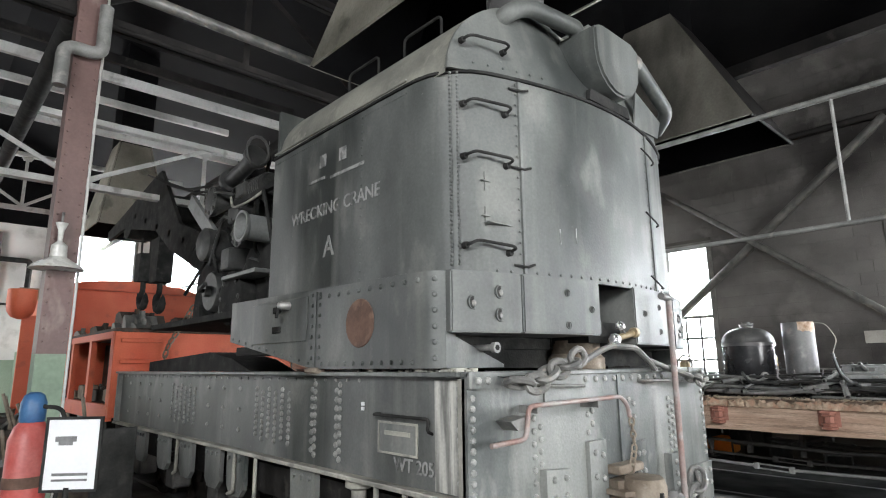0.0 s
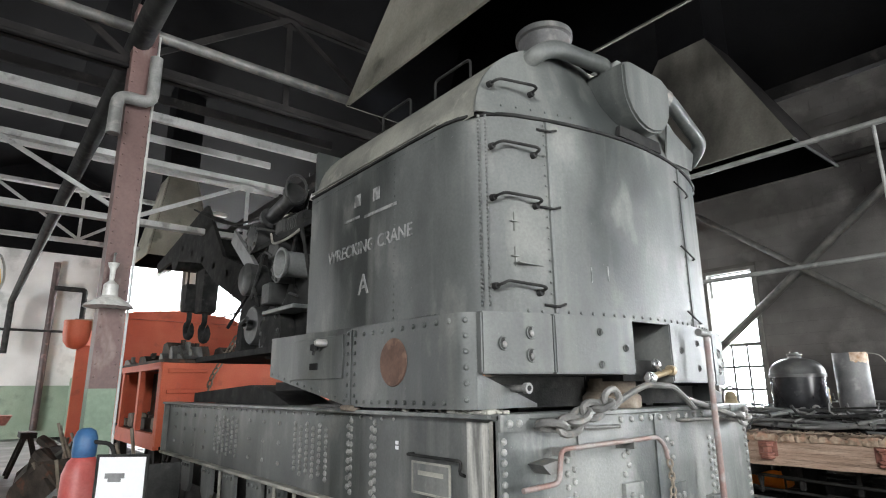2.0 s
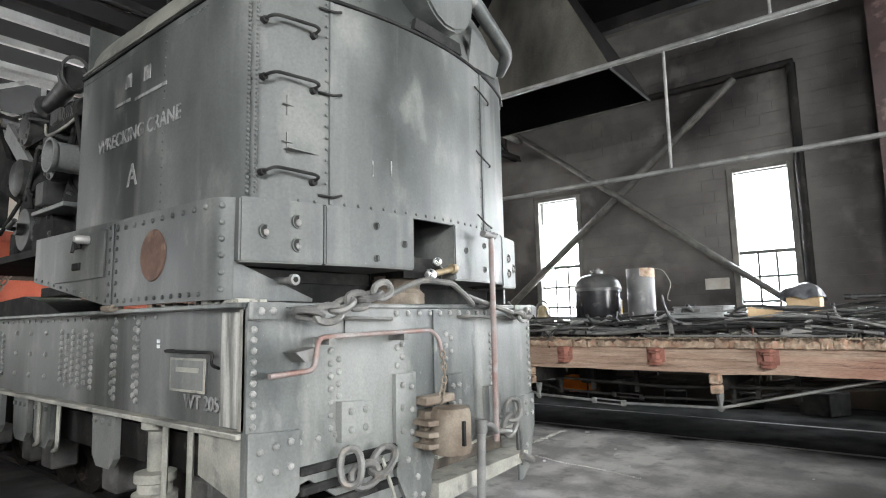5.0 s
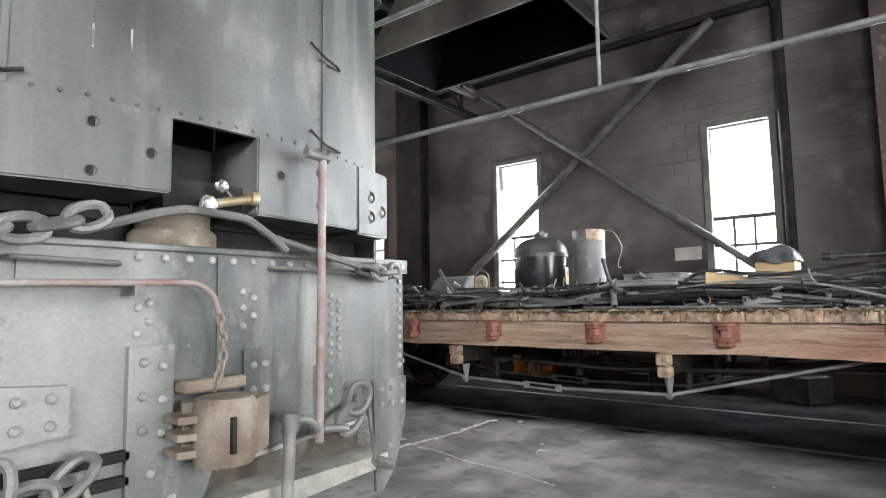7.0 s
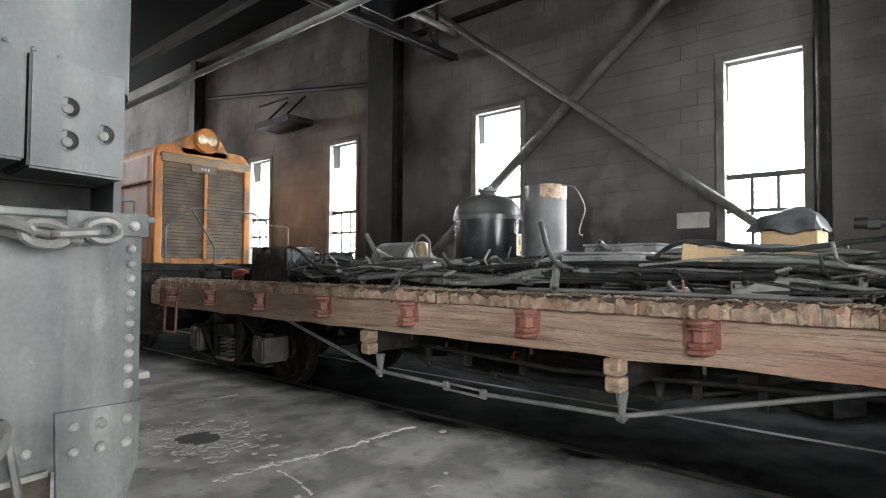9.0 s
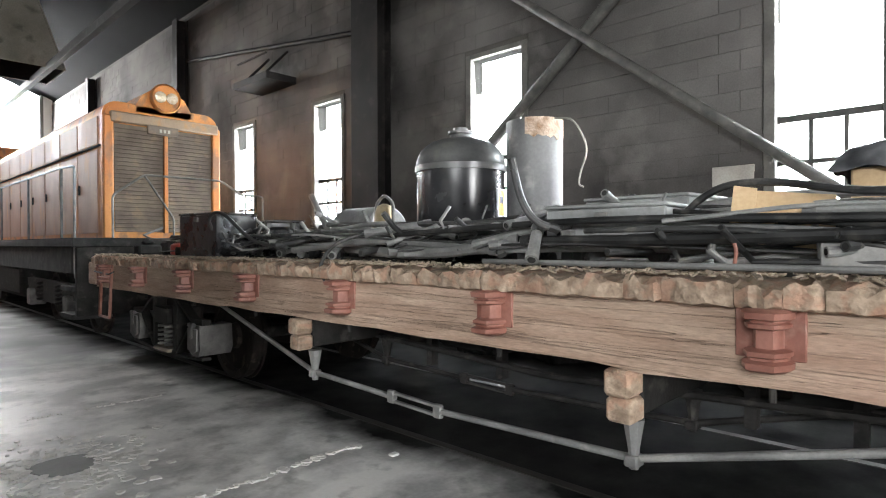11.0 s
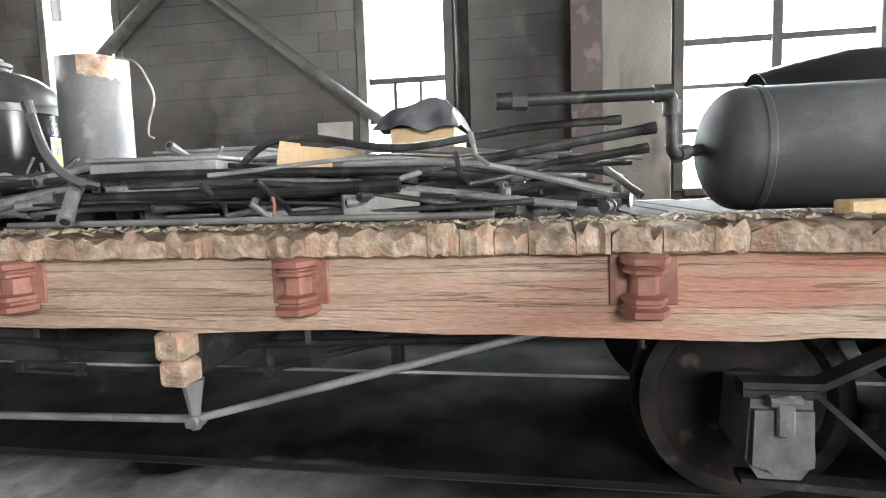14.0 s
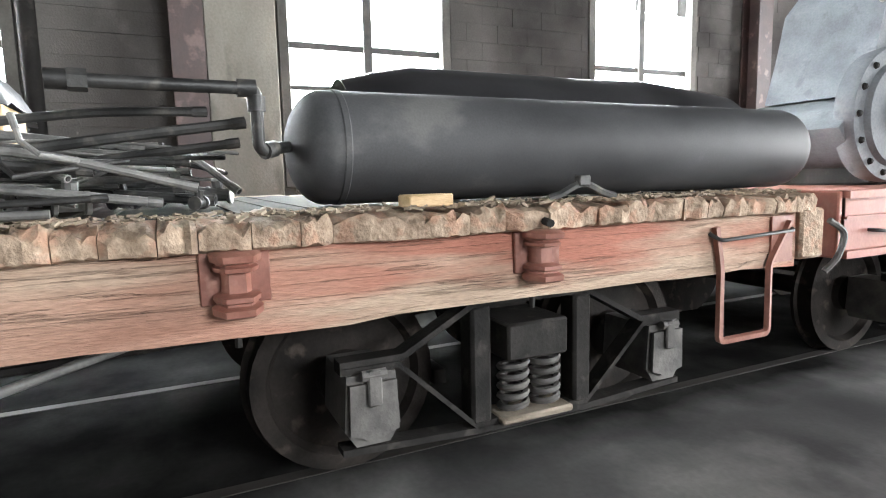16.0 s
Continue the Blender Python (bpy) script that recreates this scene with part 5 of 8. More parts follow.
chain("tie_chain", [(4.4, 2.02, 1.53), (4.6, 2.02, 1.49), (4.85, 2.1, 1.52)], 0.13, 0.018, M_IRON, crane)
chain("safety_chain", [(3.02, 2.08, 0.8), (3.05, 2.03, 0.73), (2.95, 2.02, 0.66), (2.8, 2.03, 0.66), (2.82, 2.06, 0.8)], 0.19, 0.021, M_IRON, crane)
chain("safety_chain", [(4.3, 2.08, 0.72), (4.22, 2.03, 0.66), (4.36, 2.02, 0.68), (4.46, 2.04, 0.8), (4.52, 2.08, 0.84)], 0.18, 0.021, M_IRON, crane)
bm = B()
tube(bm, curve_pts([(4.52, 2.08, 0.86), (4.54, 2.05, 0.7), (4.58, 2.05, 0.5), (4.66, 2.1, 0.34)], 5), 0.014, 6)
tube(bm, [(4.6, 2.06, 0.42), (4.74, 2.06, 0.36)], 0.03, 8)
part("hook_strap", bm, M_IRON, crane)
bm = B()
tube(bm, curve_pts([(3.07, 2.08, 0.7), (3.12, 2.04, 0.5), (3.2, 2.06, 0.3)], 5), 0.013, 6)
part("hook_strap", bm, M_DUSTY, crane)
# brass cock wrapped in foil in the tail recess
bm = B()
tube(bm, [(3.55, 2.12, 1.775), (3.8, 2.08, 1.83)], 0.022, 12)
cock = part("drain_cock", bm, M_BRASS, crane, "small brass drain cock wrapped with foil")
lathe(bm := B(), [(0.035, -0.02), (0.035, 0.02)], (3.79, 2.08, 1.83), "x", 14)
part("nozzle", bm, M_BRASS, cock)
for p, r in (((3.57, 2.1, 1.78), 0.042), ((3.63, 2.09, 1.87), 0.03)):
    g = B()
    bmesh.ops.create_icosphere(g, subdivisions=2, radius=r, matrix=Matrix.Translation(p))
    for v in g.verts:
        v.co += noise.noise_vector(v.co * 60) * 0.012
    part("foil_wrap", g, M_FOIL, cock)
part("cock_lever", tube(B(), [(3.7, 2.09, 1.81), (3.63, 2.09, 1.87)], 0.008, 6), M_IRON, cock)

# running gear under the carriage: two heavy bogies


def spring(bm, x, y, z0, z1, r, wire, turns=5):
    pts = [(x + r * math.cos(q), y + r * math.sin(q), z0 + (z1 - z0) * q / (turns * math.tau)) for q in [k * math.tau / 12 for k in range(turns * 12 + 1)]]
    tube(bm, pts, wire, 6)


def wheel(bm, x, y, r=0.42, out=-1):
    """A railway wheel with its flange; out is the outer side."""
    s = -out
    lathe(bm, [(0.0, 0.0), (0.12, 0.0), (0.13, 0.04 * s), (r * 0.78, 0.045 * s), (r * 0.84, 0.0), (r, 0.004 * s), (r + 0.002, 0.1 * s), (r + 0.028, 0.11 * s), (r + 0.025, 0.135 * s), (r * 0.82, 0.135 * s), (0.1, 0.12 * s), (0, 0.12 * s)], (x, y, 0.42), "x", 40)


def crane_bogie(yc):
    for dy in (-1.25, 0.0, 1.25):
        for x, o in ((2.83, -1), (4.41, 1)):
            wheel(b := B(), x, yc + dy, 0.42, o)
            part("wheel", b, M_WHEEL, crane)
        part("axle", tube(B(), [(2.9, yc + dy, 0.42), (4.34, yc + dy, 0.42)], 0.07, 12), M_TRUCK, crane)
        box_ = part("axle_box", bx(B(), 2.5, 2.72, yc + dy - 0.12, yc + dy + 0.12, 0.28, 0.56, 0.02), M_AXBOX, crane)
        spring(b := B(), 2.58, yc + dy, 0.56, 0.72, 0.07, 0.016, 4)
        part("spring", b, M_TRUCK, box_)
    part("bogie_frame", prism(B(), [(yc - 1.6, 0.8), (yc + 1.6, 0.8), (yc + 1.6, 0.62), (yc + 1.2, 0.56), (yc - 1.2, 0.56), (yc - 1.6, 0.62)], "x", 2.52, 2.6), M_TRUCK, crane)


crane_bogie(4.3)
crane_bogie(7.3)
bm = B()
lathe(bm, [(0.14, 0.0), (0.14, 0.06), (0.1, 0.08), (0.1, 0.3), (0.13, 0.31), (0.13, 0.36), (0.1, 0.37), (0.1, 0.42), (0.13, 0.43), (0.13, 0.48), (0.1, 0.49), (0.1, 0.54), (0.12, 0.55), (0.12, 0.6), (0.05, 0.61), (0.05, 0.84), (0.09, 0.86), (0.09, 0.93)], (2.36, 3.3, 0), "z", 18)
part("screw_jack", bm, M_DUSTY, crane, "dusty grey screw jack")
step = part("step_hanger", tube(B(), rounded([(2.24, 2.95, 0.93), (2.24, 2.95, 0.5), (2.24, 2.68, 0.46), (2.24, 2.68, 0.93)], 0.03), 0.018, 6), M_DUSTY, crane)
prism(bm := B(), [(2.2, 0.93), (2.62, 0.93), (2.62, 0.7), (2.2, 0.6)], "x", 2.25, 2.3)
part("frame_gusset", bm, M_DUSTY, crane)
for y in (3.75, 4.9, 5.4, 6.1, 6.8, 7.6):
    prism(bm := B(), [(y, 0.93), (y + 0.36, 0.93), (y + 0.34, 0.62), (y + 0.27, 0.55), (y + 0.07, 0.55), (y, 0.62)], "x", 2.3, 2.34)
    for yy in (y + 0.07, y + 0.18, y + 0.29):
        lathe(bm, [(0.0, 0.0), (0.02, 0.0), (0.02, -0.02), (0.0, -0.02)], (2.3, yy, 0.85), "x", 6)
    part("hanger_plate", bm, M_BASE, crane)
for y in (4.6, 5.0, 6.4):
    part("brake_rod", tube(B(), rounded([(2.26, y, 0.92), (2.26, y, 0.6), (2.3, y + 0.2, 0.55)], 0.04), 0.016, 6), M_DUSTY, crane)

# forward machinery and boom ------------------------------------------------
boom = part("boom", B(), M_BLACK, crane)


def redo(o, bm, material):
    bm.transform(Matrix.Translation(-ORIGIN[o]))
    o.data = finish(bm, o.name, material)


bm = B()
for x in (3.05, 4.25):
    prism(bm, [(5.2, 2.3), (6.0, 2.75), (9.3, 3.85), (10.45, 5.02), (10.85, 4.98), (12.4, 4.72), (13.85, 4.5), (13.8, 4.3), (12.6, 4.36), (11.6, 4.17), (10.5, 3.95), (9.7, 3.5), (6.4, 2.25), (5.4, 1.9)], "x", x - 0.03, x + 0.03)
for k in range(9):
    y = 6.2 + k * 0.7
    z = 2.55 + k * 0.235
    bx(bm, 3.02, 4.28, y, y + 0.12, z, z + 0.1)
redo(boom, bm, M_BLACK)
lathe(bm := B(), [(0.28, -0.6), (0.28, 0.6)], (3.65, 12.45, 4.42), "x", 24)
part("head_sheave", bm, M_BLACK, boom)
lathe(bm := B(), [(0.3, -0.62), (0.3, 0.5)], (3.65, 11.3, 4.55), "x", 24)
part("head_sheave", bm, M_BLACK, boom)


def hook_block(x, y, ztop, zlow, w):
    o = part("hook_block", prism(B(), [(y - w, ztop), (y + w, ztop), (y + w * 0.8, zlow + 0.3), (y - w * 0.8, zlow + 0.3)], "x", x - 0.14, x + 0.14), M_BLACK, crane)
    pts = [(x, y, zlow + 0.32), (x, y, zlow + 0.12), (x, y + 0.14, zlow), (x, y + 0.06, zlow - 0.18), (x, y - 0.14, zlow - 0.2), (x, y - 0.24, zlow - 0.06), (x, y - 0.22, zlow + 0.06)]
    P = curve_pts(pts, 5)
    part("hook", tube(B(), P, [0.05] * 8 + [0.065] * (len(P) - 14) + [0.05, 0.045, 0.04, 0.03, 0.02, 0.01], 10), M_BLACK, o)
    part("hoist_rope", tube(B(), [(x - 0.08, y, ztop), (x - 0.08, y, 4.4)], 0.02, 6), M_BLACK, o)
    part("hoist_rope", tube(B(), [(x + 0.08, y, ztop), (x + 0.08, y, 4.4)], 0.02, 6), M_BLACK, o)


hook_block(3.4, 12.35, 3.85, 3.0, 0.17)
hook_block(3.4, 11.3, 3.98, 2.86, 0.24)
# winding drums, gears, cylinders
for y, z, r, x0, x1 in ((5.3, 2.5, 0.33, 2.55, 4.7), (6.0, 2.35, 0.26, 2.7, 4.6), (5.2, 3.15, 0.22, 2.7, 4.5), (6.3, 3.1, 0.2, 2.9, 4.4)):
    lathe(bm := B(), [(r * 1.25, x0 - CX), (r * 1.25, x0 - CX + 0.06), (r, x0 - CX + 0.06), (r, x1 - CX - 0.06), (r * 1.25, x1 - CX - 0.06), (r * 1.25, x1 - CX)], (CX, y, z), "x", 26)
    part("winding_drum", bm, M_BLACK, crane)
bm = B()
lathe(bm, [(0.125, 0.0), (0.125, -0.45), (0.145, -0.47), (0.15, -0.5), (0.128, -0.5), (0.11, -0.4), (0.11, 0.0)], (2.75, 5.15, 2.92), "x", 26)
part("exhaust_duct", bm, M_GREYBOX, crane, "open-ended grey duct")
for y, z, r in ((5.65, 2.3, 0.27), (5.55, 2.95, 0.15), (6.35, 3.45, 0.17)):
    lathe(bm := B(), [(r * 0.5, -0.42), (r, -0.4), (r, 0.1)], (2.8, y, z), "x", 24)
    g = part("steam_cylinder", bm, M_SOOTIRON if r < 0.2 else M_BLACK, crane)
    for k in range(8):
        a = k * math.tau / 8
        rivet(h := B(), (2.4, y + r * 0.78 * math.cos(a), z + r * 0.78 * math.sin(a)), (-1, 0, 0), 0.022)
        part("cylinder_bolt", h, M_SOOTIRON, g)
rr = random.Random(12)
for k in range(26):
    y0, z0 = 4.8 + rr.random() * 2.2, 1.9 + rr.random() * 1.9
    y1, z1 = y0 + rr.uniform(-0.5, 1.1), z0 + rr.uniform(-0.6, 0.7)
    x = rr.uniform(2.45, 3.2)
    part("linkage_rod", tube(B(), rounded([(x, y0, z0), (x + rr.uniform(-0.1, 0.2), (y0 + y1) / 2, z0 + 0.1), (x, y1, z1)], 0.08), rr.choice((0.014, 0.02, 0.03)), 7), M_BLACK if k % 3 else M_SOOTIRON, crane)
for k in range(9):
    y, z = 4.9 + rr.random() * 1.9, 2.0 + rr.random() * 1.6
    part("valve_box", bx(B(), 2.45, 2.8, y, y + rr.uniform(0.12, 0.35), z, z + rr.uniform(0.1, 0.3), 0.02), M_BLACK if k % 2 else M_SOOTIRON, crane)
for x in (2.75, 4.5):
    prism(bm := B(), [(4.66, 2.18), (6.6, 2.18), (6.2, 3.2), (5.4, 3.6), (4.66, 3.5)], "x", x - 0.02, x + 0.02)
    part("machinery_frame", bm, M_BLACK, crane)
part("fore_deck", bx(B(), 2.2, 5.1, 4.65, 7.4, 2.06, 2.12), M_BLACK, crane)
# rope roller, its drive, swing motor and brace ahead of the house
lathe(bm := B(), [(0.075, 0.0), (0.13, 0.0), (0.13, 0.04), (0.085, 0.05), (0.085, 0.62), (0.13, 0.63), (0.13, 0.68), (0.04, 0.69)], (0, 0, 0), "y", 22)
bm.transform(Matrix.Translation((2.55, 5.55, 3.79)) @ Matrix.Rotation(radians(-11), 4, "X"))
roller = part("rope_roller", bm, M_SOOTIRON, crane, "dusty steel rope roller")
part("roller_hoop", tube(B(), [(2.55 + 0.12 * math.cos(q), 5.52, 3.84 + 0.16 * math.sin(q)) for q in [k * math.tau / 14 for k in range(15)]], 0.016, 7), M_SOOTIRON, roller)
lathe(bm := B(), [(0.0, 0.0), (0.12, 0.0), (0.135, 0.03), (0.135, 0.3), (0.115, 0.31), (0.115, 0.6), (0.07, 0.63), (0.07, 0.78)], (2.6, 5.25, 3.42), "y", 22)
drive = part("drive_motor", bm, M_BLACK, crane)
for k in range(6):
    part("cooling_rib", lathe(B(), [(0.142, 0.0), (0.142, 0.014)], (2.6, 5.3 + 0.042 * k, 3.42), "y", 22), M_SOOTIRON, drive)
part("grease_pipe", tube(B(), curve_pts([(2.45, 5.9, 3.4), (2.42, 5.75, 3.26), (2.42, 5.4, 3.24), (2.45, 5.1, 3.3)], 5), 0.014, 7), M_DUSTY, drive)
for k in range(7):
    x = 2.75 + 0.16 * k
    part("boom_rope", tube(B(), curve_pts([(2.62 + 0.1 * k, 6.1, 3.74 + 0.01 * k), (x, 8.3, 4.12 - 0.012 * k), (x + 0.1, 10.6, 4.94 - 0.03 * k)], 8), 0.016, 6), M_BLACK, crane)
bar(bm := B(), (2.5, 7.25, 3.66), (2.5, 6.45, 3.08), 0.05, 0.17)
part("brace_arm", bm, M_GREYBOX, crane, "grey painted brace arm")
bar(bm := B(), (2.47, 6.35, 3.3), (2.47, 4.75, 3.32), 0.05, 0.05)
part("brace_arm", bm, M_BLACK, crane)
lathe(bm := B(), [(0.0, -0.34), (0.15, -0.34), (0.19, -0.31), (0.19, 0.3)], (2.72, 6.5, 2.98), "x", 24)
part("swing_motor", bm, M_SOOTIRON, crane)
lathe(bm := B(), [(0.0, -0.36), (0.06, -0.36), (0.06, -0.3), (0.2, -0.3), (0.215, -0.28), (0.215, 0.3)], (2.7, 6.2, 2.42), "x", 28)
swing = part("swing_drum", bm, M_SOOTIRON, crane, "dark rounded gear drum")
part("drum_shaft", tube(B(), rounded([(2.36, 6.2, 2.42), (2.28, 6.2, 2.42), (2.28, 6.0, 2.47)], 0.03), 0.022, 8), M_SOOTIRON, swing)
part("machinery_ledge", bx(B(), 2.32, 2.8, 4.95, 5.7, 2.47, 2.51, 0.006), M_BASE, crane)
bm = B()
prism(bm, [(6.0, 2.12), (7.3, 2.12), (7.2, 2.6), (6.9, 3.3), (6.4, 3.2), (6.1, 2.7)], "x", 2.62, 2.66)
part("gear_case", bm, M_BLACK, crane)

# standpipe leaning on the headstock
sp = thing("standpipe", (3.94, 2.0, 0), "pink-grey steel standpipe standing on the floor", "pipe")
part("riser", tube(B(), [(4.125, 1.98, 0.62), (4.15, 1.99, 2.07)], 0.021, 12), M_PINK, sp)
part("foot_pipe", tube(B(), [(3.92, 1.99, 0.0), (3.955, 1.99, 0.74)], 0.03, 12), M_GREYPIPE, sp)
part("elbow", tube(B(), [(3.953, 1.99, 0.7), (3.957, 1.99, 0.79)], 0.042, 12), M_GREYPIPE, sp)
part("elbow", tube(B(), rounded([(3.957, 1.99, 0.75), (4.06, 1.985, 0.75), (4.125, 1.98, 0.68)], 0.04), 0.022, 10), M_GREYPIPE, sp)
part("tee", tube(B(), [(4.04, 1.99, 2.095), (4.185, 1.99, 2.085)], 0.026, 12), M_GREYPIPE, sp)
# ---------------------------------------------------------------- timber flatcar
Y0, Y1 = -3.2, 8.0
SX = 7.44
flat = thing("flatcar", (8.82, 2.4, 0), "old timber flatcar with worn red paint and rotten deck planks", "flatcar")
rng = random.Random(7)


def sill(x0, x1, face):
    """A long weathered beam with a slightly wandering lower edge."""
    bm = B()
    n = 56
    rows = []
    for i in range(n + 1):
        y = Y0 + 0.12 + (Y1 - Y0 - 0.24) * i / n
        d = 0.008 * noise.noise((0, y * 3.1, face))
        lo = 0.832 + 0.012 * noise.noise((y * 2.3, 4, face)) - (0.012 if noise.noise((y * 1.1, 9, face)) > 0.2 else 0)
        rows.append([(x0 + d, y, lo + 0.006), (x0 - 0.004 + d, y, 0.92), (x0 + d * 1.3, y, 1.02), (x0 + 0.003 + d, y, 1.102), (x1, y, 1.102), (x1, y, lo)])
    f = [[bm.verts.new(p) for p in r] for r in rows]
    for a, b in zip(f, f[1:]):
        for k in range(6):
            bm.faces.new((a[k], a[(k + 1) % 6], b[(k + 1) % 6], b[k]))
    bm.faces.new(f[0])
    bm.faces.new(f[-1][::-1])
    return bm


part("side_sill", sill(SX, SX + 0.2, 1), M_SILL, flat, "weathered timber side sill with traces of red paint")
part("side_sill", sill(10.0, 10.2, 2), M_SILL, flat)
for x in (8.3, 8.72, 9.14):
    part("centre_sill", bx(B(), x, x + 0.18, Y0 + 0.13, Y1 - 0.13, 0.84, 1.1), M_TRUCK, flat)
part("end_beam", bx(B(), SX - 0.03, 10.23, Y0 - 0.07, Y0 + 0.115, 0.86, 1.12, 0.015), M_PLANK, flat)
part("end_beam", bx(B(), SX - 0.03, 10.23, Y1 - 0.115, Y1 + 0.1, 0.86, 1.12, 0.015), M_SILL, flat)
for k, y in enumerate((0.25, 2.2, 4.5, 6.2)):
    part("cross_bearer", bx(B(), SX + 0.21, 10.0, y, y + 0.12, 0.86, 1.09), M_TRUCK, flat)

POCKET_Y = (-1.5, -0.38, 0.78, 1.93, 3.08, 4.21, 5.32, 6.4, 7.4)


def pocket_bm():
    """A cast stake pocket: half hexagon with two moulded collars, on a back plate."""
    bm = B()
    prof = [(0.9, 0.6), (0.91, 1.1), (0.918, 1.3), (0.938, 1.34), (0.946, 1.05), (0.954, 1.05), (0.96, 1.22), (0.974, 1.22), (0.982, 0.72), (1.042, 0.7), (1.05, 1.15), (1.062, 1.18), (1.068, 0.98), (1.074, 1.0), (1.08, 1.32), (1.1, 1.38), (1.108, 1.2), (1.11, 0.7)]
    rings = []
    for z, s in prof:
        pts = [(0.0, -0.068), (-0.035, -0.066), (-0.085, -0.038), (-0.085, 0.038), (-0.035, 0.066), (0.0, 0.068)]
        rings.append([bm.verts.new((x * s, y * 0.86 * (0.15 + 0.85 * s), z)) for x, y in pts])
    for a, b in zip(rings, rings[1:]):
        for k in range(6):
            bm.faces.new((a[k], a[(k + 1) % 6], b[(k + 1) % 6], b[k]))
    bm.faces.new(rings[0])
    bm.faces.new(rings[-1])
    return bm


for i, y in enumerate(POCKET_Y):
    b = pocket_bm()
    b.transform(Matrix.Translation((SX - 0.012, y, 0)))
    p = part("stake_pocket", b, M_POCKET, flat, "oxide-red cast iron stake pocket")
    part("back_plate", bx(B(), SX - 0.012, SX + 0.01, y - 0.105, y + 0.105, 0.94, 1.11, 0.004), M_POCKET, p)
    part("u_bolt", tube(B(), [(SX + 0.03, y, 0.79), (SX + 0.03, y, 0.93)], 0.012, 6), M_TRUCK, p)

# deck planks lie across; their ends are split and worn
y = Y0 + 0.02
k = 0
while y < Y1 - 0.05:
    w = rng.choice((0.11, 0.15, 0.19, 0.25, 0.31))
    w = min(w, Y1 - y)
    bm = B()
    nx, ny = [SX - 0.05, SX - 0.025, SX + 0.03, SX + 0.1, SX + 0.24, 9.9, 10.24], 6
    top = 1.208 + rng.uniform(-0.012, 0.008)
    grid_t, grid_b = [], []
    for j in range(ny + 1):
        yy = y + 0.0015 + (w - 0.003) * j / ny
        edge = 0.032 * noise.noise((yy * 7.0, 1.5, 0)) + rng.uniform(-0.007, 0.006)
        rt, rb = [], []
        for i, x in enumerate(nx):
            drop = (0.03, 0.022, 0.016, 0.01, 0, 0, 0)[i] + (0.05, 0.042, 0.032, 0.02, 0, 0, 0)[i] * noise.noise((yy * 31, x * 30, 3))
            if j in (0, ny) and i < 4:
                drop += 0.003 + 0.006 * rng.random()
            xx = x + (edge if i < 3 else 0) + (0.005 if i == 0 and j in (0, ny) else 0)
            rt.append(bm.verts.new((xx, yy, top - drop + 0.008 * noise.noise((xx * 6, yy * 17, 2)))))
            rb.append(bm.verts.new((xx + (0.012 * rng.random() if i == 0 else 0), yy, 1.104 + (0.014 * rng.random() if i == 0 else 0))))
        grid_t.append(rt)
        grid_b.append(rb)
    for g in (grid_t, grid_b):
        for j in range(ny):
            for i in range(len(nx) - 1):
                bm.faces.new((g[j][i], g[j + 1][i], g[j + 1][i + 1], g[j][i + 1]))
    for j in range(ny):
        for i in (0, -1):
            bm.faces.new((grid_t[j][i], grid_t[j + 1][i], grid_b[j + 1][i], grid_b[j][i]))
    for i in range(len(nx) - 1):
        for j in (0, -1):
            bm.faces.new((grid_t[j][i], grid_t[j][i + 1], grid_b[j][i + 1], grid_b[j][i]))
    plank = part("plank", bm, M_PLANK, flat)
    # boards darken inside the worn edge: the load's shade put into the colour
    plank.data.materials.append(M_DECKSHADE)
    for face in plank.data.polygons:
        across = [plank.data.vertices[v].co.x for v in face.vertices]
        if max(across) - min(across) > 0.5:
            face.material_index = 1
    y += w
    k += 1
# splinters and crumbs along the edge
bm = B()
for k in range(2200):
    y = rng.uniform(Y0 + 0.1, Y1 - 0.1)
    x = SX - 0.03 + abs(rng.gauss(0, 0.16))
    s = rng.uniform(0.004, 0.017)
    m = Matrix.Translation((x, y, 1.206 + rng.uniform(0, 0.012))) @ Euler((rng.uniform(-0.4, 0.4), rng.uniform(-0.4, 0.4), rng.uniform(0, 6.3))).to_matrix().to_4x4()
    bx(bm, -s * rng.uniform(0.6, 2.5), s, -s * 0.5, s * 0.5, -s * 0.25, s * 0.25, 0, m)
part("deck_debris", bm, M_CHIP, flat, kind="stuff")

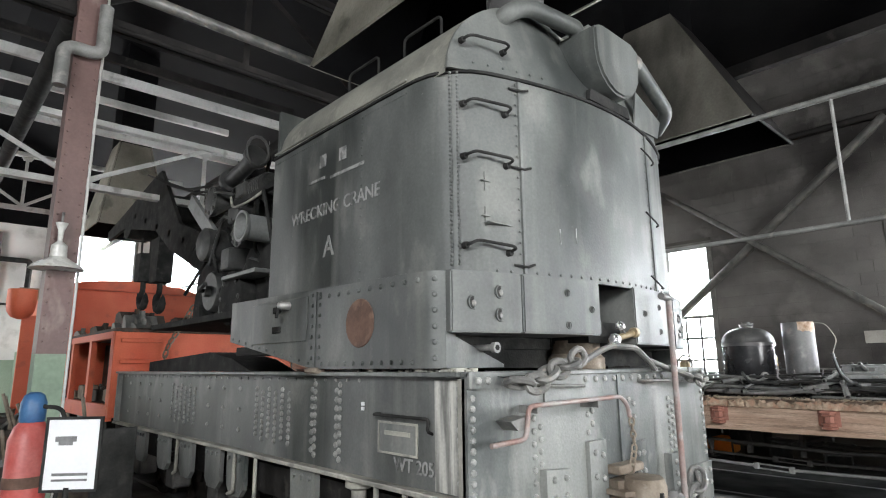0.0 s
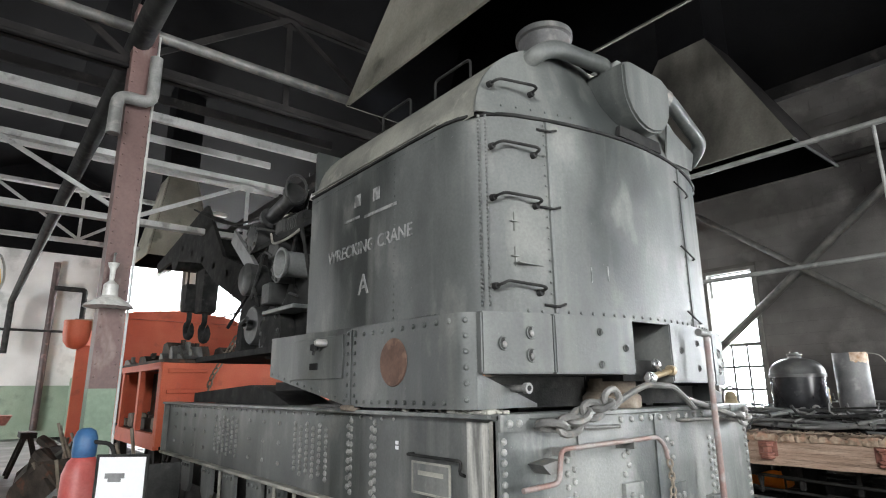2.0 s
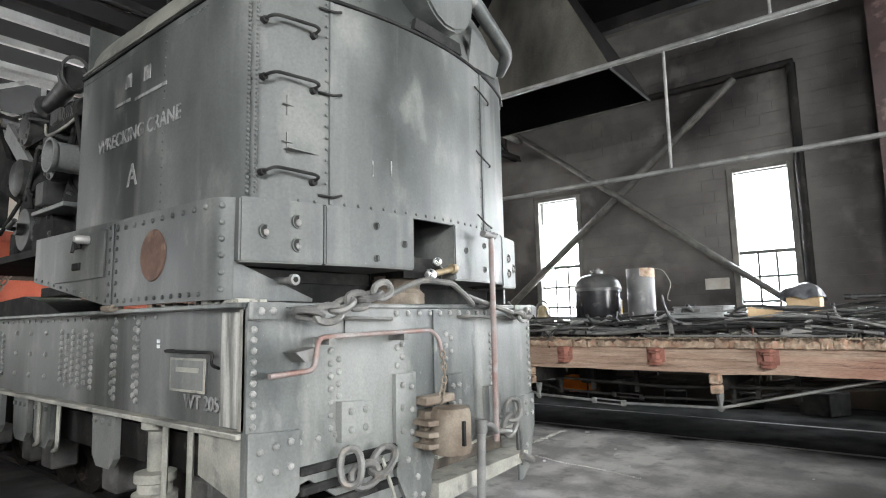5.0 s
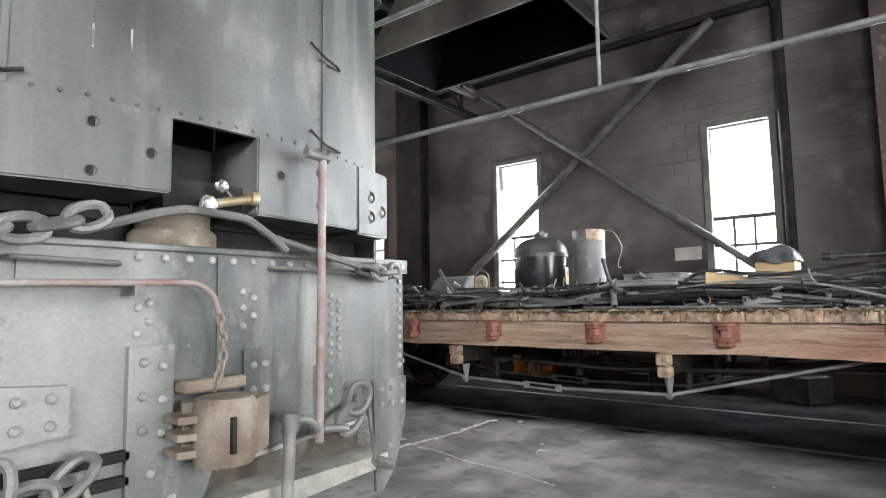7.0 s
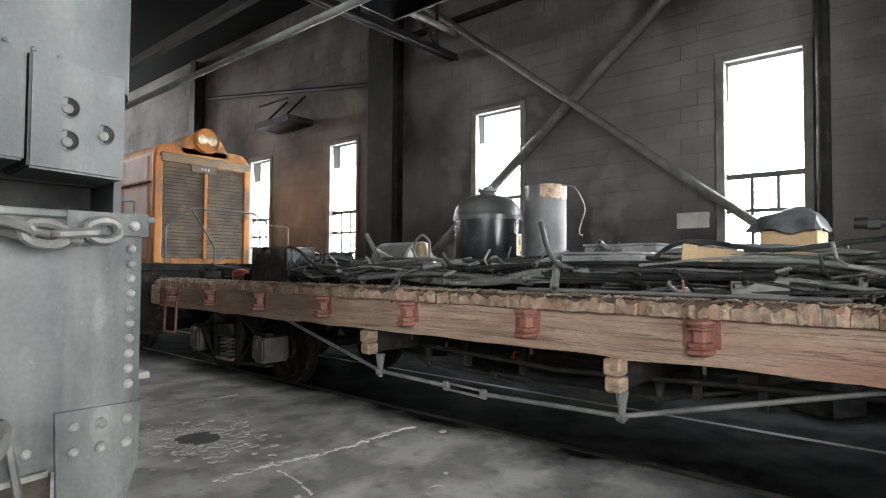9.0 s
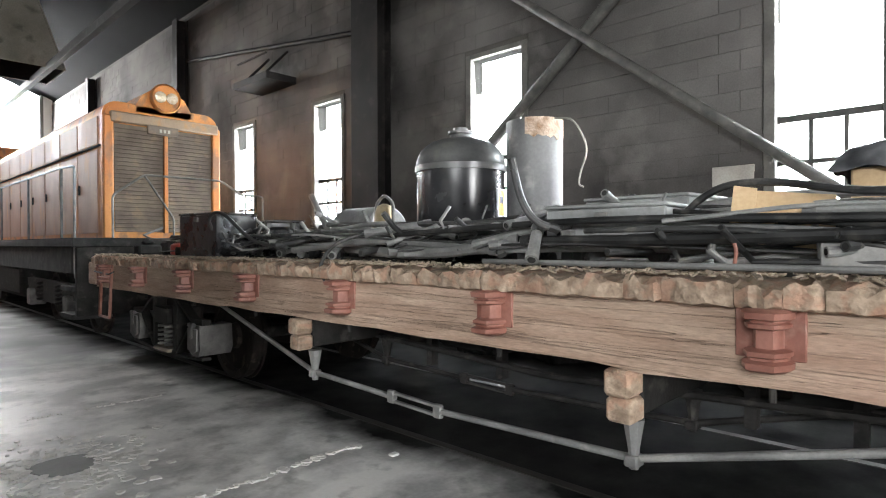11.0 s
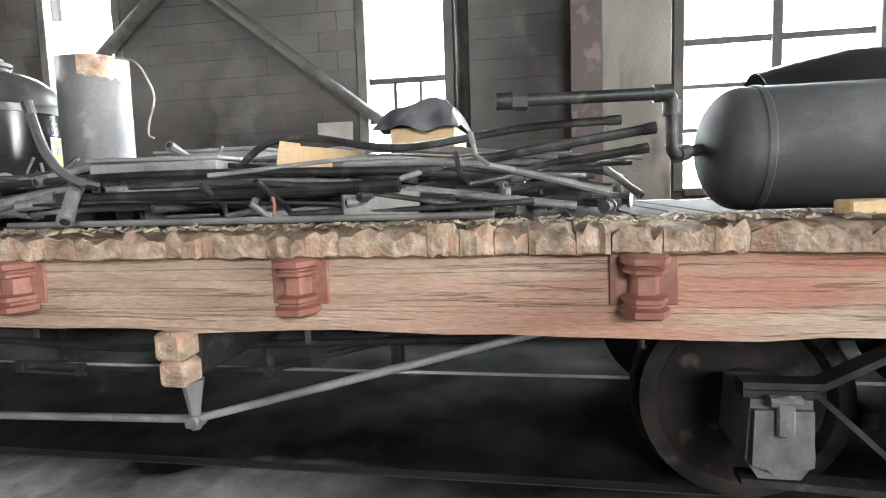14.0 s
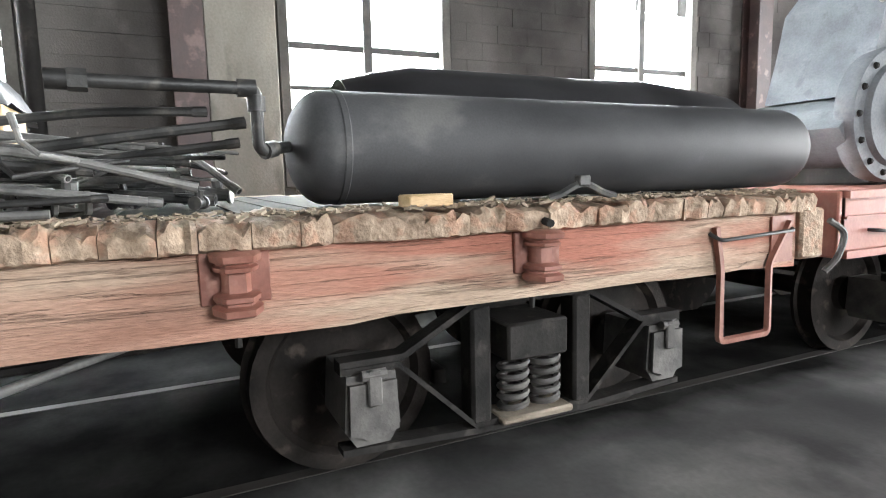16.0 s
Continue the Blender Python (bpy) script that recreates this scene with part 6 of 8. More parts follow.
# truss rods, queen posts, turnbuckles, needle beams
for xr in (7.52, 8.15, 9.5, 10.1):
    q = [(xr + 0.1, 5.2, 0.83), (xr, 3.52, 0.47), (xr, 2.72, 0.445)]
    q2 = [(xr, 2.4, 0.435), (xr, 1.29, 0.46), (xr + 0.2, -0.25, 0.83)]
    r1 = part("truss_rod", tube(B(), rounded(q, 0.06), 0.0165, 10), M_GREYPIPE if xr < 8 else M_TRUCK, flat)
    part("truss_rod", tube(B(), rounded(q2, 0.06), 0.0165, 10), M_GREYPIPE if xr < 8 else M_TRUCK, flat)
    bm = B()
    for dz in (-0.024, 0.024):
        bar(bm, (xr, 2.38, 0.435 + dz), (xr, 2.75, 0.447 + dz), 0.022, 0.014)
    for yy, zz in ((2.38, 0.435), (2.75, 0.447)):
        bx(bm, xr - 0.018, xr + 0.018, yy - 0.03, yy + 0.03, zz - 0.036, zz + 0.036, 0.008)
    part("turnbuckle", bm, M_GREYPIPE if xr < 8 else M_TRUCK, flat)
    for yq, zq in ((1.29, 0.46), (3.52, 0.47)):
        bm = B()
        tube(bm, [(xr, yq, 0.62), (xr, yq, 0.5), (xr, yq, 0.42)], [0.045, 0.024, 0.02], 8)
        bx(bm, xr - 0.035, xr + 0.035, yq - 0.03, yq + 0.03, zq - 0.03, zq + 0.018, 0.008)
        part("queen_post", bm, M_GREYPIPE if xr < 8 else M_TRUCK, flat)
for yq in (1.31, 3.62):
    # inner beam coloured dark for the shade under the deck, unlike its ends
    part("needle_beam", bx(B(), SX + 0.1, 10.1, yq - 0.05, yq + 0.05, 0.63, 0.82, 0.012), M_TRUCK, flat)
    part("beam_end_block", bx(B(), SX - 0.03, SX + 0.098, yq - 0.055, yq + 0.06, 0.72, 0.828, 0.014), M_PLANK, flat)
    part("beam_end_block", bx(B(), SX - 0.02, SX + 0.098, yq - 0.06, yq + 0.055, 0.617, 0.716, 0.014), M_PLANK, flat)
for x in (8.0, 8.6):
    part("brake_pipe", tube(B(), rounded([(x, -0.3, 0.7), (x, 2.0, 0.6), (x + 0.2, 4.5, 0.66), (x + 0.1, 5.5, 0.78)], 0.1), 0.02, 7), M_TRUCK, flat)
for y in (0.6, 1.0, 2.4, 3.0, 4.2):
    part("hanger_strap", bx(B(), 8.1, 8.16, y, y + 0.05, 0.5, 0.86), M_TRUCK, flat)
part("brake_cylinder", lathe(B(), [(0.1, 0), (0.16, 0.02), (0.16, 0.45), (0.1, 0.48)], (8.75, 3.0, 0.66), "y", 20), M_TRUCK, flat)
part("brake_lever", bx(B(), 8.2, 9.3, 2.5, 2.56, 0.62, 0.65), M_TRUCK, flat)
# corner stirrup and grab, pins
for ye, s in ((Y0, 1), (Y1, -1)):
    bm = B()
    tube(bm, rounded([(SX - 0.02, ye + 0.72 * s, 1.06), (SX - 0.02, ye + 0.68 * s, 0.86), (SX - 0.04, ye + 0.7 * s, 0.52), (SX - 0.04, ye + 0.36 * s, 0.52), (SX - 0.02, ye + 0.34 * s, 0.86), (SX - 0.02, ye + 0.2 * s, 1.06)], 0.03), 0.018, 4)
    part("stirrup_step", bm, M_POCKET, flat, "oxide-red stirrup step")
    part("corner_grab", tube(B(), rounded([(SX, ye + 0.74 * s, 1.03), (SX - 0.05, ye + 0.72 * s, 1.0), (SX - 0.05, ye + 0.2 * s, 1.02), (SX, ye + 0.18 * s, 1.03)], 0.03), 0.009, 6), M_PIPE, flat)
    part("corner_plate", bx(B(), SX - 0.014, SX - 0.004, ye + 0.16 * s, ye + 0.32 * s, 0.86, 1.09), M_POCKET, flat)
part("air_hose", tube(B(), curve_pts([(SX - 0.02, Y0 - 0.12, 1.05), (SX - 0.05, Y0 - 0.2, 0.98), (SX - 0.05, Y0 - 0.16, 0.86), (SX - 0.02, Y0 - 0.1, 0.78)], 5), 0.017, 8), M_AXBOX, flat)


def bogie(yc, host, wb=1.545):
    """An archbar truck: wheels, axles, journal boxes, bars, coil springs."""
    for dy in (-wb / 2, wb / 2):
        for x, o in ((8.03, -1), (9.61, 1)):
            wheel(b := B(), x, yc + dy, 0.42, o)
            part("wheel", b, M_WHEEL, host)
        part("axle", tube(B(), [(8.1, yc + dy, 0.42), (9.54, yc + dy, 0.42)], 0.065, 12), M_TRUCK, host)
    for xf, s in ((7.72, -1), (9.92, 1)):
        for dy in (-wb / 2, wb / 2):
            y = yc + dy
            bm = B()
            prism(bm, [(y - 0.1, 0.56), (y + 0.1, 0.56), (y + 0.115, 0.34), (y + 0.07, 0.27), (y - 0.07, 0.27), (y - 0.115, 0.34)], "x", xf - 0.06, xf + 0.26 * -s if s > 0 else xf + 0.26)
            box_ = part("journal_box", bm, M_AXBOX, host)
            xl = xf + s * 0.07
            part("box_lid", prism(B(), [(y - 0.095, 0.53), (y + 0.095, 0.53), (y + 0.1, 0.33), (y + 0.05, 0.315), (y + 0.03, 0.3), (y - 0.03, 0.3), (y - 0.05, 0.315), (y - 0.1, 0.33)], "x", min(xl, xl + s * 0.02), max(xl, xl + s * 0.02)), M_AXBOX, box_)
            part("lid_spring", bx(B(), min(xl + s * 0.02, xl + s * 0.04), max(xl + s * 0.02, xl + s * 0.04), y - 0.03, y + 0.03, 0.44, 0.59, 0.008), M_AXBOX, box_)
            part("hinge_lug", tube(B(), [(xl + s * 0.02, y - 0.05, 0.565), (xl + s * 0.02, y + 0.05, 0.565)], 0.022, 8), M_AXBOX, box_)
        for pts in ([(-wb / 2 - 0.12, 0.6), (-wb / 2 + 0.14, 0.6), (-0.3, 0.78), (0.3, 0.78), (wb / 2 - 0.14, 0.6), (wb / 2 + 0.12, 0.6)],
                    [(-wb / 2 - 0.12, 0.575), (-wb / 2 + 0.12, 0.575), (-0.3, 0.24), (0.3, 0.24), (wb / 2 - 0.12, 0.575), (wb / 2 + 0.12, 0.575)],
                    [(-wb / 2 - 0.12, 0.245), (-wb / 2 + 0.1, 0.235), (-0.3, 0.215), (0.3, 0.215), (wb / 2 - 0.1, 0.235), (wb / 2 + 0.12, 0.245)]):
            bm = B()
            n = len(pts)
            prism(bm, [(yc + a, b + 0.014) for a, b in pts] + [(yc + a, b - 0.014) for a, b in reversed(pts)], "x", xf - 0.045, xf + 0.045)
            part("arch_bar", bm, M_TRUCK, host)
        for dy in (-0.27, 0.27):
            part("column_casting", bx(B(), xf - 0.05, xf + 0.07, yc + dy - 0.05, yc + dy + 0.05, 0.24, 0.77, 0.015), M_TRUCK, host)
        for dy in (-0.085, 0.085):
            spring(b := B(), xf - s * 0.0, yc + dy, 0.27, 0.5, 0.062, 0.0155, 5)
            part("coil_spring", b, M_AXBOX, host)
        part("spring_seat", bx(B(), xf - 0.09, xf + 0.09, yc - 0.19, yc + 0.19, 0.228, 0.262, 0.01), M_RUST, host)
        part("bolster_end", bx(B(), xf - 0.085, xf + 0.3, yc - 0.16, yc + 0.16, 0.51, 0.68, 0.012), M_TRUCK, host)
    part("bolster", bx(B(), 7.95, 9.7, yc - 0.14, yc + 0.14, 0.6, 0.8), M_TRUCK, host)
    for dy in (-0.32, 0.32):
        part("brake_beam", bx(B(), 8.0, 9.64, yc + dy - 0.03, yc + dy + 0.03, 0.33, 0.4), M_TRUCK, host)


bogie(-1.65, flat)
bogie(6.49, flat)

# ---------------------------------------------------------------- load on the flatcar
DECK = 1.222
# vertical tank with domed lid
vt = thing("vertical_tank", (8.42, 3.02, DECK), "black enamelled upright tank with a dusty domed lid", "tank")
R = 0.315
lathe(bm := B(), [(R * 0.97, DECK), (R, DECK + 0.02), (R, 1.83)], (8.42, 3.02, 0), "z", 40)
part("shell", bm, M_TANK, vt)
dome = [(R + 0.012, 1.83), (R + 0.014, 1.87)] + [(0.08 + (R - 0.075) * math.cos(q), 1.88 + 0.19 * math.sin(q)) for q in [k * math.pi / 16 for k in range(9)]] + [(0.075, 2.1), (0.09, 2.105), (0.09, 2.125), (0.05, 2.13), (0.05, 2.15), (0, 2.15)]
lathe(bm := B(), dome, (8.42, 3.02, 0), "z", 40)
part("domed_lid", bm, M_TANKTOP, vt)
dv = Vector((-0.64, -0.77, 0)).normalized()
side_v = Vector((0.77, -0.64, 0))
c0 = Vector((8.42, 3.02, 0))
for ang, z, kind_ in ((-0.05, 1.45, "fill_port"), (0.9, 1.6, "sight_glass")):
    d = (dv * math.cos(ang) + side_v * math.sin(ang))
    p = c0 + d * R
    if kind_ == "fill_port":
        bm = B()
        tube(bm, [p - d * 0.01 + Vector((0, 0, z)), p + d * 0.03 + Vector((0, 0, z))], 0.045, 14)
        o = part("fill_port", bm, M_IRON, vt)
        part("port_hole", tube(B(), [p + d * 0.028 + Vector((0, 0, z)), p + d * 0.034 + Vector((0, 0, z))], 0.025, 12), M_BLACK, o)
    else:
        sv_ = Vector((-d.y, d.x, 0))
        ml = Matrix(((sv_.x, 0, d.x, p.x), (sv_.y, 0, d.y, p.y), (0, 1, 0, z), (0, 0, 0, 1)))
        lb = part("label_plate", bx(B(), -0.05, 0.05, -0.1, 0.1, -0.01, 0.006, 0.003, ml), M_SIGN, vt, "white-bordered yellow label")
        part("label_field", bx(B(), -0.035, 0.035, -0.085, 0.085, 0.006, 0.008, 0, ml), M_YELLOW, lb)
        part("label_bar", bx(B(), -0.02, 0.02, 0.0, 0.05, 0.008, 0.0095, 0, ml), M_INK, lb)
# sheet steel flue
fl = thing("flue_drum", (8.47, 2.42, DECK), "upright grey sheet-steel drum, rusted at the rim", "drum")
lathe(bm := B(), [(0.182, DECK), (0.182, 2.11), (0.177, 2.11), (0.177, DECK + 0.02)], (8.47, 2.42, 0), "z", 36)
part("shell", bm, M_FLUE, fl)
bm = B()
rings = []
for j in range(6):
    ring = []
    for k in range(13):
        q = radians(196 + k * 8.5)
        z = 2.112 - j * 0.03 * (0.7 + 0.6 * abs(noise.noise((k * 0.7, 3, 1))))
        ring.append((8.47 + 0.1855 * math.cos(q), 2.42 + 0.1855 * math.sin(q), z))
    rings.append(ring)
shell(bm, rings, 0.003, lambda p: Vector((p.x - 8.47, p.y - 2.42, 0)).normalized())
part("rusted_rim", bm, M_PEEL, fl, "flaking rust patch below the rim")
part("loose_wire", tube(B(), curve_pts([(8.4, 2.22, 2.1), (8.4, 2.1, 2.07), (8.4, 2.03, 1.97), (8.4, 2.0, 1.87), (8.4, 2.04, 1.75), (8.4, 2.05, 1.68), (8.4, 2.02, 1.66)], 6), 0.006, 6), M_DUSTY, fl)
# air tank lying along the edge
at = thing("air_tank", (7.8, -2.1, DECK), "long graphite-grey cylindrical air tank lying on the deck", "tank")
r, cz = 0.218, 1.438
prof = []
for k in range(9):
    q = k * math.pi / 16
    prof.append((r * math.sin(q), -3.5 + 0.14 * (1 - math.cos(q))))
prof += [(r, -2.6), (r, -1.6), (r, -0.82), (r + 0.004, -0.815), (r + 0.004, -0.795), (r, -0.79)]
for k in range(9):
    q = math.pi / 2 - k * math.pi / 16
    prof.append((r * math.sin(q), -0.76 + 0.14 * (math.cos(q))))
lathe(bm := B(), prof, (7.8, 0, cz), "y", 48)
part("tank_shell", bm, M_AIRTANK, at)
bm = B()
tube(bm, rounded([(7.74, -0.62, 1.44), (7.62, -0.5, 1.42), (7.62, -0.5, 1.625), (7.56, 0.02, 1.62)], 0.035, 5), 0.0215, 12)
o = part("inlet_pipe", bm, M_PIPE, at, "sooty right-angled inlet pipe")
tube(bm := B(), [(7.565, -0.02, 1.62), (7.56, 0.03, 1.62)], 0.034, 6)
part("union_nut", bm, M_PIPE, o)
tube(bm := B(), [(7.56, 0.03, 1.62), (7.555, 0.085, 1.62)], 0.03, 12)
part("pipe_end", bm, M_PIPE, o)
for p, q in (((7.62, -0.44, 1.625), (7.62, -0.5, 1.625)), ((7.62, -0.5, 1.60), (7.62, -0.5, 1.55)), ((7.64, -0.52, 1.42), (7.68, -0.56, 1.43))):
    part("pipe_collar", tube(B(), [p, q], 0.03, 12), M_PIPE, o)
# curved sheet leaning behind the tank
bm = B()
rows = []
for i in range(9):
    q = i / 8
    rows.append([(7.95 + 0.45 * q + 0.0, y, 1.64 + 0.21 * math.sin(q * math.pi * 0.75) + 0.015 * noise.noise((y * 2, q, 5)) - (0.09 * max(0, (y + 1.25) / 0.4) if y > -1.25 else 0) - (0.05 * max(0, (-2.9 - y) / 0.5) if y < -2.9 else 0)) for y in (-0.95, -1.1, -1.3, -1.8, -2.3, -2.8, -3.1, -3.45)])
shell(bm, rows, 0.004, lambda p: Vector((0, 0, 1)))
solid("bent_sheet", bm, M_SHEET, "curved black steel sheet lying over the air tank", "metal sheet")
for x, y in ((8.25, -1.4), (8.3, -2.9)):
    solid("timber_chock", bx(B(), x - 0.1, x + 0.1, y - 0.12, y + 0.12, 1.21, 1.72, 0.01), M_NEWWOOD, "rough timber block propping the sheet", "timber block")
# odd bits on the deck edge
solid("wood_block", bx(B(), -0.05, 0.05, -0.09, 0.09, 0, 0.045, 0.006, Matrix.Rotation(0.08, 4, "Z")), M_NEWWOOD, "freshly cut wooden block on the deck", "wood block").location = (7.5, -1.06, 1.212)
bm = B()
tube(bm, curve_pts([(0, -0.17, 0.015), (0, -0.11, 0.03), (0, 0, 0.07), (0, 0.11, 0.03), (0, 0.17, 0.015)], 5), 0.016, 6)
bx(bm, -0.02, 0.02, -0.03, 0.03, 0.06, 0.105, 0.006)
solid("iron_bracket", bm, M_PIPE, "black cast bracket lying on the deck", "bracket").location = (7.47, -1.75, 1.208)
solid("iron_pin", tube(B(), [(7.34, -1.5, 1.135), (7.47, -1.52, 1.15)], 0.016, 8), M_BLACK, "black iron pin stuck by a stake pocket", "pin")

# brass valve / bell
bl = thing("brass_bell", (8.5, 3.95, DECK), "tarnished brass bell in a small iron yoke", "bell")
lathe(bm := B(), [(0.1, 1.46), (0.105, 1.47), (0.085, 1.52), (0.075, 1.6), (0.06, 1.64), (0.02, 1.66), (0, 1.66)], (8.5, 3.95, 0), "z", 24)
part("bell", bm, M_BRASS, bl)
part("yoke", tube(B(), rounded([(8.5, 3.84, DECK), (8.5, 3.84, 1.66), (8.5, 3.95, 1.74), (8.5, 4.06, 1.66), (8.5, 4.06, DECK)], 0.05), 0.014, 8), M_IRON, bl)
part("base", bx(B(), 8.4, 8.6, 3.8, 4.1, DECK, 1.3, 0.01), M_IRON, bl)
# rounded casting behind
lathe(bm := B(), [(0.24, -0.3), (0.26, -0.28), (0.26, 0.28), (0.24, 0.3)], (8.9, 4.65, 1.42), "y", 28)
solid("round_casting", bm, M_GREYBOX, "dull grey half-round casting on the deck", "casting")
# dark cabinet boxes near the far end


def crate(at, size, material, label, name="metal_box", turn=0.0):
    o = thing(name, at, label, "box")
    m = Matrix.Translation(at) @ Matrix.Rotation(turn, 4, "Z")
    w, d, h = size
    part("body", bx(B(), -w / 2, w / 2, -d / 2, d / 2, 0, h, 0.008, m), material, o)
    part("lid", bx(B(), -w / 2 - 0.008, w / 2 + 0.008, -d / 2 - 0.008, d / 2 + 0.008, h, h + 0.018, 0.005, m), material, o)
    part("latch", bx(B(), -w / 2 - 0.02, -w / 2 - 0.002, -0.03, 0.03, h - 0.06, h - 0.02, 0.003, m), M_IRON, o)


crate((7.72, 5.35, DECK), (0.4, 0.6, 0.36), M_PLASTIC, "black painted steel box on the deck", turn=0.1)
crate((8.15, 5.0, DECK), (0.34, 0.34, 0.3), M_PLASTIC, "small black steel box beside the larger one", turn=-0.3)
crate((7.95, 1.55, DECK + 0.1), (0.5, 0.56, 0.16), M_GREYBOX, "grey painted electrical cabinet lying flat", "electrical_cabinet", 0.1)
crate((8.55, 1.65, DECK + 0.02), (0.5, 0.6, 0.32), M_GREYBOX, "grey enamelled cabinet among the pipes", "electrical_cabinet", -0.05)
# cardboard


def card(at, w, d, rot, label):
    bm = B()
    bx(bm, -w / 2, w / 2, -d / 2, d / 2, -0.006, 0.006, 0.002)
    bx(bm, -w / 2, w / 2, d / 2 - 0.004, d / 2 + 0.08, 0.0, 0.008, 0.002, Matrix.Rotation(0.12, 4, "X"))
    bm.transform(Euler(rot).to_matrix().to_4x4())
    o = solid("cardboard_sheet", bm, M_BOX, label, "cardboard")
    o.location = at
    return o


card((7.82, 0.8, 1.405), 0.25, 0.27, (0.2, -1.05, 0.12), "brown cardboard flap pushed among the pipes")
bag = thing("covered_carton", (8.75, 0.62, DECK), "cardboard carton half covered by a black plastic sheet", "carton")
part("carton", bx(B(), 8.5, 8.95, 0.38, 0.72, DECK, 1.66, 0.008), M_BOX, bag)
bm = B()
rows = []
for i in range(15):
    row_ = []
    for j in range(13):
        u, v = -0.3 + 0.6 * i / 14, -0.23 + 0.46 * j / 12
        edge = max(abs(u + 0.02) / 0.26, abs(v) / 0.22)
        z = 1.672 + 0.15 * (1 - min(1.0, edge) ** 4) * (1 - 0.9 * (v + 0.1)) if edge < 1 else 1.672 - 0.3 * min(0.4, edge - 1)
        row_.append((8.75 + u, 0.58 + v, z + 0.035 * noise.noise((u * 8, v * 8, 1))))
    rows.append(row_)
shell(bm, rows, 0.004, lambda p: Vector((0, 0, 1)))
part("plastic_cover", bm, M_COVER, bag, "dusty black plastic sheet")
# pipes of the scrap pile: long ones mostly along the car
rp = random.Random(21)


def scrap_pipe(pts, r, material, label="sooty steel pipe in the scrap pile", hollow=True):
    P = [Vector(p) for p in pts]
    o = thing("pipe", P[0], label, "pipe", "scrap pipes on the flatcar")
    part("tube", tube(B(), P, r, 9), material, o)
    if hollow:
        for a, b in ((P[0], P[1]), (P[-1], P[-2])):
            d = (a - b).normalized()
            part("coupling", tube(B(), [a - d * 0.045, a + d * 0.002], r * 1.16, 9), material, o)
            part("bore", tube(B(), [a, a + d * 0.004], r * 0.72, 9), M_BLACK, o)
    return o


for k in range(330):
    y0 = rp.uniform(-0.35, 5.2) if k < 230 else rp.uniform(-0.5, 0.7)
    L = rp.choice((0.35, 0.6, 0.9, 1.3, 1.8, 2.4))
    y1 = min(y0 + L, 6.6)
    x0 = rp.uniform(7.62, 9.3)
    x1 = max(7.58, min(9.7, x0 + rp.gauss(0, 0.75 if rp.random() < 0.4 else 0.3)))
    lay = rp.uniform(0, 1)
    z0 = DECK + 0.02 + 0.25 * lay * (0.7 + 0.35 * min(1, x0 - 7.6))
    z1 = DECK + 0.02 + 0.25 * rp.uniform(0, 1) * (0.7 + 0.35 * min(1, x1 - 7.6))
    r = rp.choice((0.006, 0.009, 0.012, 0.016, 0.021))
    mid = (max(7.58, (x0 + x1) / 2 + rp.gauss(0, 0.12 if rp.random() < 0.25 else 0.02)), (y0 + y1) / 2, (z0 + z1) / 2 + rp.uniform(-0.02, 0.08))
    pts = curve_pts([(x0, y0, z0), mid, (x1, y1, z1)], 5)
    if rp.random() < 0.3:
        e = pts[-1]
        pts = pts + [e + Vector((rp.uniform(-0.1, 0.1), 0.05, 0.04)), e + Vector((rp.uniform(-0.14, 0.14), 0.07, 0.12))]
    # keep clear of the upright tank and drum
    if any((Vector((p[0], p[1], 0)) - Vector((8.42, 3.02, 0))).length < 0.36 or (Vector((p[0], p[1], 0)) - Vector((8.47, 2.42, 0))).length < 0.25 for p in pts):
        continue
    scrap_pipe(pts, r, M_PIPE if rp.random() < 0.5 else M_GREYPIPE)
# pipes that stand out
scrap_pipe(curve_pts([(7.9, 3.9, 1.47), (7.8, 2.5, 1.44), (7.74, 1.4, 1.425), (7.72, 0.5, 1.40), (7.7, 0.0, 1.36)], 6), 0.016, M_PIPE, "long sooty pipe across the top of the pile")
scrap_pipe(curve_pts([(7.62, 1.9, 1.335), (7.6, 1.2, 1.335), (7.6, 0.45, 1.35)], 6), 0.024, M_PIPE, "straight black pipe near the deck edge")
scrap_pipe([(7.56, 2.1, 1.235), (7.53, 0.9, 1.235), (7.53, 0.1, 1.235)], 0.013, M_GREYPIPE, "thin grey rod along the deck edge", False)
scrap_pipe(curve_pts([(7.85, 1.35, 1.3), (7.83, 1.12, 1.52), (7.84, 0.9, 1.56), (7.82, 0.5, 1.5), (7.78, 0.0, 1.55), (7.76, -0.35, 1.56)], 6), 0.016, M_PIPE, "curved black pipe looping over the pile")
scrap_pipe(curve_pts([(7.75, 0.75, 1.44), (7.7, 0.2, 1.42), (7.66, -0.3, 1.3)], 6), 0.015, M_GREYPIPE, "slim grey pipe sloping down to the deck")
scrap_pipe(curve_pts([(7.9, 0.6, 1.36), (7.84, 0.1, 1.45), (7.8, -0.48, 1.53)], 6), 0.019, M_PIPE, "thick black pipe leaning towards the air tank")
scrap_pipe(curve_pts([(7.98, 0.4, 1.33), (7.9, 0.0, 1.4), (7.84, -0.46, 1.46)], 6), 0.017, M_PIPE, "black pipe beside the air tank")
scrap_pipe(curve_pts([(7.16, 1.7, 1.68), (7.2, 1.67, 1.52), (7.3, 1.63, 1.42), (7.5, 1.6, 1.36)], 6) if False else curve_pts([(7.42, 1.82, 1.70), (7.44, 1.78, 1.52), (7.47, 1.72, 1.42), (7.55, 1.66, 1.385)], 6), 0.018, M_PIPE, "short black pipe standing up at the deck edge")
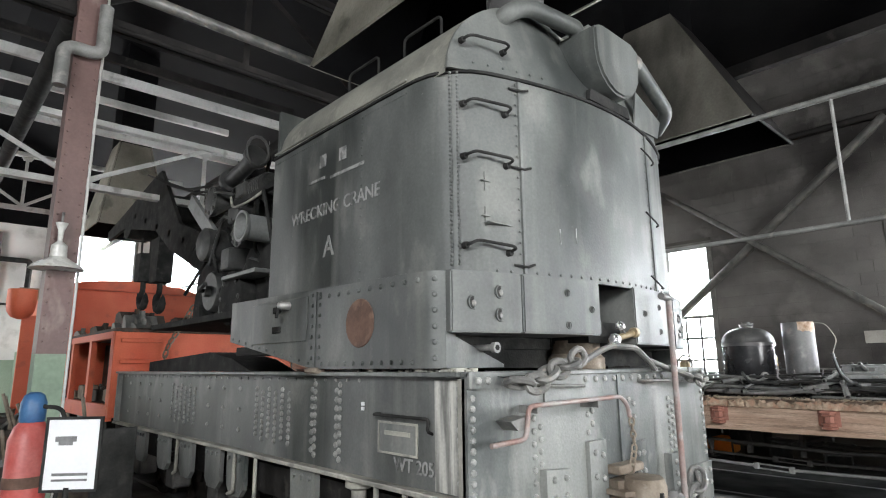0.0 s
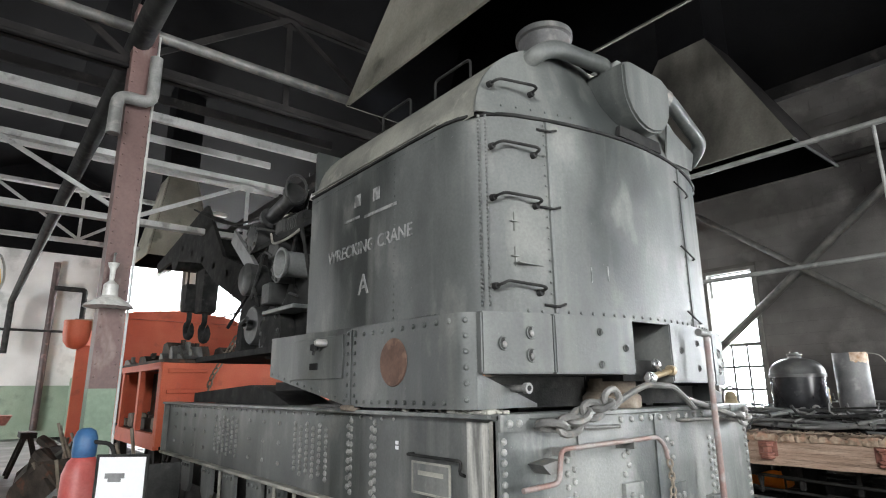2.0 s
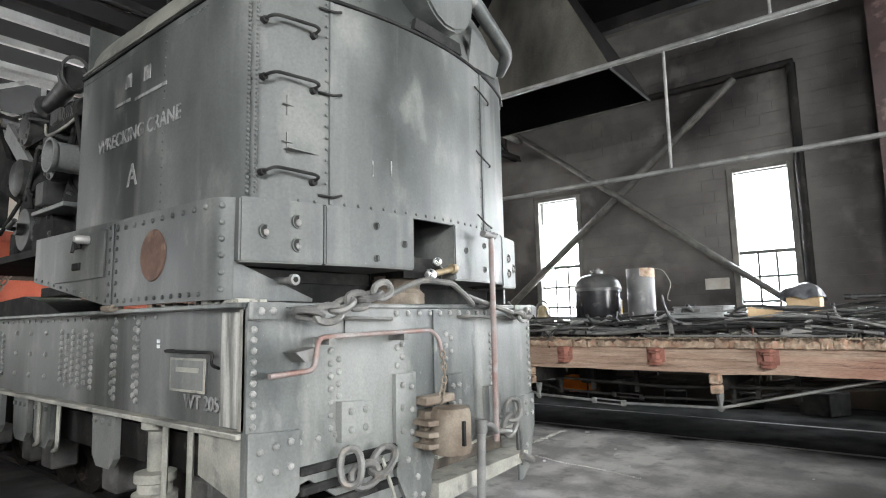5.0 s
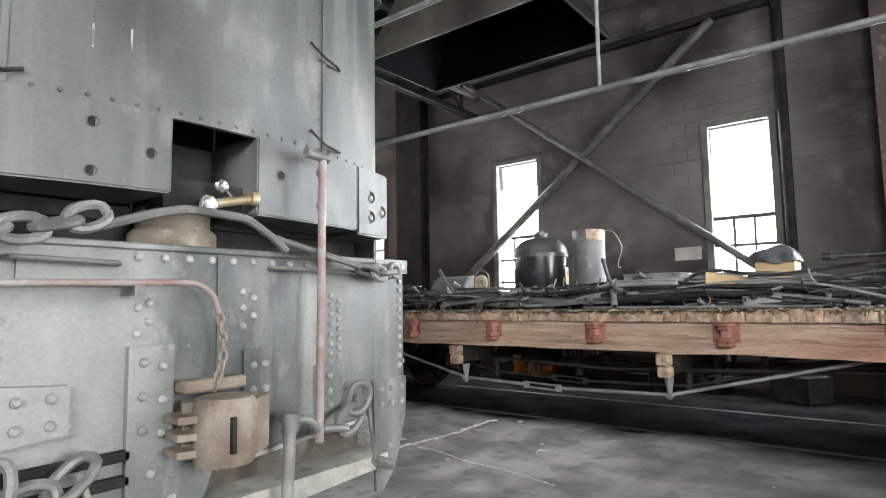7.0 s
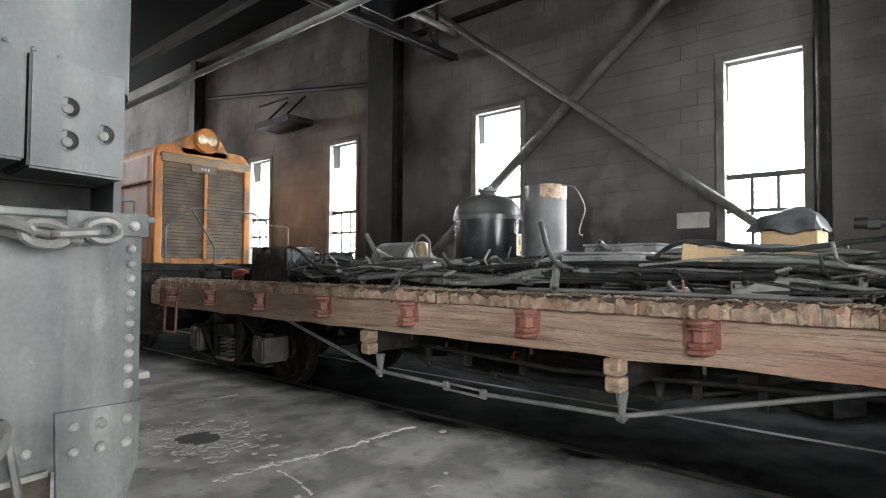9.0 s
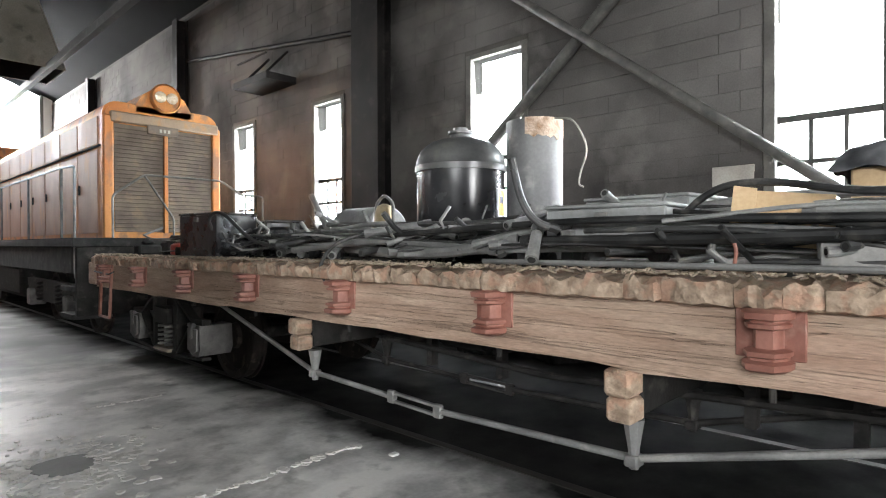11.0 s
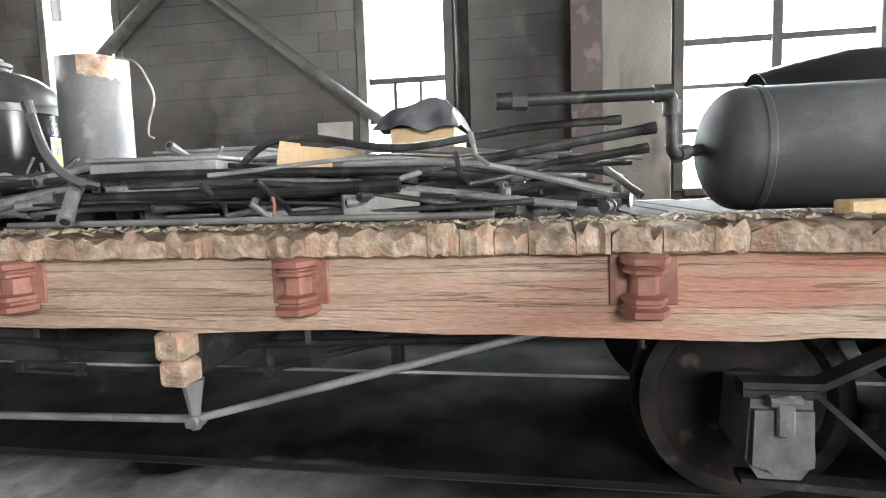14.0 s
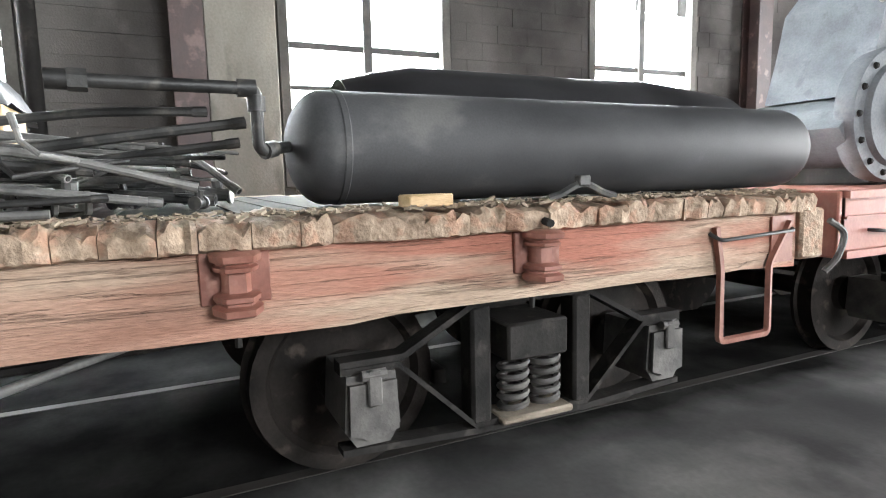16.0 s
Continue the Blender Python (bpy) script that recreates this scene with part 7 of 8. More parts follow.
scrap_pipe([(7.46, 1.74, 1.25), (7.6, 1.8, 1.40)], 0.027, M_GREYPIPE, "short open-ended grey pipe at the deck edge")
scrap_pipe(curve_pts([(7.75, 3.5, 1.3), (7.66, 2.9, 1.27), (7.62, 2.4, 1.28), (7.66, 1.95, 1.34)], 6), 0.033, M_GREYPIPE, "thick dusty grey pipe bending along the edge")
scrap_pipe(curve_pts([(7.5, 3.3, 1.25), (7.9, 3.7, 1.4), (8.1, 4.1, 1.5)], 6), 0.026, M_GREYPIPE, "open-ended grey pipe pointing off the deck")
scrap_pipe(curve_pts([(8.0, 3.95, 1.3), (8.0, 4.1, 1.5), (7.98, 4.25, 1.72)], 5), 0.024, M_IRON, "iron bar leaning up out of the pile", False)
scrap_pipe(curve_pts([(7.46, 3.3, 1.06), (7.42, 3.3, 1.2), (7.5, 3.2, 1.34), (7.7, 3.0, 1.4), (7.9, 2.4, 1.38)], 6), 0.012, M_PIPE, "black cable hanging over the deck edge", False)
scrap_pipe(curve_pts([(7.68, 5.15, 1.3), (7.5, 5.05, 1.52), (7.52, 4.85, 1.58), (7.6, 4.5, 1.36), (7.6, 4.0, 1.3)], 6), 0.016, M_PIPE, "black hose looping off the steel box", False)
scrap_pipe(curve_pts([(7.56, 0.93, 1.222), (7.55, 0.92, 1.3), (7.56, 0.95, 1.35), (7.62, 1.0, 1.36)], 6), 0.007, M_POCKET, "short pink wire hook on the deck", False)
# short lengths thrown across the pile
for k in range(44):
    y, x, z = rp.uniform(1.3, 5.6), rp.uniform(7.52, 8.1), DECK + rp.uniform(0.03, 0.2)
    L = rp.uniform(0.2, 0.6)
    q = rp.uniform(-0.9, 0.9)
    far_end = (x + L * math.cos(q), y + L * math.sin(q), z + rp.uniform(-0.02, 0.14))
    if any((Vector((p[0], p[1])) - Vector((8.42, 3.02))).length < 0.38 or (Vector((p[0], p[1])) - Vector((8.47, 2.42))).length < 0.26 for p in ((x, y), far_end)) or 4.7 < y < 5.8:
        continue
    scrap_pipe([(x, y, z), far_end], rp.choice((0.014, 0.02, 0.026)), M_GREYPIPE if k % 2 else M_PIPE, "short open-ended pipe thrown on the scrap pile")
# small fittings in the pile
for k in range(86):
    y, x = rp.uniform(-0.45, 5.6), rp.uniform(7.75, 9.2)
    if (Vector((x, y)) - Vector((8.42, 3.02))).length < 0.42 or (Vector((x, y)) - Vector((8.47, 2.42))).length < 0.3:
        continue
    s = rp.uniform(0.022, 0.042)
    bm = B()
    lathe(bm, [(s * 0.6, -s * 1.4), (s, -s * 1.4), (s, -s), (s * 0.7, -s * 0.9), (s * 0.7, s * 0.9), (s, s), (s, s * 1.3), (s * 0.5, s * 1.3)], (0, 0, 0), "x", 10)
    tube(bm, [(0, 0, 0), (0, 0, s * 1.8)], s * 0.6, 8)
    o = solid("pipe_fitting", bm, M_PIPE if rp.random() < 0.6 else M_GREYPIPE, "cast pipe fitting in the scrap pile", "pipe fitting", "scrap fittings on the flatcar")
    o.location, o.rotation_euler = (x, y, DECK + s * 0.9), (rp.uniform(-0.4, 0.4), 0, rp.uniform(0, 6.3))
for k in range(16):
    y, x = rp.uniform(-0.3, 6.6), rp.uniform(7.7, 9.3)
    if (Vector((x, y)) - Vector((8.42, 3.02))).length < 0.5 or (Vector((x, y)) - Vector((8.47, 2.42))).length < 0.4 or (x < 8.4 and 4.7 < y < 5.8):
        continue
    bm = B()
    w, d, h = rp.uniform(0.06, 0.16), rp.uniform(0.08, 0.25), rp.uniform(0.05, 0.14)
    bx(bm, -w, w, -d, d, 0, h, 0.01)
    tube(bm, [(0, -d * 0.6, h), (0, -d * 0.6, h + 0.05)], 0.03, 8)
    bx(bm, -w * 0.5, w * 0.5, -d * 0.2, d * 0.5, h, h + 0.03, 0.006)
    o = solid("machine_casting", bm, M_BLACK if rp.random() < 0.6 else M_IRON, "greasy black machine casting on the deck", "casting", "castings on the flatcar")
    o.location, o.rotation_euler = (x, y, DECK), (0, 0, rp.uniform(0, 3))
# ---------------------------------------------------------------- diesel locomotive behind the flatcar
loco = thing("diesel_locomotive", (8.82, 15.5, 0), "faded orange diesel switcher with a rusty radiator grille", "locomotive")
LY = 9.45
hx0, hx1 = 7.97, 9.67


def hood_profile(e=0.0):
    c = 8.82
    half = 0.85 - e
    pts = [(c - half, 1.42), (c - half, 3.22)]
    for k in range(7):
        q = k * math.pi / 12
        pts.append((c - half + 0.22 - 0.22 * math.cos(q), 3.22 + 0.2 * math.sin(q) - e))
    return pts + [(2 * c - x, z) for x, z in reversed(pts)]


prism(bm := B(), hood_profile(), "y", LY + 0.06, 19.0)
hood = part("hood", bm, M_ORANGE, loco, "faded orange hood with scorched brown panels")
prism(bm := B(), hood_profile(0.03), "y", LY + 0.02, LY + 0.06)
part("nose_face", bm, M_ORANGE, loco)
for x in (hx0 + 0.06, hx1 - 0.06):
    part("nose_post", bx(B(), x - 0.07, x + 0.07, LY - 0.03, LY + 0.02, 1.42, 3.2, 0.02), M_ORANGE, loco)
prism(bm := B(), [(8.42, 3.3), (9.22, 3.3), (9.22, 3.42), (9.12, 3.58), (8.98, 3.68), (8.66, 3.68), (8.52, 3.58), (8.42, 3.42)], "y", LY + 0.02, LY + 0.7)
part("headlight_housing", bm, M_ORANGE, loco)
lathe(bm := B(), [(0.0, 0.02), (0.22, 0.02), (0.225, -0.05), (0.205, -0.09), (0.2, -0.05), (0.0, -0.05)], (8.82, LY, 3.55), "y", 32)
hl = part("headlight", bm, M_ORANGE, loco)
for dx in (-0.085, 0.085):
    lathe(bm := B(), [(0.085, -0.05), (0.085, -0.075), (0.05, -0.09), (0, -0.095)], (8.82 + dx, LY, 3.56), "y", 20)
    part("headlight_lens", bm, M_LENS, hl, "round sealed-beam lens")
part("number_board", bx(B(), 8.55, 9.0, LY - 0.055, LY - 0.015, 2.98, 3.12, 0.01), M_SHUTTER, loco)
for k in range(3):
    part("number_mark", bx(B(), 8.72 + 0.06 * k, 8.755 + 0.06 * k, LY - 0.06, LY - 0.055, 3.02, 3.07), M_DUSTY, loco)
part("grille_lintel", bx(B(), hx0 + 0.08, hx1 - 0.03, LY - 0.05, LY + 0.02, 3.1, 3.26, 0.02), M_BROWN, loco, "chipped brown lintel")
part("grille_mullion", bx(B(), 8.79, 8.85, LY - 0.04, LY + 0.02, 1.5, 3.1, 0.008), M_ORANGE, loco)
for a, b in ((hx0 + 0.14, 8.785), (8.855, hx1 - 0.14)):
    n = 26
    for k in range(n):
        z = 1.52 + (3.08 - 1.52) * k / n
        bm = B()
        bx(bm, a, b, -0.006, 0.006, -0.036, 0.036, 0, Matrix.Translation((0, LY - 0.006, z + 0.03)) @ Matrix.Rotation(radians(-24), 4, "X"))
        part("shutter_slat", bm, M_SHUTTER, loco)
# hood side panels, doors, handrails
for k in range(9):
    y = LY + 0.25 + k * 1.02
    d = part("hood_door", bx(B(), hx0 - 0.012, hx0 + 0.01, y, y + 0.96, 1.5, 2.72, 0.004), M_FADED, hood)
    part("door_handle", bx(B(), hx0 - 0.035, hx0 - 0.012, y + 0.84, y + 0.88, 2.1, 2.24, 0.005), M_BLACK, d)
    part("upper_panel", bx(B(), hx0 - 0.01, hx0 + 0.01, y, y + 0.96, 2.8, 3.2, 0.004), M_FADED, hood)
part("seam_rail", tube(B(), [(hx0 - 0.02, LY + 0.1, 2.76), (hx0 - 0.02, 18.8, 2.76)], 0.018, 8), M_BLACK, loco)
part("running_board", bx(B(), 7.42, 10.22, LY - 0.65, 22.0, 1.3, 1.42, 0.01), M_BLACK, loco)
part("frame_side", bx(B(), 7.46, 7.52, LY - 0.4, 22.0, 0.95, 1.3), M_BLACK, loco)
part("pilot_plate", bx(B(), 7.46, 10.18, LY - 0.66, LY - 0.58, 0.4, 1.3, 0.01), M_TRUCK, loco)
part("cab", bx(B(), 7.55, 10.1, 19.0, 21.6, 1.42, 3.9, 0.04), M_ORANGE, loco)
part("step_well", bx(B(), 7.42, 7.9, LY - 0.6, LY - 0.05, 0.35, 0.42, 0.006), M_BLACK, loco)
part("step_well", bx(B(), 7.42, 7.9, LY - 0.6, LY - 0.05, 0.72, 0.78, 0.006), M_BLACK, loco)
for pts in ([(7.5, LY - 0.55, 0.8), (7.47, LY - 0.55, 0.95), (7.47, LY - 0.55, 2.35), (7.5, LY + 0.3, 2.4), (7.5, 18.0, 2.42)],
            [(7.5, LY + 0.2, 1.42), (7.5, LY + 0.2, 2.4)], [(7.5, LY + 2.2, 1.42), (7.5, LY + 2.2, 2.4)], [(7.5, LY + 4.4, 1.42), (7.5, LY + 4.4, 2.4)],
            [(7.9, LY - 0.62, 1.42), (7.9, LY - 0.62, 2.0), (8.3, LY - 0.62, 2.3), (9.4, LY - 0.62, 2.3), (9.75, LY - 0.62, 2.1), (10.1, LY - 0.62, 2.1), (10.1, LY - 0.62, 1.42)],
            [(8.3, LY - 0.62, 2.3), (8.7, LY - 0.62, 1.7), (8.7, LY - 0.62, 1.42)]):
    part("handrail", tube(B(), rounded(pts, 0.06), 0.016, 8), M_IRON, loco)
part("coupler", bx(B(), 8.68, 8.96, LY - 1.2, LY - 0.66, 0.75, 1.0, 0.04), M_TRUCK, loco)
for yc in (11.2, 18.8):
    for dy in (-1.15, 1.15):
        for x, o in ((8.03, -1), (9.61, 1)):
            wheel(b := B(), x, yc + dy, 0.42, o)
            part("wheel", b, M_WHEEL, loco)
        part("journal_box", bx(B(), 7.62, 7.86, yc + dy - 0.13, yc + dy + 0.13, 0.3, 0.58, 0.02), M_AXBOX, loco)
        spring(b := B(), 7.72, yc + dy * 0.5, 0.4, 0.72, 0.08, 0.02, 5)
        part("spring", b, M_TRUCK, loco)
    part("truck_frame", prism(B(), [(yc - 1.6, 0.75), (yc + 1.6, 0.75), (yc + 1.5, 0.55), (yc + 0.6, 0.4), (yc - 0.6, 0.4), (yc - 1.5, 0.55)], "x", 7.7, 7.8), M_TRUCK, loco)
part("fuel_tank", bx(B(), 7.7, 9.9, 13.4, 16.6, 0.35, 0.95, 0.08), M_TRUCK, loco)
# things at the far end of the deck
bm = B()
bx(bm, -0.12, 0.12, -0.03, 0.03, 0, 0.2, 0.03)
solid("folded_rag", bm, M_DUSTY, "pale folded rag on the deck end", "rag").location = (7.9, 6.1, 1.216)
lathe(bm := B(), [(0.09, 0), (0.1, 0.02), (0.1, 0.1), (0.07, 0.12), (0.03, 0.13)], (0, 0, 0), "z", 16)
solid("red_can", bm, M_EXTRED, "small red can on the deck end", "can").location = (7.85, 6.5, 1.216)
for x, y, s in ((7.7, 7.0, 0.12), (8.1, 7.2, 0.16), (8.6, 6.8, 0.2), (9.0, 7.3, 0.15)):
    bm = B()
    bx(bm, -s, s, -s * 0.7, s * 0.7, 0, s * 0.9, 0.02)
    bx(bm, -s * 0.5, s * 0.5, -s * 0.4, s * 0.4, s * 0.9, s * 1.3, 0.02)
    solid("machine_casting", bm, M_BLACK, "greasy black machine casting on the deck", "casting", "castings on the flatcar").location = (x, y, 1.216)

# ---------------------------------------------------------------- steel flatcar with an engine, beyond the timber one
car2 = thing("steel_flatcar", (8.82, -8.6, 0), "oxide-red steel flatcar carrying an engine", "flatcar")
q0, q1 = -13.0, -3.42
for x0, x1, lip in ((7.42, 7.47, 7.56), (10.17, 10.22, 10.08)):
    bm = B()
    bx(bm, x0, x1, q0, q1, 0.84, 1.2)
    bx(bm, min(x0 - 0.04, lip), max(x1, lip), q0, q1, 1.16, 1.2)
    bx(bm, min(x0 - 0.04, lip), max(x1, lip), q0, q1, 0.84, 0.88)
    bx(bm, min(x0 - 0.03, lip), max(x1, lip), q0, q1, 1.05, 1.065)
    part("side_channel", bm, M_OXIDE, car2)
part("deck_plate", bx(B(), 7.48, 10.16, q0, q1 - 0.05, 1.14, 1.18), M_OXIDE, car2)
part("end_sill", bx(B(), 7.42, 10.22, q1 - 0.04, q1 + 0.03, 0.84, 1.2, 0.01), M_OXIDE, car2)
part("corner_grab", tube(B(), rounded([(7.42, q1 - 0.25, 0.98), (7.36, q1 - 0.25, 0.98), (7.36, q1 - 0.6, 0.96), (7.42, q1 - 0.64, 0.9)], 0.03), 0.01, 6), M_PIPE, car2)
bogie(-5.38, car2)
bogie(-11.2, car2)
part("coupler", bx(B(), 8.7, 8.94, q1, q1 + 0.14, 0.78, 0.98, 0.03), M_TRUCK, car2)
eng = thing("diesel_engine", (8.7, -6.6, 1.18), "blue-grey engine block with a large gear housing", "engine")
prism(bm := B(), [(-4.15, 1.62), (-4.32, 1.78), (-4.7, 1.9), (-5.9, 1.92), (-7.6, 1.92), (-7.6, 1.4), (-5.6, 1.34), (-5.0, 1.28), (-4.6, 1.34), (-4.3, 1.46)], "x", 8.25, 9.3)
part("crankcase", bm, M_ENGINE, eng)
prism(bm := B(), [(-4.62, 1.9), (-4.75, 2.3), (-4.85, 2.7), (-5.1, 2.95), (-7.4, 2.95), (-7.4, 1.92)], "x", 8.35, 9.2)
part("cylinder_block", bm, M_ENGINE, eng)
lathe(bm := B(), [(0.3, 0), (0.3, -0.06), (0.17, -0.06), (0.165, -0.12), (0, -0.12)], (8.35, -5.12, 2.08), "x", 28)
hub = part("hub_cover", bm, M_ENGINE, eng, "round bolted hub cover")
for k in range(8):
    a = k * math.tau / 8
    rivet(h := B(), (8.288, -5.12 + 0.24 * math.cos(a), 2.08 + 0.24 * math.sin(a)), (-1, 0, 0), 0.025)
    part("bolt", h, M_BLACK, hub)
lathe(bm := B(), [(0.16, 0), (0.16, -0.05), (0, -0.05)], (8.35, -5.15, 2.55), "x", 24)
part("port_cover", bm, M_ENGINE, eng)
bm = B()
for k in range(9):
    rivet(bm, (8.25, -4.35 - k * 0.16, 1.44 - 0.1 * math.sin(min(1, k / 6) * math.pi)), (-1, 0, 0), 0.022)
row(bm, (8.25, -4.4, 1.78), (8.25, -5.6, 1.86), 9, (-1, 0, 0), 0.018)
part("bolts", bm, M_BLACK, eng, kind="stuff")
part("cradle", bx(B(), 8.3, 9.25, -7.4, -4.7, 1.18, 1.36, 0.02), M_BLACK, eng)
part("wiring", tube(B(), curve_pts([(8.3, -4.7, 2.6), (8.25, -4.6, 2.75), (8.3, -4.75, 2.9), (8.3, -4.6, 3.0)], 5), 0.03, 7), M_DUSTY, eng)
lathe(bm := B(), [(0.5, 0.1), (0.52, 0.0), (0.5, -0.05), (0.4, -0.06), (0.38, -0.1), (0.2, -0.12), (0.19, -0.16), (0, -0.16)], (8.24, -4.72, 1.72), "x", 36)
bell = part("bell_housing", bm, M_ENGINE, eng, "large round bolted housing")
for k in range(14):
    a = k * math.tau / 14
    rivet(h := B(), (8.18, -4.72 + 0.45 * math.cos(a), 1.72 + 0.45 * math.sin(a)), (-1, 0, 0), 0.02)
    part("bolt", h, M_BLACK, bell)
eng.location.y -= 0.6

# ---------------------------------------------------------------- orange-red idler wagon ahead of the crane
wag = thing("idler_wagon", (3.62, 13.5, 0), "bright orange-red wagon loaded with iron fittings", "wagon")
part("end_bulkhead", bx(B(), 2.26, 5.0, 9.24, 9.32, 0.95, 2.14, 0.01), M_RED, wag)
for z in (2.02, 1.72, 1.3):
    part("end_rib", bx(B(), 2.34, 2.9, 9.2, 9.238, z - 0.03, z + 0.03, 0.01), M_RED, wag)
part("side_sill", bx(B(), 2.26, 2.34, 9.33, 18.0, 0.9, 1.12), M_RED, wag)
part("top_rail", bx(B(), 2.26, 2.36, 9.33, 13.88, 2.05, 2.15), M_RED, wag)
for k in range(4):
    y = 9.33 + k * 1.3
    part("side_post", bx(B(), 2.27, 2.35, y, y + 0.14, 1.12, 2.05), M_RED, wag)
part("wagon_floor", bx(B(), 2.35, 5.0, 9.33, 18.0, 1.0, 1.1), M_WAGON, wag)
part("back_panel", bx(B(), 3.2, 3.26, 9.33, 13.88, 1.1, 2.1), M_WAGON, wag)
part("loading_deck", bx(B(), 2.3, 4.9, 9.33, 13.88, 2.15, 2.2), M_WAGON, wag)
part("cabin", prism(B(), [(13.9, 0.95), (17.9, 0.95), (17.9, 3.25), (13.9, 3.25)], "x", 2.2, 5.1), M_RED, wag)
part("cabin_roof", prism(B(), [(2.1, 3.25), (5.2, 3.25), (4.6, 3.42), (3.66, 3.5), (2.7, 3.42)], "y", 13.8, 18.0), M_RED, wag)
for y in (10.4, 12.0, 15.0, 16.8):
    for x, o in ((2.83, -1), (4.41, 1)):
        wheel(b := B(), x, y, 0.42, o)
        part("wheel", b, M_WHEEL, wag)
rw = random.Random(31)
for k in range(26):
    y, x, z = rw.uniform(9.5, 13.4), rw.uniform(2.45, 4.4), 2.2
    w, d, h = rw.uniform(0.06, 0.25), rw.uniform(0.1, 0.4), rw.uniform(0.06, 0.28)
    bm = B()
    prism(bm, [(-d, 0), (d, 0), (d * 0.7, h), (d * 0.1, h * 1.1), (-d * 0.6, h * 0.6)], "x", -w, w)
    tube(bm, [(0, -d * 0.4, h * 0.5), (0, -d * 0.4, h + 0.06)], 0.04, 7)
    solid("iron_fitting", bm, M_WAGON if k % 3 else M_IRON, "rusty rerailing casting on the wagon deck", "casting", "castings on the wagon").location = (x, y, z)
for k in range(22):
    y, z = rw.uniform(9.6, 13.4), rw.uniform(1.1, 1.35)
    bm = B()
    s = rw.uniform(0.08, 0.22)
    bx(bm, -s * 0.6, s * 0.6, -s, s, 0, s * 1.2, 0.02)
    tube(bm, [(0, -s, s * 1.25), (0.05, s, s * 1.3)], s * 0.2, 7)
    solid("stored_tackle", bm, M_WAGON if k % 2 else M_RUST, "greasy tackle stowed in the wagon side", "tackle", "tackle in the wagon").location = (rw.uniform(2.45, 2.95), y, 1.102)
ch = thing("hanging_chain", (2.9, 9.15, 1.5), "rusty chain hanging down the wagon end", "chain")
chain("chain", [(3.3, 9.12, 2.6), (3.1, 9.14, 2.2), (2.95, 9.16, 1.9), (2.9, 9.16, 1.5)], 0.11, 0.014, M_RUST, ch)

# hopper of the same orange beside the wagon
drum = thing("orange_hopper", (1.62, 13.0, 0), "orange-red round-bottomed hopper on an orange-red post", "hopper")
lathe(bm := B(), [(0.03, 2.52), (0.14, 2.56), (0.21, 2.66), (0.23, 2.8), (0.23, 3.06), (0.21, 3.06), (0.2, 2.8), (0.03, 2.58)], (1.56, 13.0, 0), "z", 24)
part("bowl", bm, M_RED, drum)
part("post", bx(B(), 1.6, 1.84, 13.02, 13.1, 0, 2.6, 0.008), M_RED, drum)
part("bracket", bx(B(), 1.5, 1.84, 12.96, 13.02, 2.88, 3.1, 0.006), M_BROWN, drum)

# ---------------------------------------------------------------- by the column
lamp = thing("hanging_lamp", (0.95, 5.8, 2.5), "white enamel shaded lamp hung beside the column", "lamp")
lathe(bm := B(), [(0.2, 2.46), (0.205, 2.455), (0.19, 2.48), (0.11, 2.53), (0.065, 2.56), (0.06, 2.66), (0.04, 2.68), (0.02, 2.7)], (0.95, 5.8, 0), "z", 28)
part("shade", bm, M_ENAMEL, lamp)
part("neck", tube(B(), [(0.95, 5.8, 2.7), (0.95, 5.8, 2.8), (0.95, 5.8, 2.86)], [0.02, 0.025, 0.05], 10), M_ENAMEL, lamp)
part("stem", tube(B(), rounded([(0.95, 5.8, 2.84), (0.95, 5.8, 2.95), (0.97, 5.89, 2.97)], 0.03), 0.01, 8), M_IRON, lamp)
ext = thing("fire_extinguisher", (0.78, 4.9, 0), "large faded red extinguisher under a blue cover", "extinguisher")
lathe(bm := B(), [(0.11, 0.0), (0.125, 0.03), (0.125, 1.16), (0.1, 1.24), (0.05, 1.3)], (0.78, 4.9, 0), "z", 24)
part("cylinder", bm, M_EXTRED, ext)
lathe(bm := B(), [(0.07, 1.26), (0.078, 1.3), (0.078, 1.4), (0.06, 1.45), (0.03, 1.47)], (0.78, 4.9, 0), "z", 20)
part("cap_cover", bm, M_BLUE, ext)
part("band", lathe(B(), [(0.127, 0.86), (0.129, 0.87), (0.129, 0.92), (0.127, 0.93)], (0.78, 4.9, 0), "z", 24), M_DIAL, ext)
part("hose", tube(B(), curve_pts([(0.82, 4.85, 1.38), (0.95, 4.8, 1.3), (0.95, 4.8, 0.8), (0.86, 4.78, 0.4)], 6), 0.014, 8), M_BLACK, ext)
sg = thing("display_board", (0.88, 4.08, 0), "white printed notice in a black frame on a stand", "sign")
sv = Vector((0.228, -0.181, 0)).normalized()
sn = Vector((-0.181, -0.228, 0)).normalized()
ms = Matrix(((sv.x, 0, sn.x, 0.877), (sv.y, 0, sn.y, 4.085), (0, 1, 0, 1.135), (0, 0, 0, 1)))
part("board", bx(B(), -0.145, 0.145, -0.195, 0.195, -0.01, 0.0, 0, ms), M_SIGN, sg)
bm = B()
for a, b, c, d in ((-0.16, 0.16, 0.195, 0.21), (-0.16, 0.16, -0.21, -0.195), (-0.16, -0.145, -0.195, 0.195), (0.145, 0.16, -0.195, 0.195)):
    bx(bm, a, b, c, d, -0.014, 0.006, 0, ms)
part("frame", bm, M_BLACK, sg)
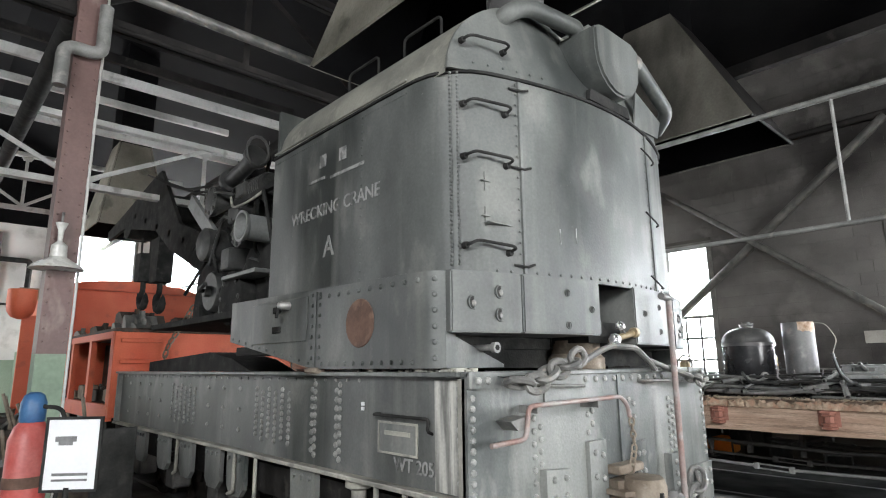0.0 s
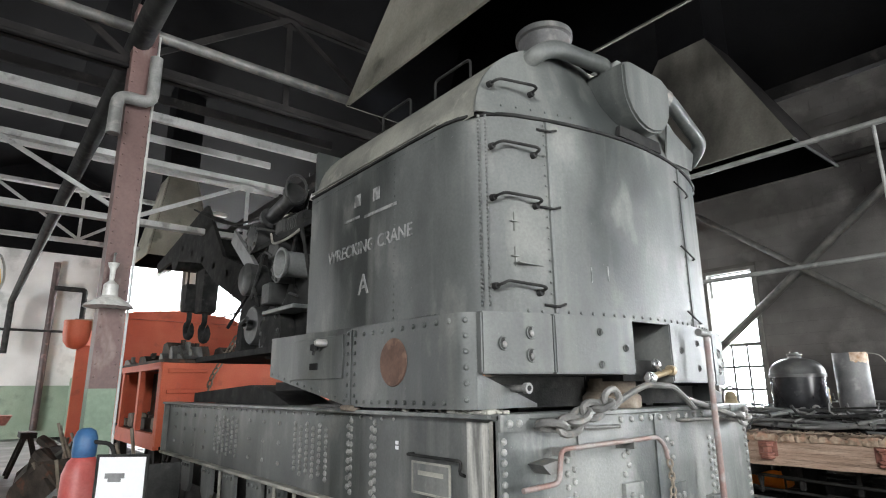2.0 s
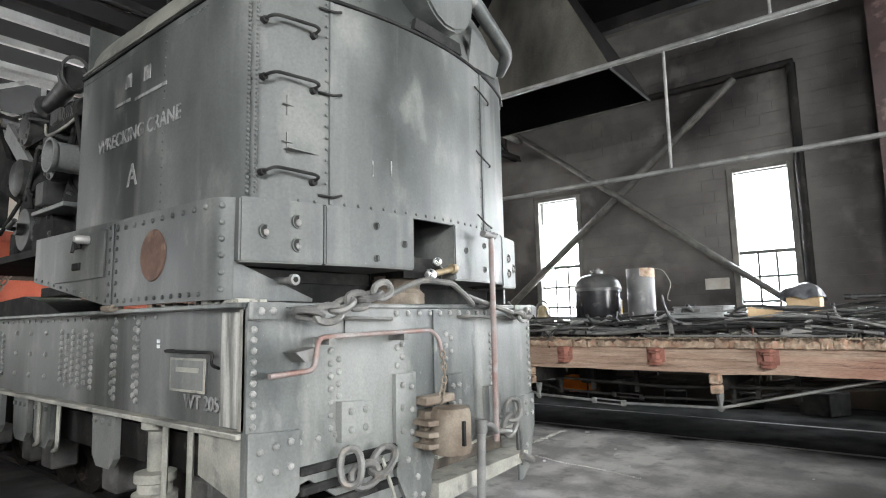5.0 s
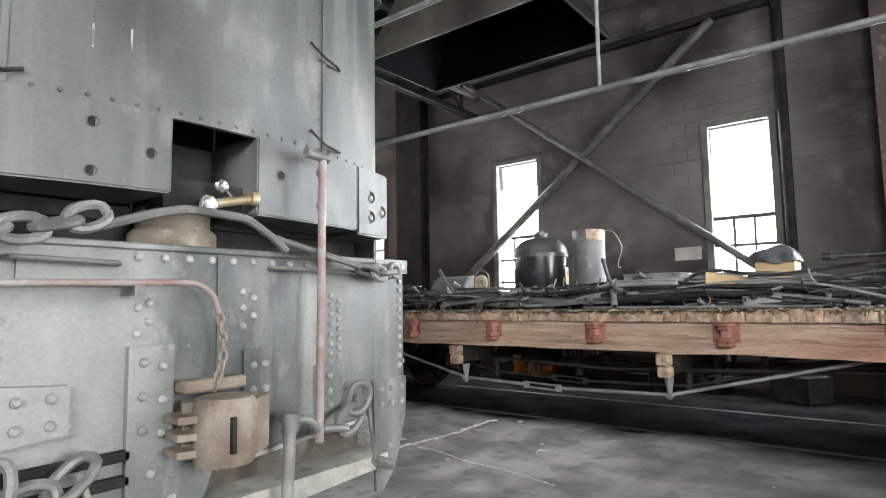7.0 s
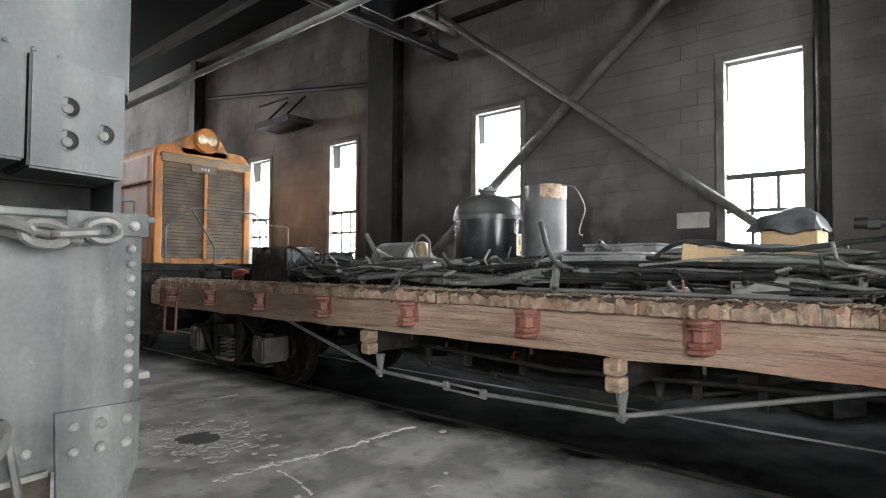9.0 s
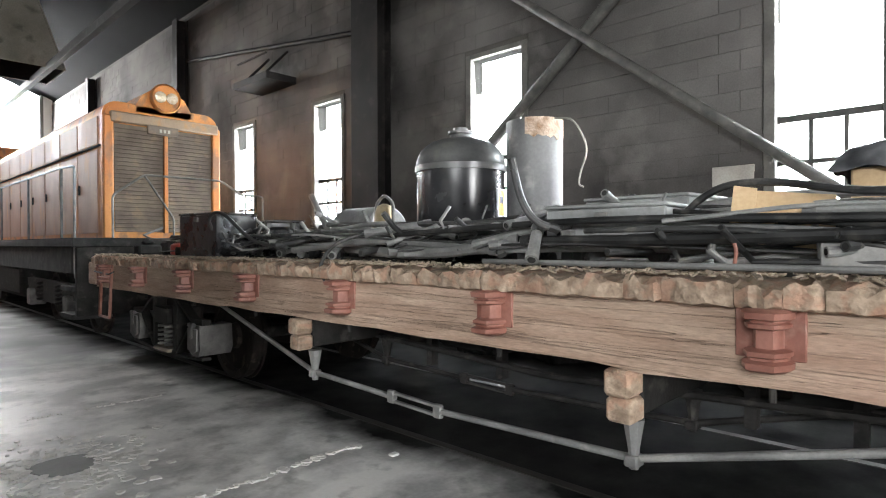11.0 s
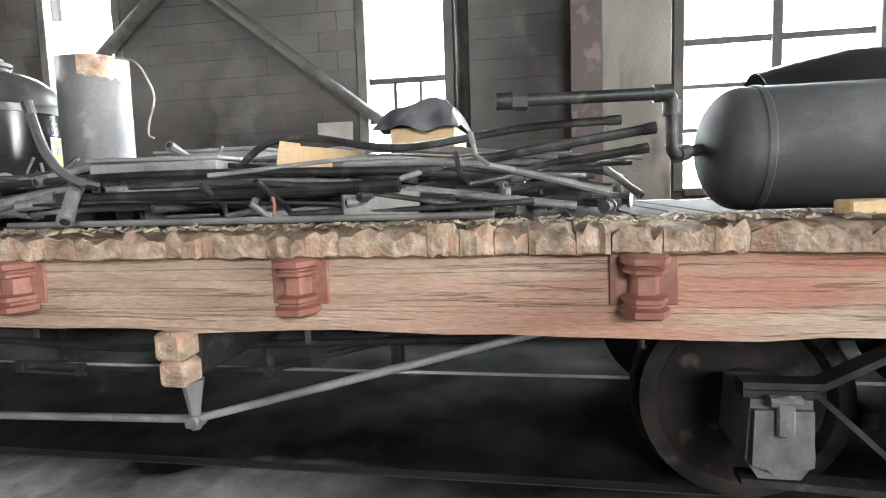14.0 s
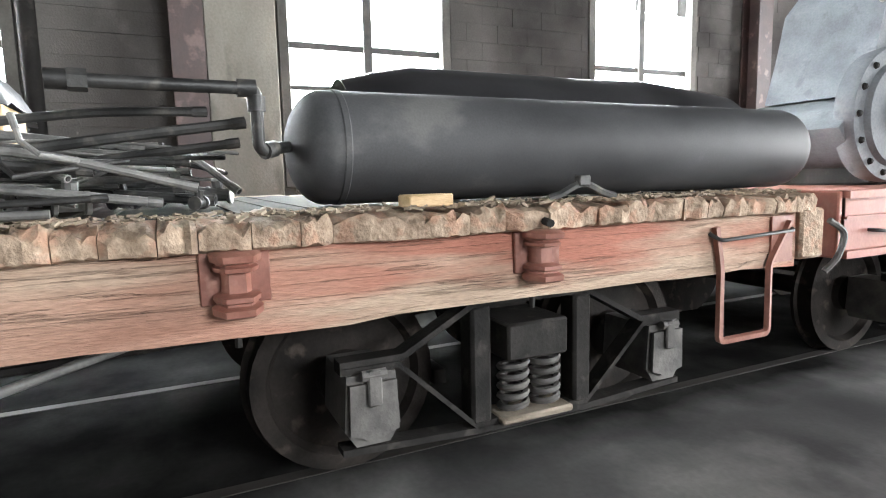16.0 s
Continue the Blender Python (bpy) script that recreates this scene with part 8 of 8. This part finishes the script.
for a, b, c, d in ((-0.1, 0.02, 0.07, 0.1), (-0.08, 0.0, 0.05, 0.07), (-0.1, 0.1, -0.12, -0.105), (-0.1, 0.1, -0.15, -0.138)):
    part("printed_bar", bx(B(), a, b, c, d, 0.0005, 0.002, 0, ms), M_INK, sg)
part("stand_post", tube(B(), [(0.86, 4.1, 0.02), (0.87, 4.095, 0.95)], 0.016, 8), M_BLACK, sg)
part("stand_foot", bx(B(), 0.66, 1.06, 3.98, 4.22, 0.0, 0.02, 0.004), M_BLACK, sg)
dk = thing("black_panel", (1.25, 4.6, 0), "black panel stand behind the notice", "panel")
part("panel", bx(B(), 1.1, 1.36, 4.58, 4.62, 0.55, 1.22, 0.004), M_BLACK, dk)
part("leg", bx(B(), 1.12, 1.15, 4.59, 4.61, 0, 0.55), M_BLACK, dk)
part("leg", bx(B(), 1.31, 1.34, 4.59, 4.61, 0, 0.55), M_BLACK, dk)
part("foot", bx(B(), 1.08, 1.38, 4.5, 4.7, 0.0, 0.02), M_BLACK, dk)
cr = thing("yellow_crate", (1.55, 5.4, 0), "small yellow plastic crate on the floor", "crate")
for a in ((1.4, 1.42, 5.25, 5.55), (1.68, 1.7, 5.25, 5.55), (1.42, 1.68, 5.25, 5.27), (1.42, 1.68, 5.53, 5.55)):
    part("side", bx(B(), *a, 0.0, 0.28, 0.004), M_YELLOW, cr)
part("base", bx(B(), 1.42, 1.68, 5.27, 5.53, 0.0, 0.02), M_YELLOW, cr)
# scrap iron on the floor by the column
rs = random.Random(9)
for k in range(34):
    x, y = rs.uniform(1.1, 2.0), rs.uniform(7.6, 10.6)
    s = rs.uniform(0.16, 0.6)
    bm = B()
    prism(bm, [(-s, 0), (s, 0), (s * 0.8, s), (0, s * 1.6), (-s * 0.7, s * 0.9)], "x", -s * 0.5, s * 0.5)
    tube(bm, [(0, -s, s * 0.7), (s * 0.3, s, s * 1.7)], s * 0.13, 7)
    o = solid("scrap_iron", bm, M_WAGON if k % 3 else M_IRON, "rusty scrap iron on the shop floor", "scrap", "scrap iron by the column")
    o.location, o.rotation_euler = (x, y, 0), (0, 0, rs.uniform(0, 6))
for k in range(14):
    x, y = rs.uniform(1.1, 2.1), rs.uniform(7.2, 9.6)
    solid("leaning_bar", tube(B(), [(x, y, 0.0), (x + rs.uniform(-0.5, 0.2), y + rs.uniform(-0.4, 0.5), rs.uniform(0.7, 1.5))], 0.02, 7), M_RUST, "rusty iron bar propped in the scrap", "bar", "bars by the column")
# sawhorse and cabinet against the end wall
shs = thing("sawhorse", (1.2, 15.8, 0), "dark timber sawhorse on the shop floor", "sawhorse")
part("beam", bx(B(), 1.08, 1.38, 15.4, 16.2, 0.78, 0.9, 0.01), M_TRUCK, shs)
for y in (15.5, 16.1):
    for d in (-0.35, 0.35):
        part("leg", tube(B(), [(1.23 + d * 0.8, y, 0.0), (1.23 + d * 0.15, y, 0.8)], 0.05, 4), M_TRUCK, shs)
cab = thing("steel_cabinet", (3.9, 27.6, 0), "grey-green steel cabinet against the end wall", "cabinet")
part("body", bx(B(), 3.3, 4.5, 27.3, 28.3, 0, 2.3, 0.02), M_GREENWALL, cab)
part("door", bx(B(), 3.35, 3.88, 27.27, 27.3, 0.1, 2.2, 0.006), M_GREYBOX, cab)
part("door", bx(B(), 3.92, 4.45, 27.27, 27.3, 0.1, 2.2, 0.006), M_GREYBOX, cab)

# oil drum with a tray, and a yellow lifting machine, far down the shop
od = thing("oil_drum", (0.6, 19.9, 0), "dark green oil drum under a rusty red tray", "oil drum")
lathe(bm := B(), [(0.0, 0.02), (0.28, 0.02), (0.29, 0.0), (0.29, 0.03), (0.28, 0.05), (0.28, 0.29), (0.292, 0.3), (0.28, 0.31), (0.28, 0.59), (0.292, 0.6), (0.28, 0.61), (0.28, 0.86), (0.29, 0.88), (0.0, 0.87)], (0.6, 19.9, 0), "z", 28)
part("shell", bm, M_OLIVE, od)
prism(bm := B(), [(0.2, 0.89), (1.0, 0.89), (1.12, 1.14), (0.08, 1.14)], "y", 19.55, 20.25)
part("tray", bm, M_POCKET, od, "rusty red tray")
lift = thing("lifting_machine", (-0.9, 12.0, 0), "yellow wheeled lifting machine with a tapered arm", "lifting machine")
part("chassis", bx(B(), -1.7, -0.35, 11.4, 12.6, 0.3, 1.25, 0.06), M_YELLOW, lift)
prism(bm := B(), [(-0.85, 1.2), (-0.5, 1.2), (0.22, 2.5), (0.27, 3.45), (0.22, 3.76), (0.12, 3.88), (0.0, 3.86), (-0.08, 3.6), (-0.2, 2.6)], "y", 11.9, 12.12)
bmesh.ops.bevel(bm, geom=bm.edges[:], offset=0.02, segments=2, affect="EDGES")
part("arm", bm, M_YELLOW, lift)
part("hose", tube(B(), curve_pts([(0.2, 11.87, 3.2), (0.29, 11.87, 3.6), (0.2, 11.87, 3.95), (0.05, 11.87, 3.9), (0.0, 11.87, 3.5)], 6), 0.018, 8), M_DUSTY, lift)
for x in (-1.45, -0.6):
    for y in (11.4, 12.6):
        lathe(bm := B(), [(0.1, -0.09), (0.28, -0.09), (0.3, -0.06), (0.3, 0.06), (0.28, 0.09), (0.1, 0.09)], (x, y, 0.3), "y", 24)
        part("wheel", bm, M_BLACK, lift)
roof_pipe([(-7.9, NORTH - 0.2, 4.15), (2.9, NORTH - 0.2, 4.15)], 0.05, M_BLACK, "black pipe along the whitewashed end wall")

# ---------------------------------------------------------------- behind the flatcar, against the wall
om = thing("orange_machine", (10.75, 4.5, 0), "orange portable machine in a black tube frame", "machine")
part("tank", bx(B(), 10.6, 11.0, 4.25, 4.8, 0.1, 0.46, 0.04), M_VIVID, om, "vivid orange tank")
for y in (4.2, 4.82):
    part("frame_tube", tube(B(), rounded([(10.5, y, 0.0), (10.5, y, 0.5), (11.05, y, 0.5), (11.05, y, 0.0)], 0.06), 0.018, 8), M_BLACK, om)
for z in (0.06, 0.5):
    part("frame_tube", tube(B(), [(10.5, 4.2, z), (10.5, 4.82, z)], 0.018, 8), M_BLACK, om)
part("engine", bx(B(), 10.62, 10.9, 4.36, 4.66, 0.42, 0.48, 0.01), M_BLACK, om)
for k in range(10):
    y = -2.5 + k * 1.05
    bm = B()
    s = 0.15 + 0.1 * rs.random()
    bx(bm, -s, s, -s, s, 0, s * 1.4, 0.02)
    tube(bm, [(0, -s, s * 1.4), (0, s, s * 1.5)], 0.03, 8)
    o = solid("stored_casting", bm, M_BLACK, "sooty machine casting stored along the wall", "casting", "castings along the wall")
    o.location, o.rotation_euler = (10.7 + 0.3 * rs.random(), y, 0), (0, 0, rs.uniform(0, 3))
# iron shelf bracket on the wall
sh = thing("wall_shelf", (11.4, 11.0, 4.6), "sooty iron shelf bracketed on the block wall", "shelf")
part("shelf", bx(B(), 10.9, EAST - 0.01, 10.1, 11.4, 4.45, 4.58), M_TRUSS, sh)
for y in (10.4, 11.1):
    part("bracket", tube(B(), [(EAST - 0.02, y, 5.15), (11.0, y, 4.58)], 0.025, 6), M_TRUSS, sh)
part("rail", tube(B(), [(10.95, 10.2, 4.95), (10.95, 11.3, 4.95)], 0.02, 6), M_TRUSS, sh)
solid("pale_block", bx(B(), EAST - 0.004, EAST + 0.02, 1.95, 2.35, 1.9, 2.1, 0.004), M_PALE, "pale repaired block in the sooty wall", "block", kind="structure")

# ---------------------------------------------------------------- floor marks and litter
rf = random.Random(17)
bm = B()


def flake(bm, x, y, s):
    n = rf.randint(5, 8)
    a0 = rf.random() * 6
    pts = [(x + s * rf.uniform(0.5, 1) * math.cos(a0 + k * math.tau / n), y + s * rf.uniform(0.5, 1) * math.sin(a0 + k * math.tau / n)) for k in range(n)]
    prism(bm, pts, "z", 0.0005, rf.uniform(0.002, 0.012))


for k in range(640):
    t = rf.random()
    if k < 260:
        q, g = rf.uniform(0, math.tau), 0.2 + abs(rf.gauss(0, 0.26))
        x, y = 6.26 + g * 0.8 * math.cos(q), 4.27 + g * math.sin(q)
    elif k < 420:
        x, y = 5.9 + 1.8 * t, 3.3 - 0.06 * t + 0.03 * math.sin(9 * t) + rf.gauss(0, 0.016)
    elif k < 520:
        x, y = 6.3 + 1.0 * t, 5.52 + rf.gauss(0, 0.012)
    else:
        x, y = 6.27 - 0.27 * t + 0.02 * math.sin(11 * t), 3.15 - 1.5 * t + rf.gauss(0, 0.012)
    flake(bm, x, y, rf.uniform(0.012, 0.05) if k < 260 else rf.uniform(0.014, 0.04) if k < 420 else rf.uniform(0.004, 0.012))
oil = B()
prism(oil, [(6.26 + (0.17 + 0.025 * math.sin(3 * q)) * math.cos(q), 4.27 + (0.19 + 0.02 * math.cos(2 * q)) * math.sin(q)) for q in [k * math.tau / 28 for k in range(28)]], "z", 0.0006, 0.0045)
structure("floor_oil_patch", oil, M_OILSTAIN, "round dark oil stain on the floor", "floor patch")
structure("floor_flakes", bm, M_SCAB, "flaked pale crust along cracks in the floor", "floor patch")
for x, y, s in ((7.72, 2.96, 0.03), (6.35, 1.9, 0.02), (7.0, 2.3, 0.016), (6.1, 2.7, 0.018), (6.8, 0.4, 0.012), (6.6, -0.9, 0.014), (7.1, -2.0, 0.012)):
    bm = B()
    bx(bm, x - s, x + s, y - s * 0.8, y + s * 0.8, 0.0, s * 0.5, s * 0.2)
    solid("paper_scrap", bm, M_PAPER, "small crumpled white paper scrap on the floor", "litter", "litter on the floor")
for x, y, r in ((6.75, 2.15, 0.07), (6.6, -1.35, 0.12), (6.9, -1.1, 0.05)):
    solid("wire_scrap", tube(B(), [(x + r * math.cos(q), y + r * 0.8 * math.sin(q), 0.004) for q in [0.2 * k for k in range(14)]], 0.0035, 5), M_PAPER, "pale curl of wire on the floor", "litter", "litter on the floor")

# ---------------------------------------------------------------- blocks of the east wall, laid in courses
BL, BH = 0.405, 0.203
mesh_cache = {}


def block_mesh(w):
    key = round(w, 2)
    if key not in mesh_cache:
        b = B()
        bx(b, -0.012, 0.012, 0.0018, key - 0.0018, 0.0018, BH - 0.0018)
        vs = [v for v in b.verts if v.co.x < 0]
        mesh_cache[key] = finish(b, "block", M_WALL)
    return mesh_cache[key]


rest_v, rest_f = [], []
zc = 0.0
course = 0
while zc < EAVE - BH:
    y = -13.1 + (0.2 if course % 2 else 0)
    while y < 28.3:
        spans = [(y, y + BL)]
        if zc + BH > SILL - 0.05 and zc < HEAD + 0.04:
            for a, b, _ in WINDOWS:
                cut = []
                for s, e in spans:
                    if e <= a - 0.06 or s >= b + 0.06:
                        cut.append((s, e))
                    else:
                        if s < a - 0.06:
                            cut.append((s, a - 0.06))
                        if e > b + 0.06:
                            cut.append((b + 0.06, e))
                spans = cut
        for s, e in spans:
            if e - s < 0.06:
                continue
            if -1.3 < s < 4.6 and 1.6 < zc < 4.6:
                o = new("block", block_mesh(e - s))
                o.parent = wall_east
                o.location = (EAST + 0.01 + 0.003 * rf.uniform(-1, 1), s, zc)
            elif zc > 0.3:
                n0 = len(rest_v)
                x = EAST - 0.002 + 0.003 * rf.uniform(-1, 1)
                for dx in (0, 0.02):
                    rest_v += [(x + dx, s + 0.0015, zc + 0.0015), (x + dx, e - 0.0015, zc + 0.0015), (x + dx, e - 0.0015, zc + BH - 0.0015), (x + dx, s + 0.0015, zc + BH - 0.0015)]
                rest_f += [(n0, n0 + 3, n0 + 2, n0 + 1), (n0, n0 + 1, n0 + 5, n0 + 4), (n0 + 1, n0 + 2, n0 + 6, n0 + 5), (n0 + 2, n0 + 3, n0 + 7, n0 + 6), (n0 + 3, n0, n0 + 4, n0 + 7)]
        y += BL
    zc += BH
    course += 1
me = bpy.data.meshes.new("blocks")
me.from_pydata(rest_v, [], rest_f)
me.materials.append(M_WALL)
ob = new("blocks", me)
ob.parent = wall_east
tagged(ob, kind="stuff")
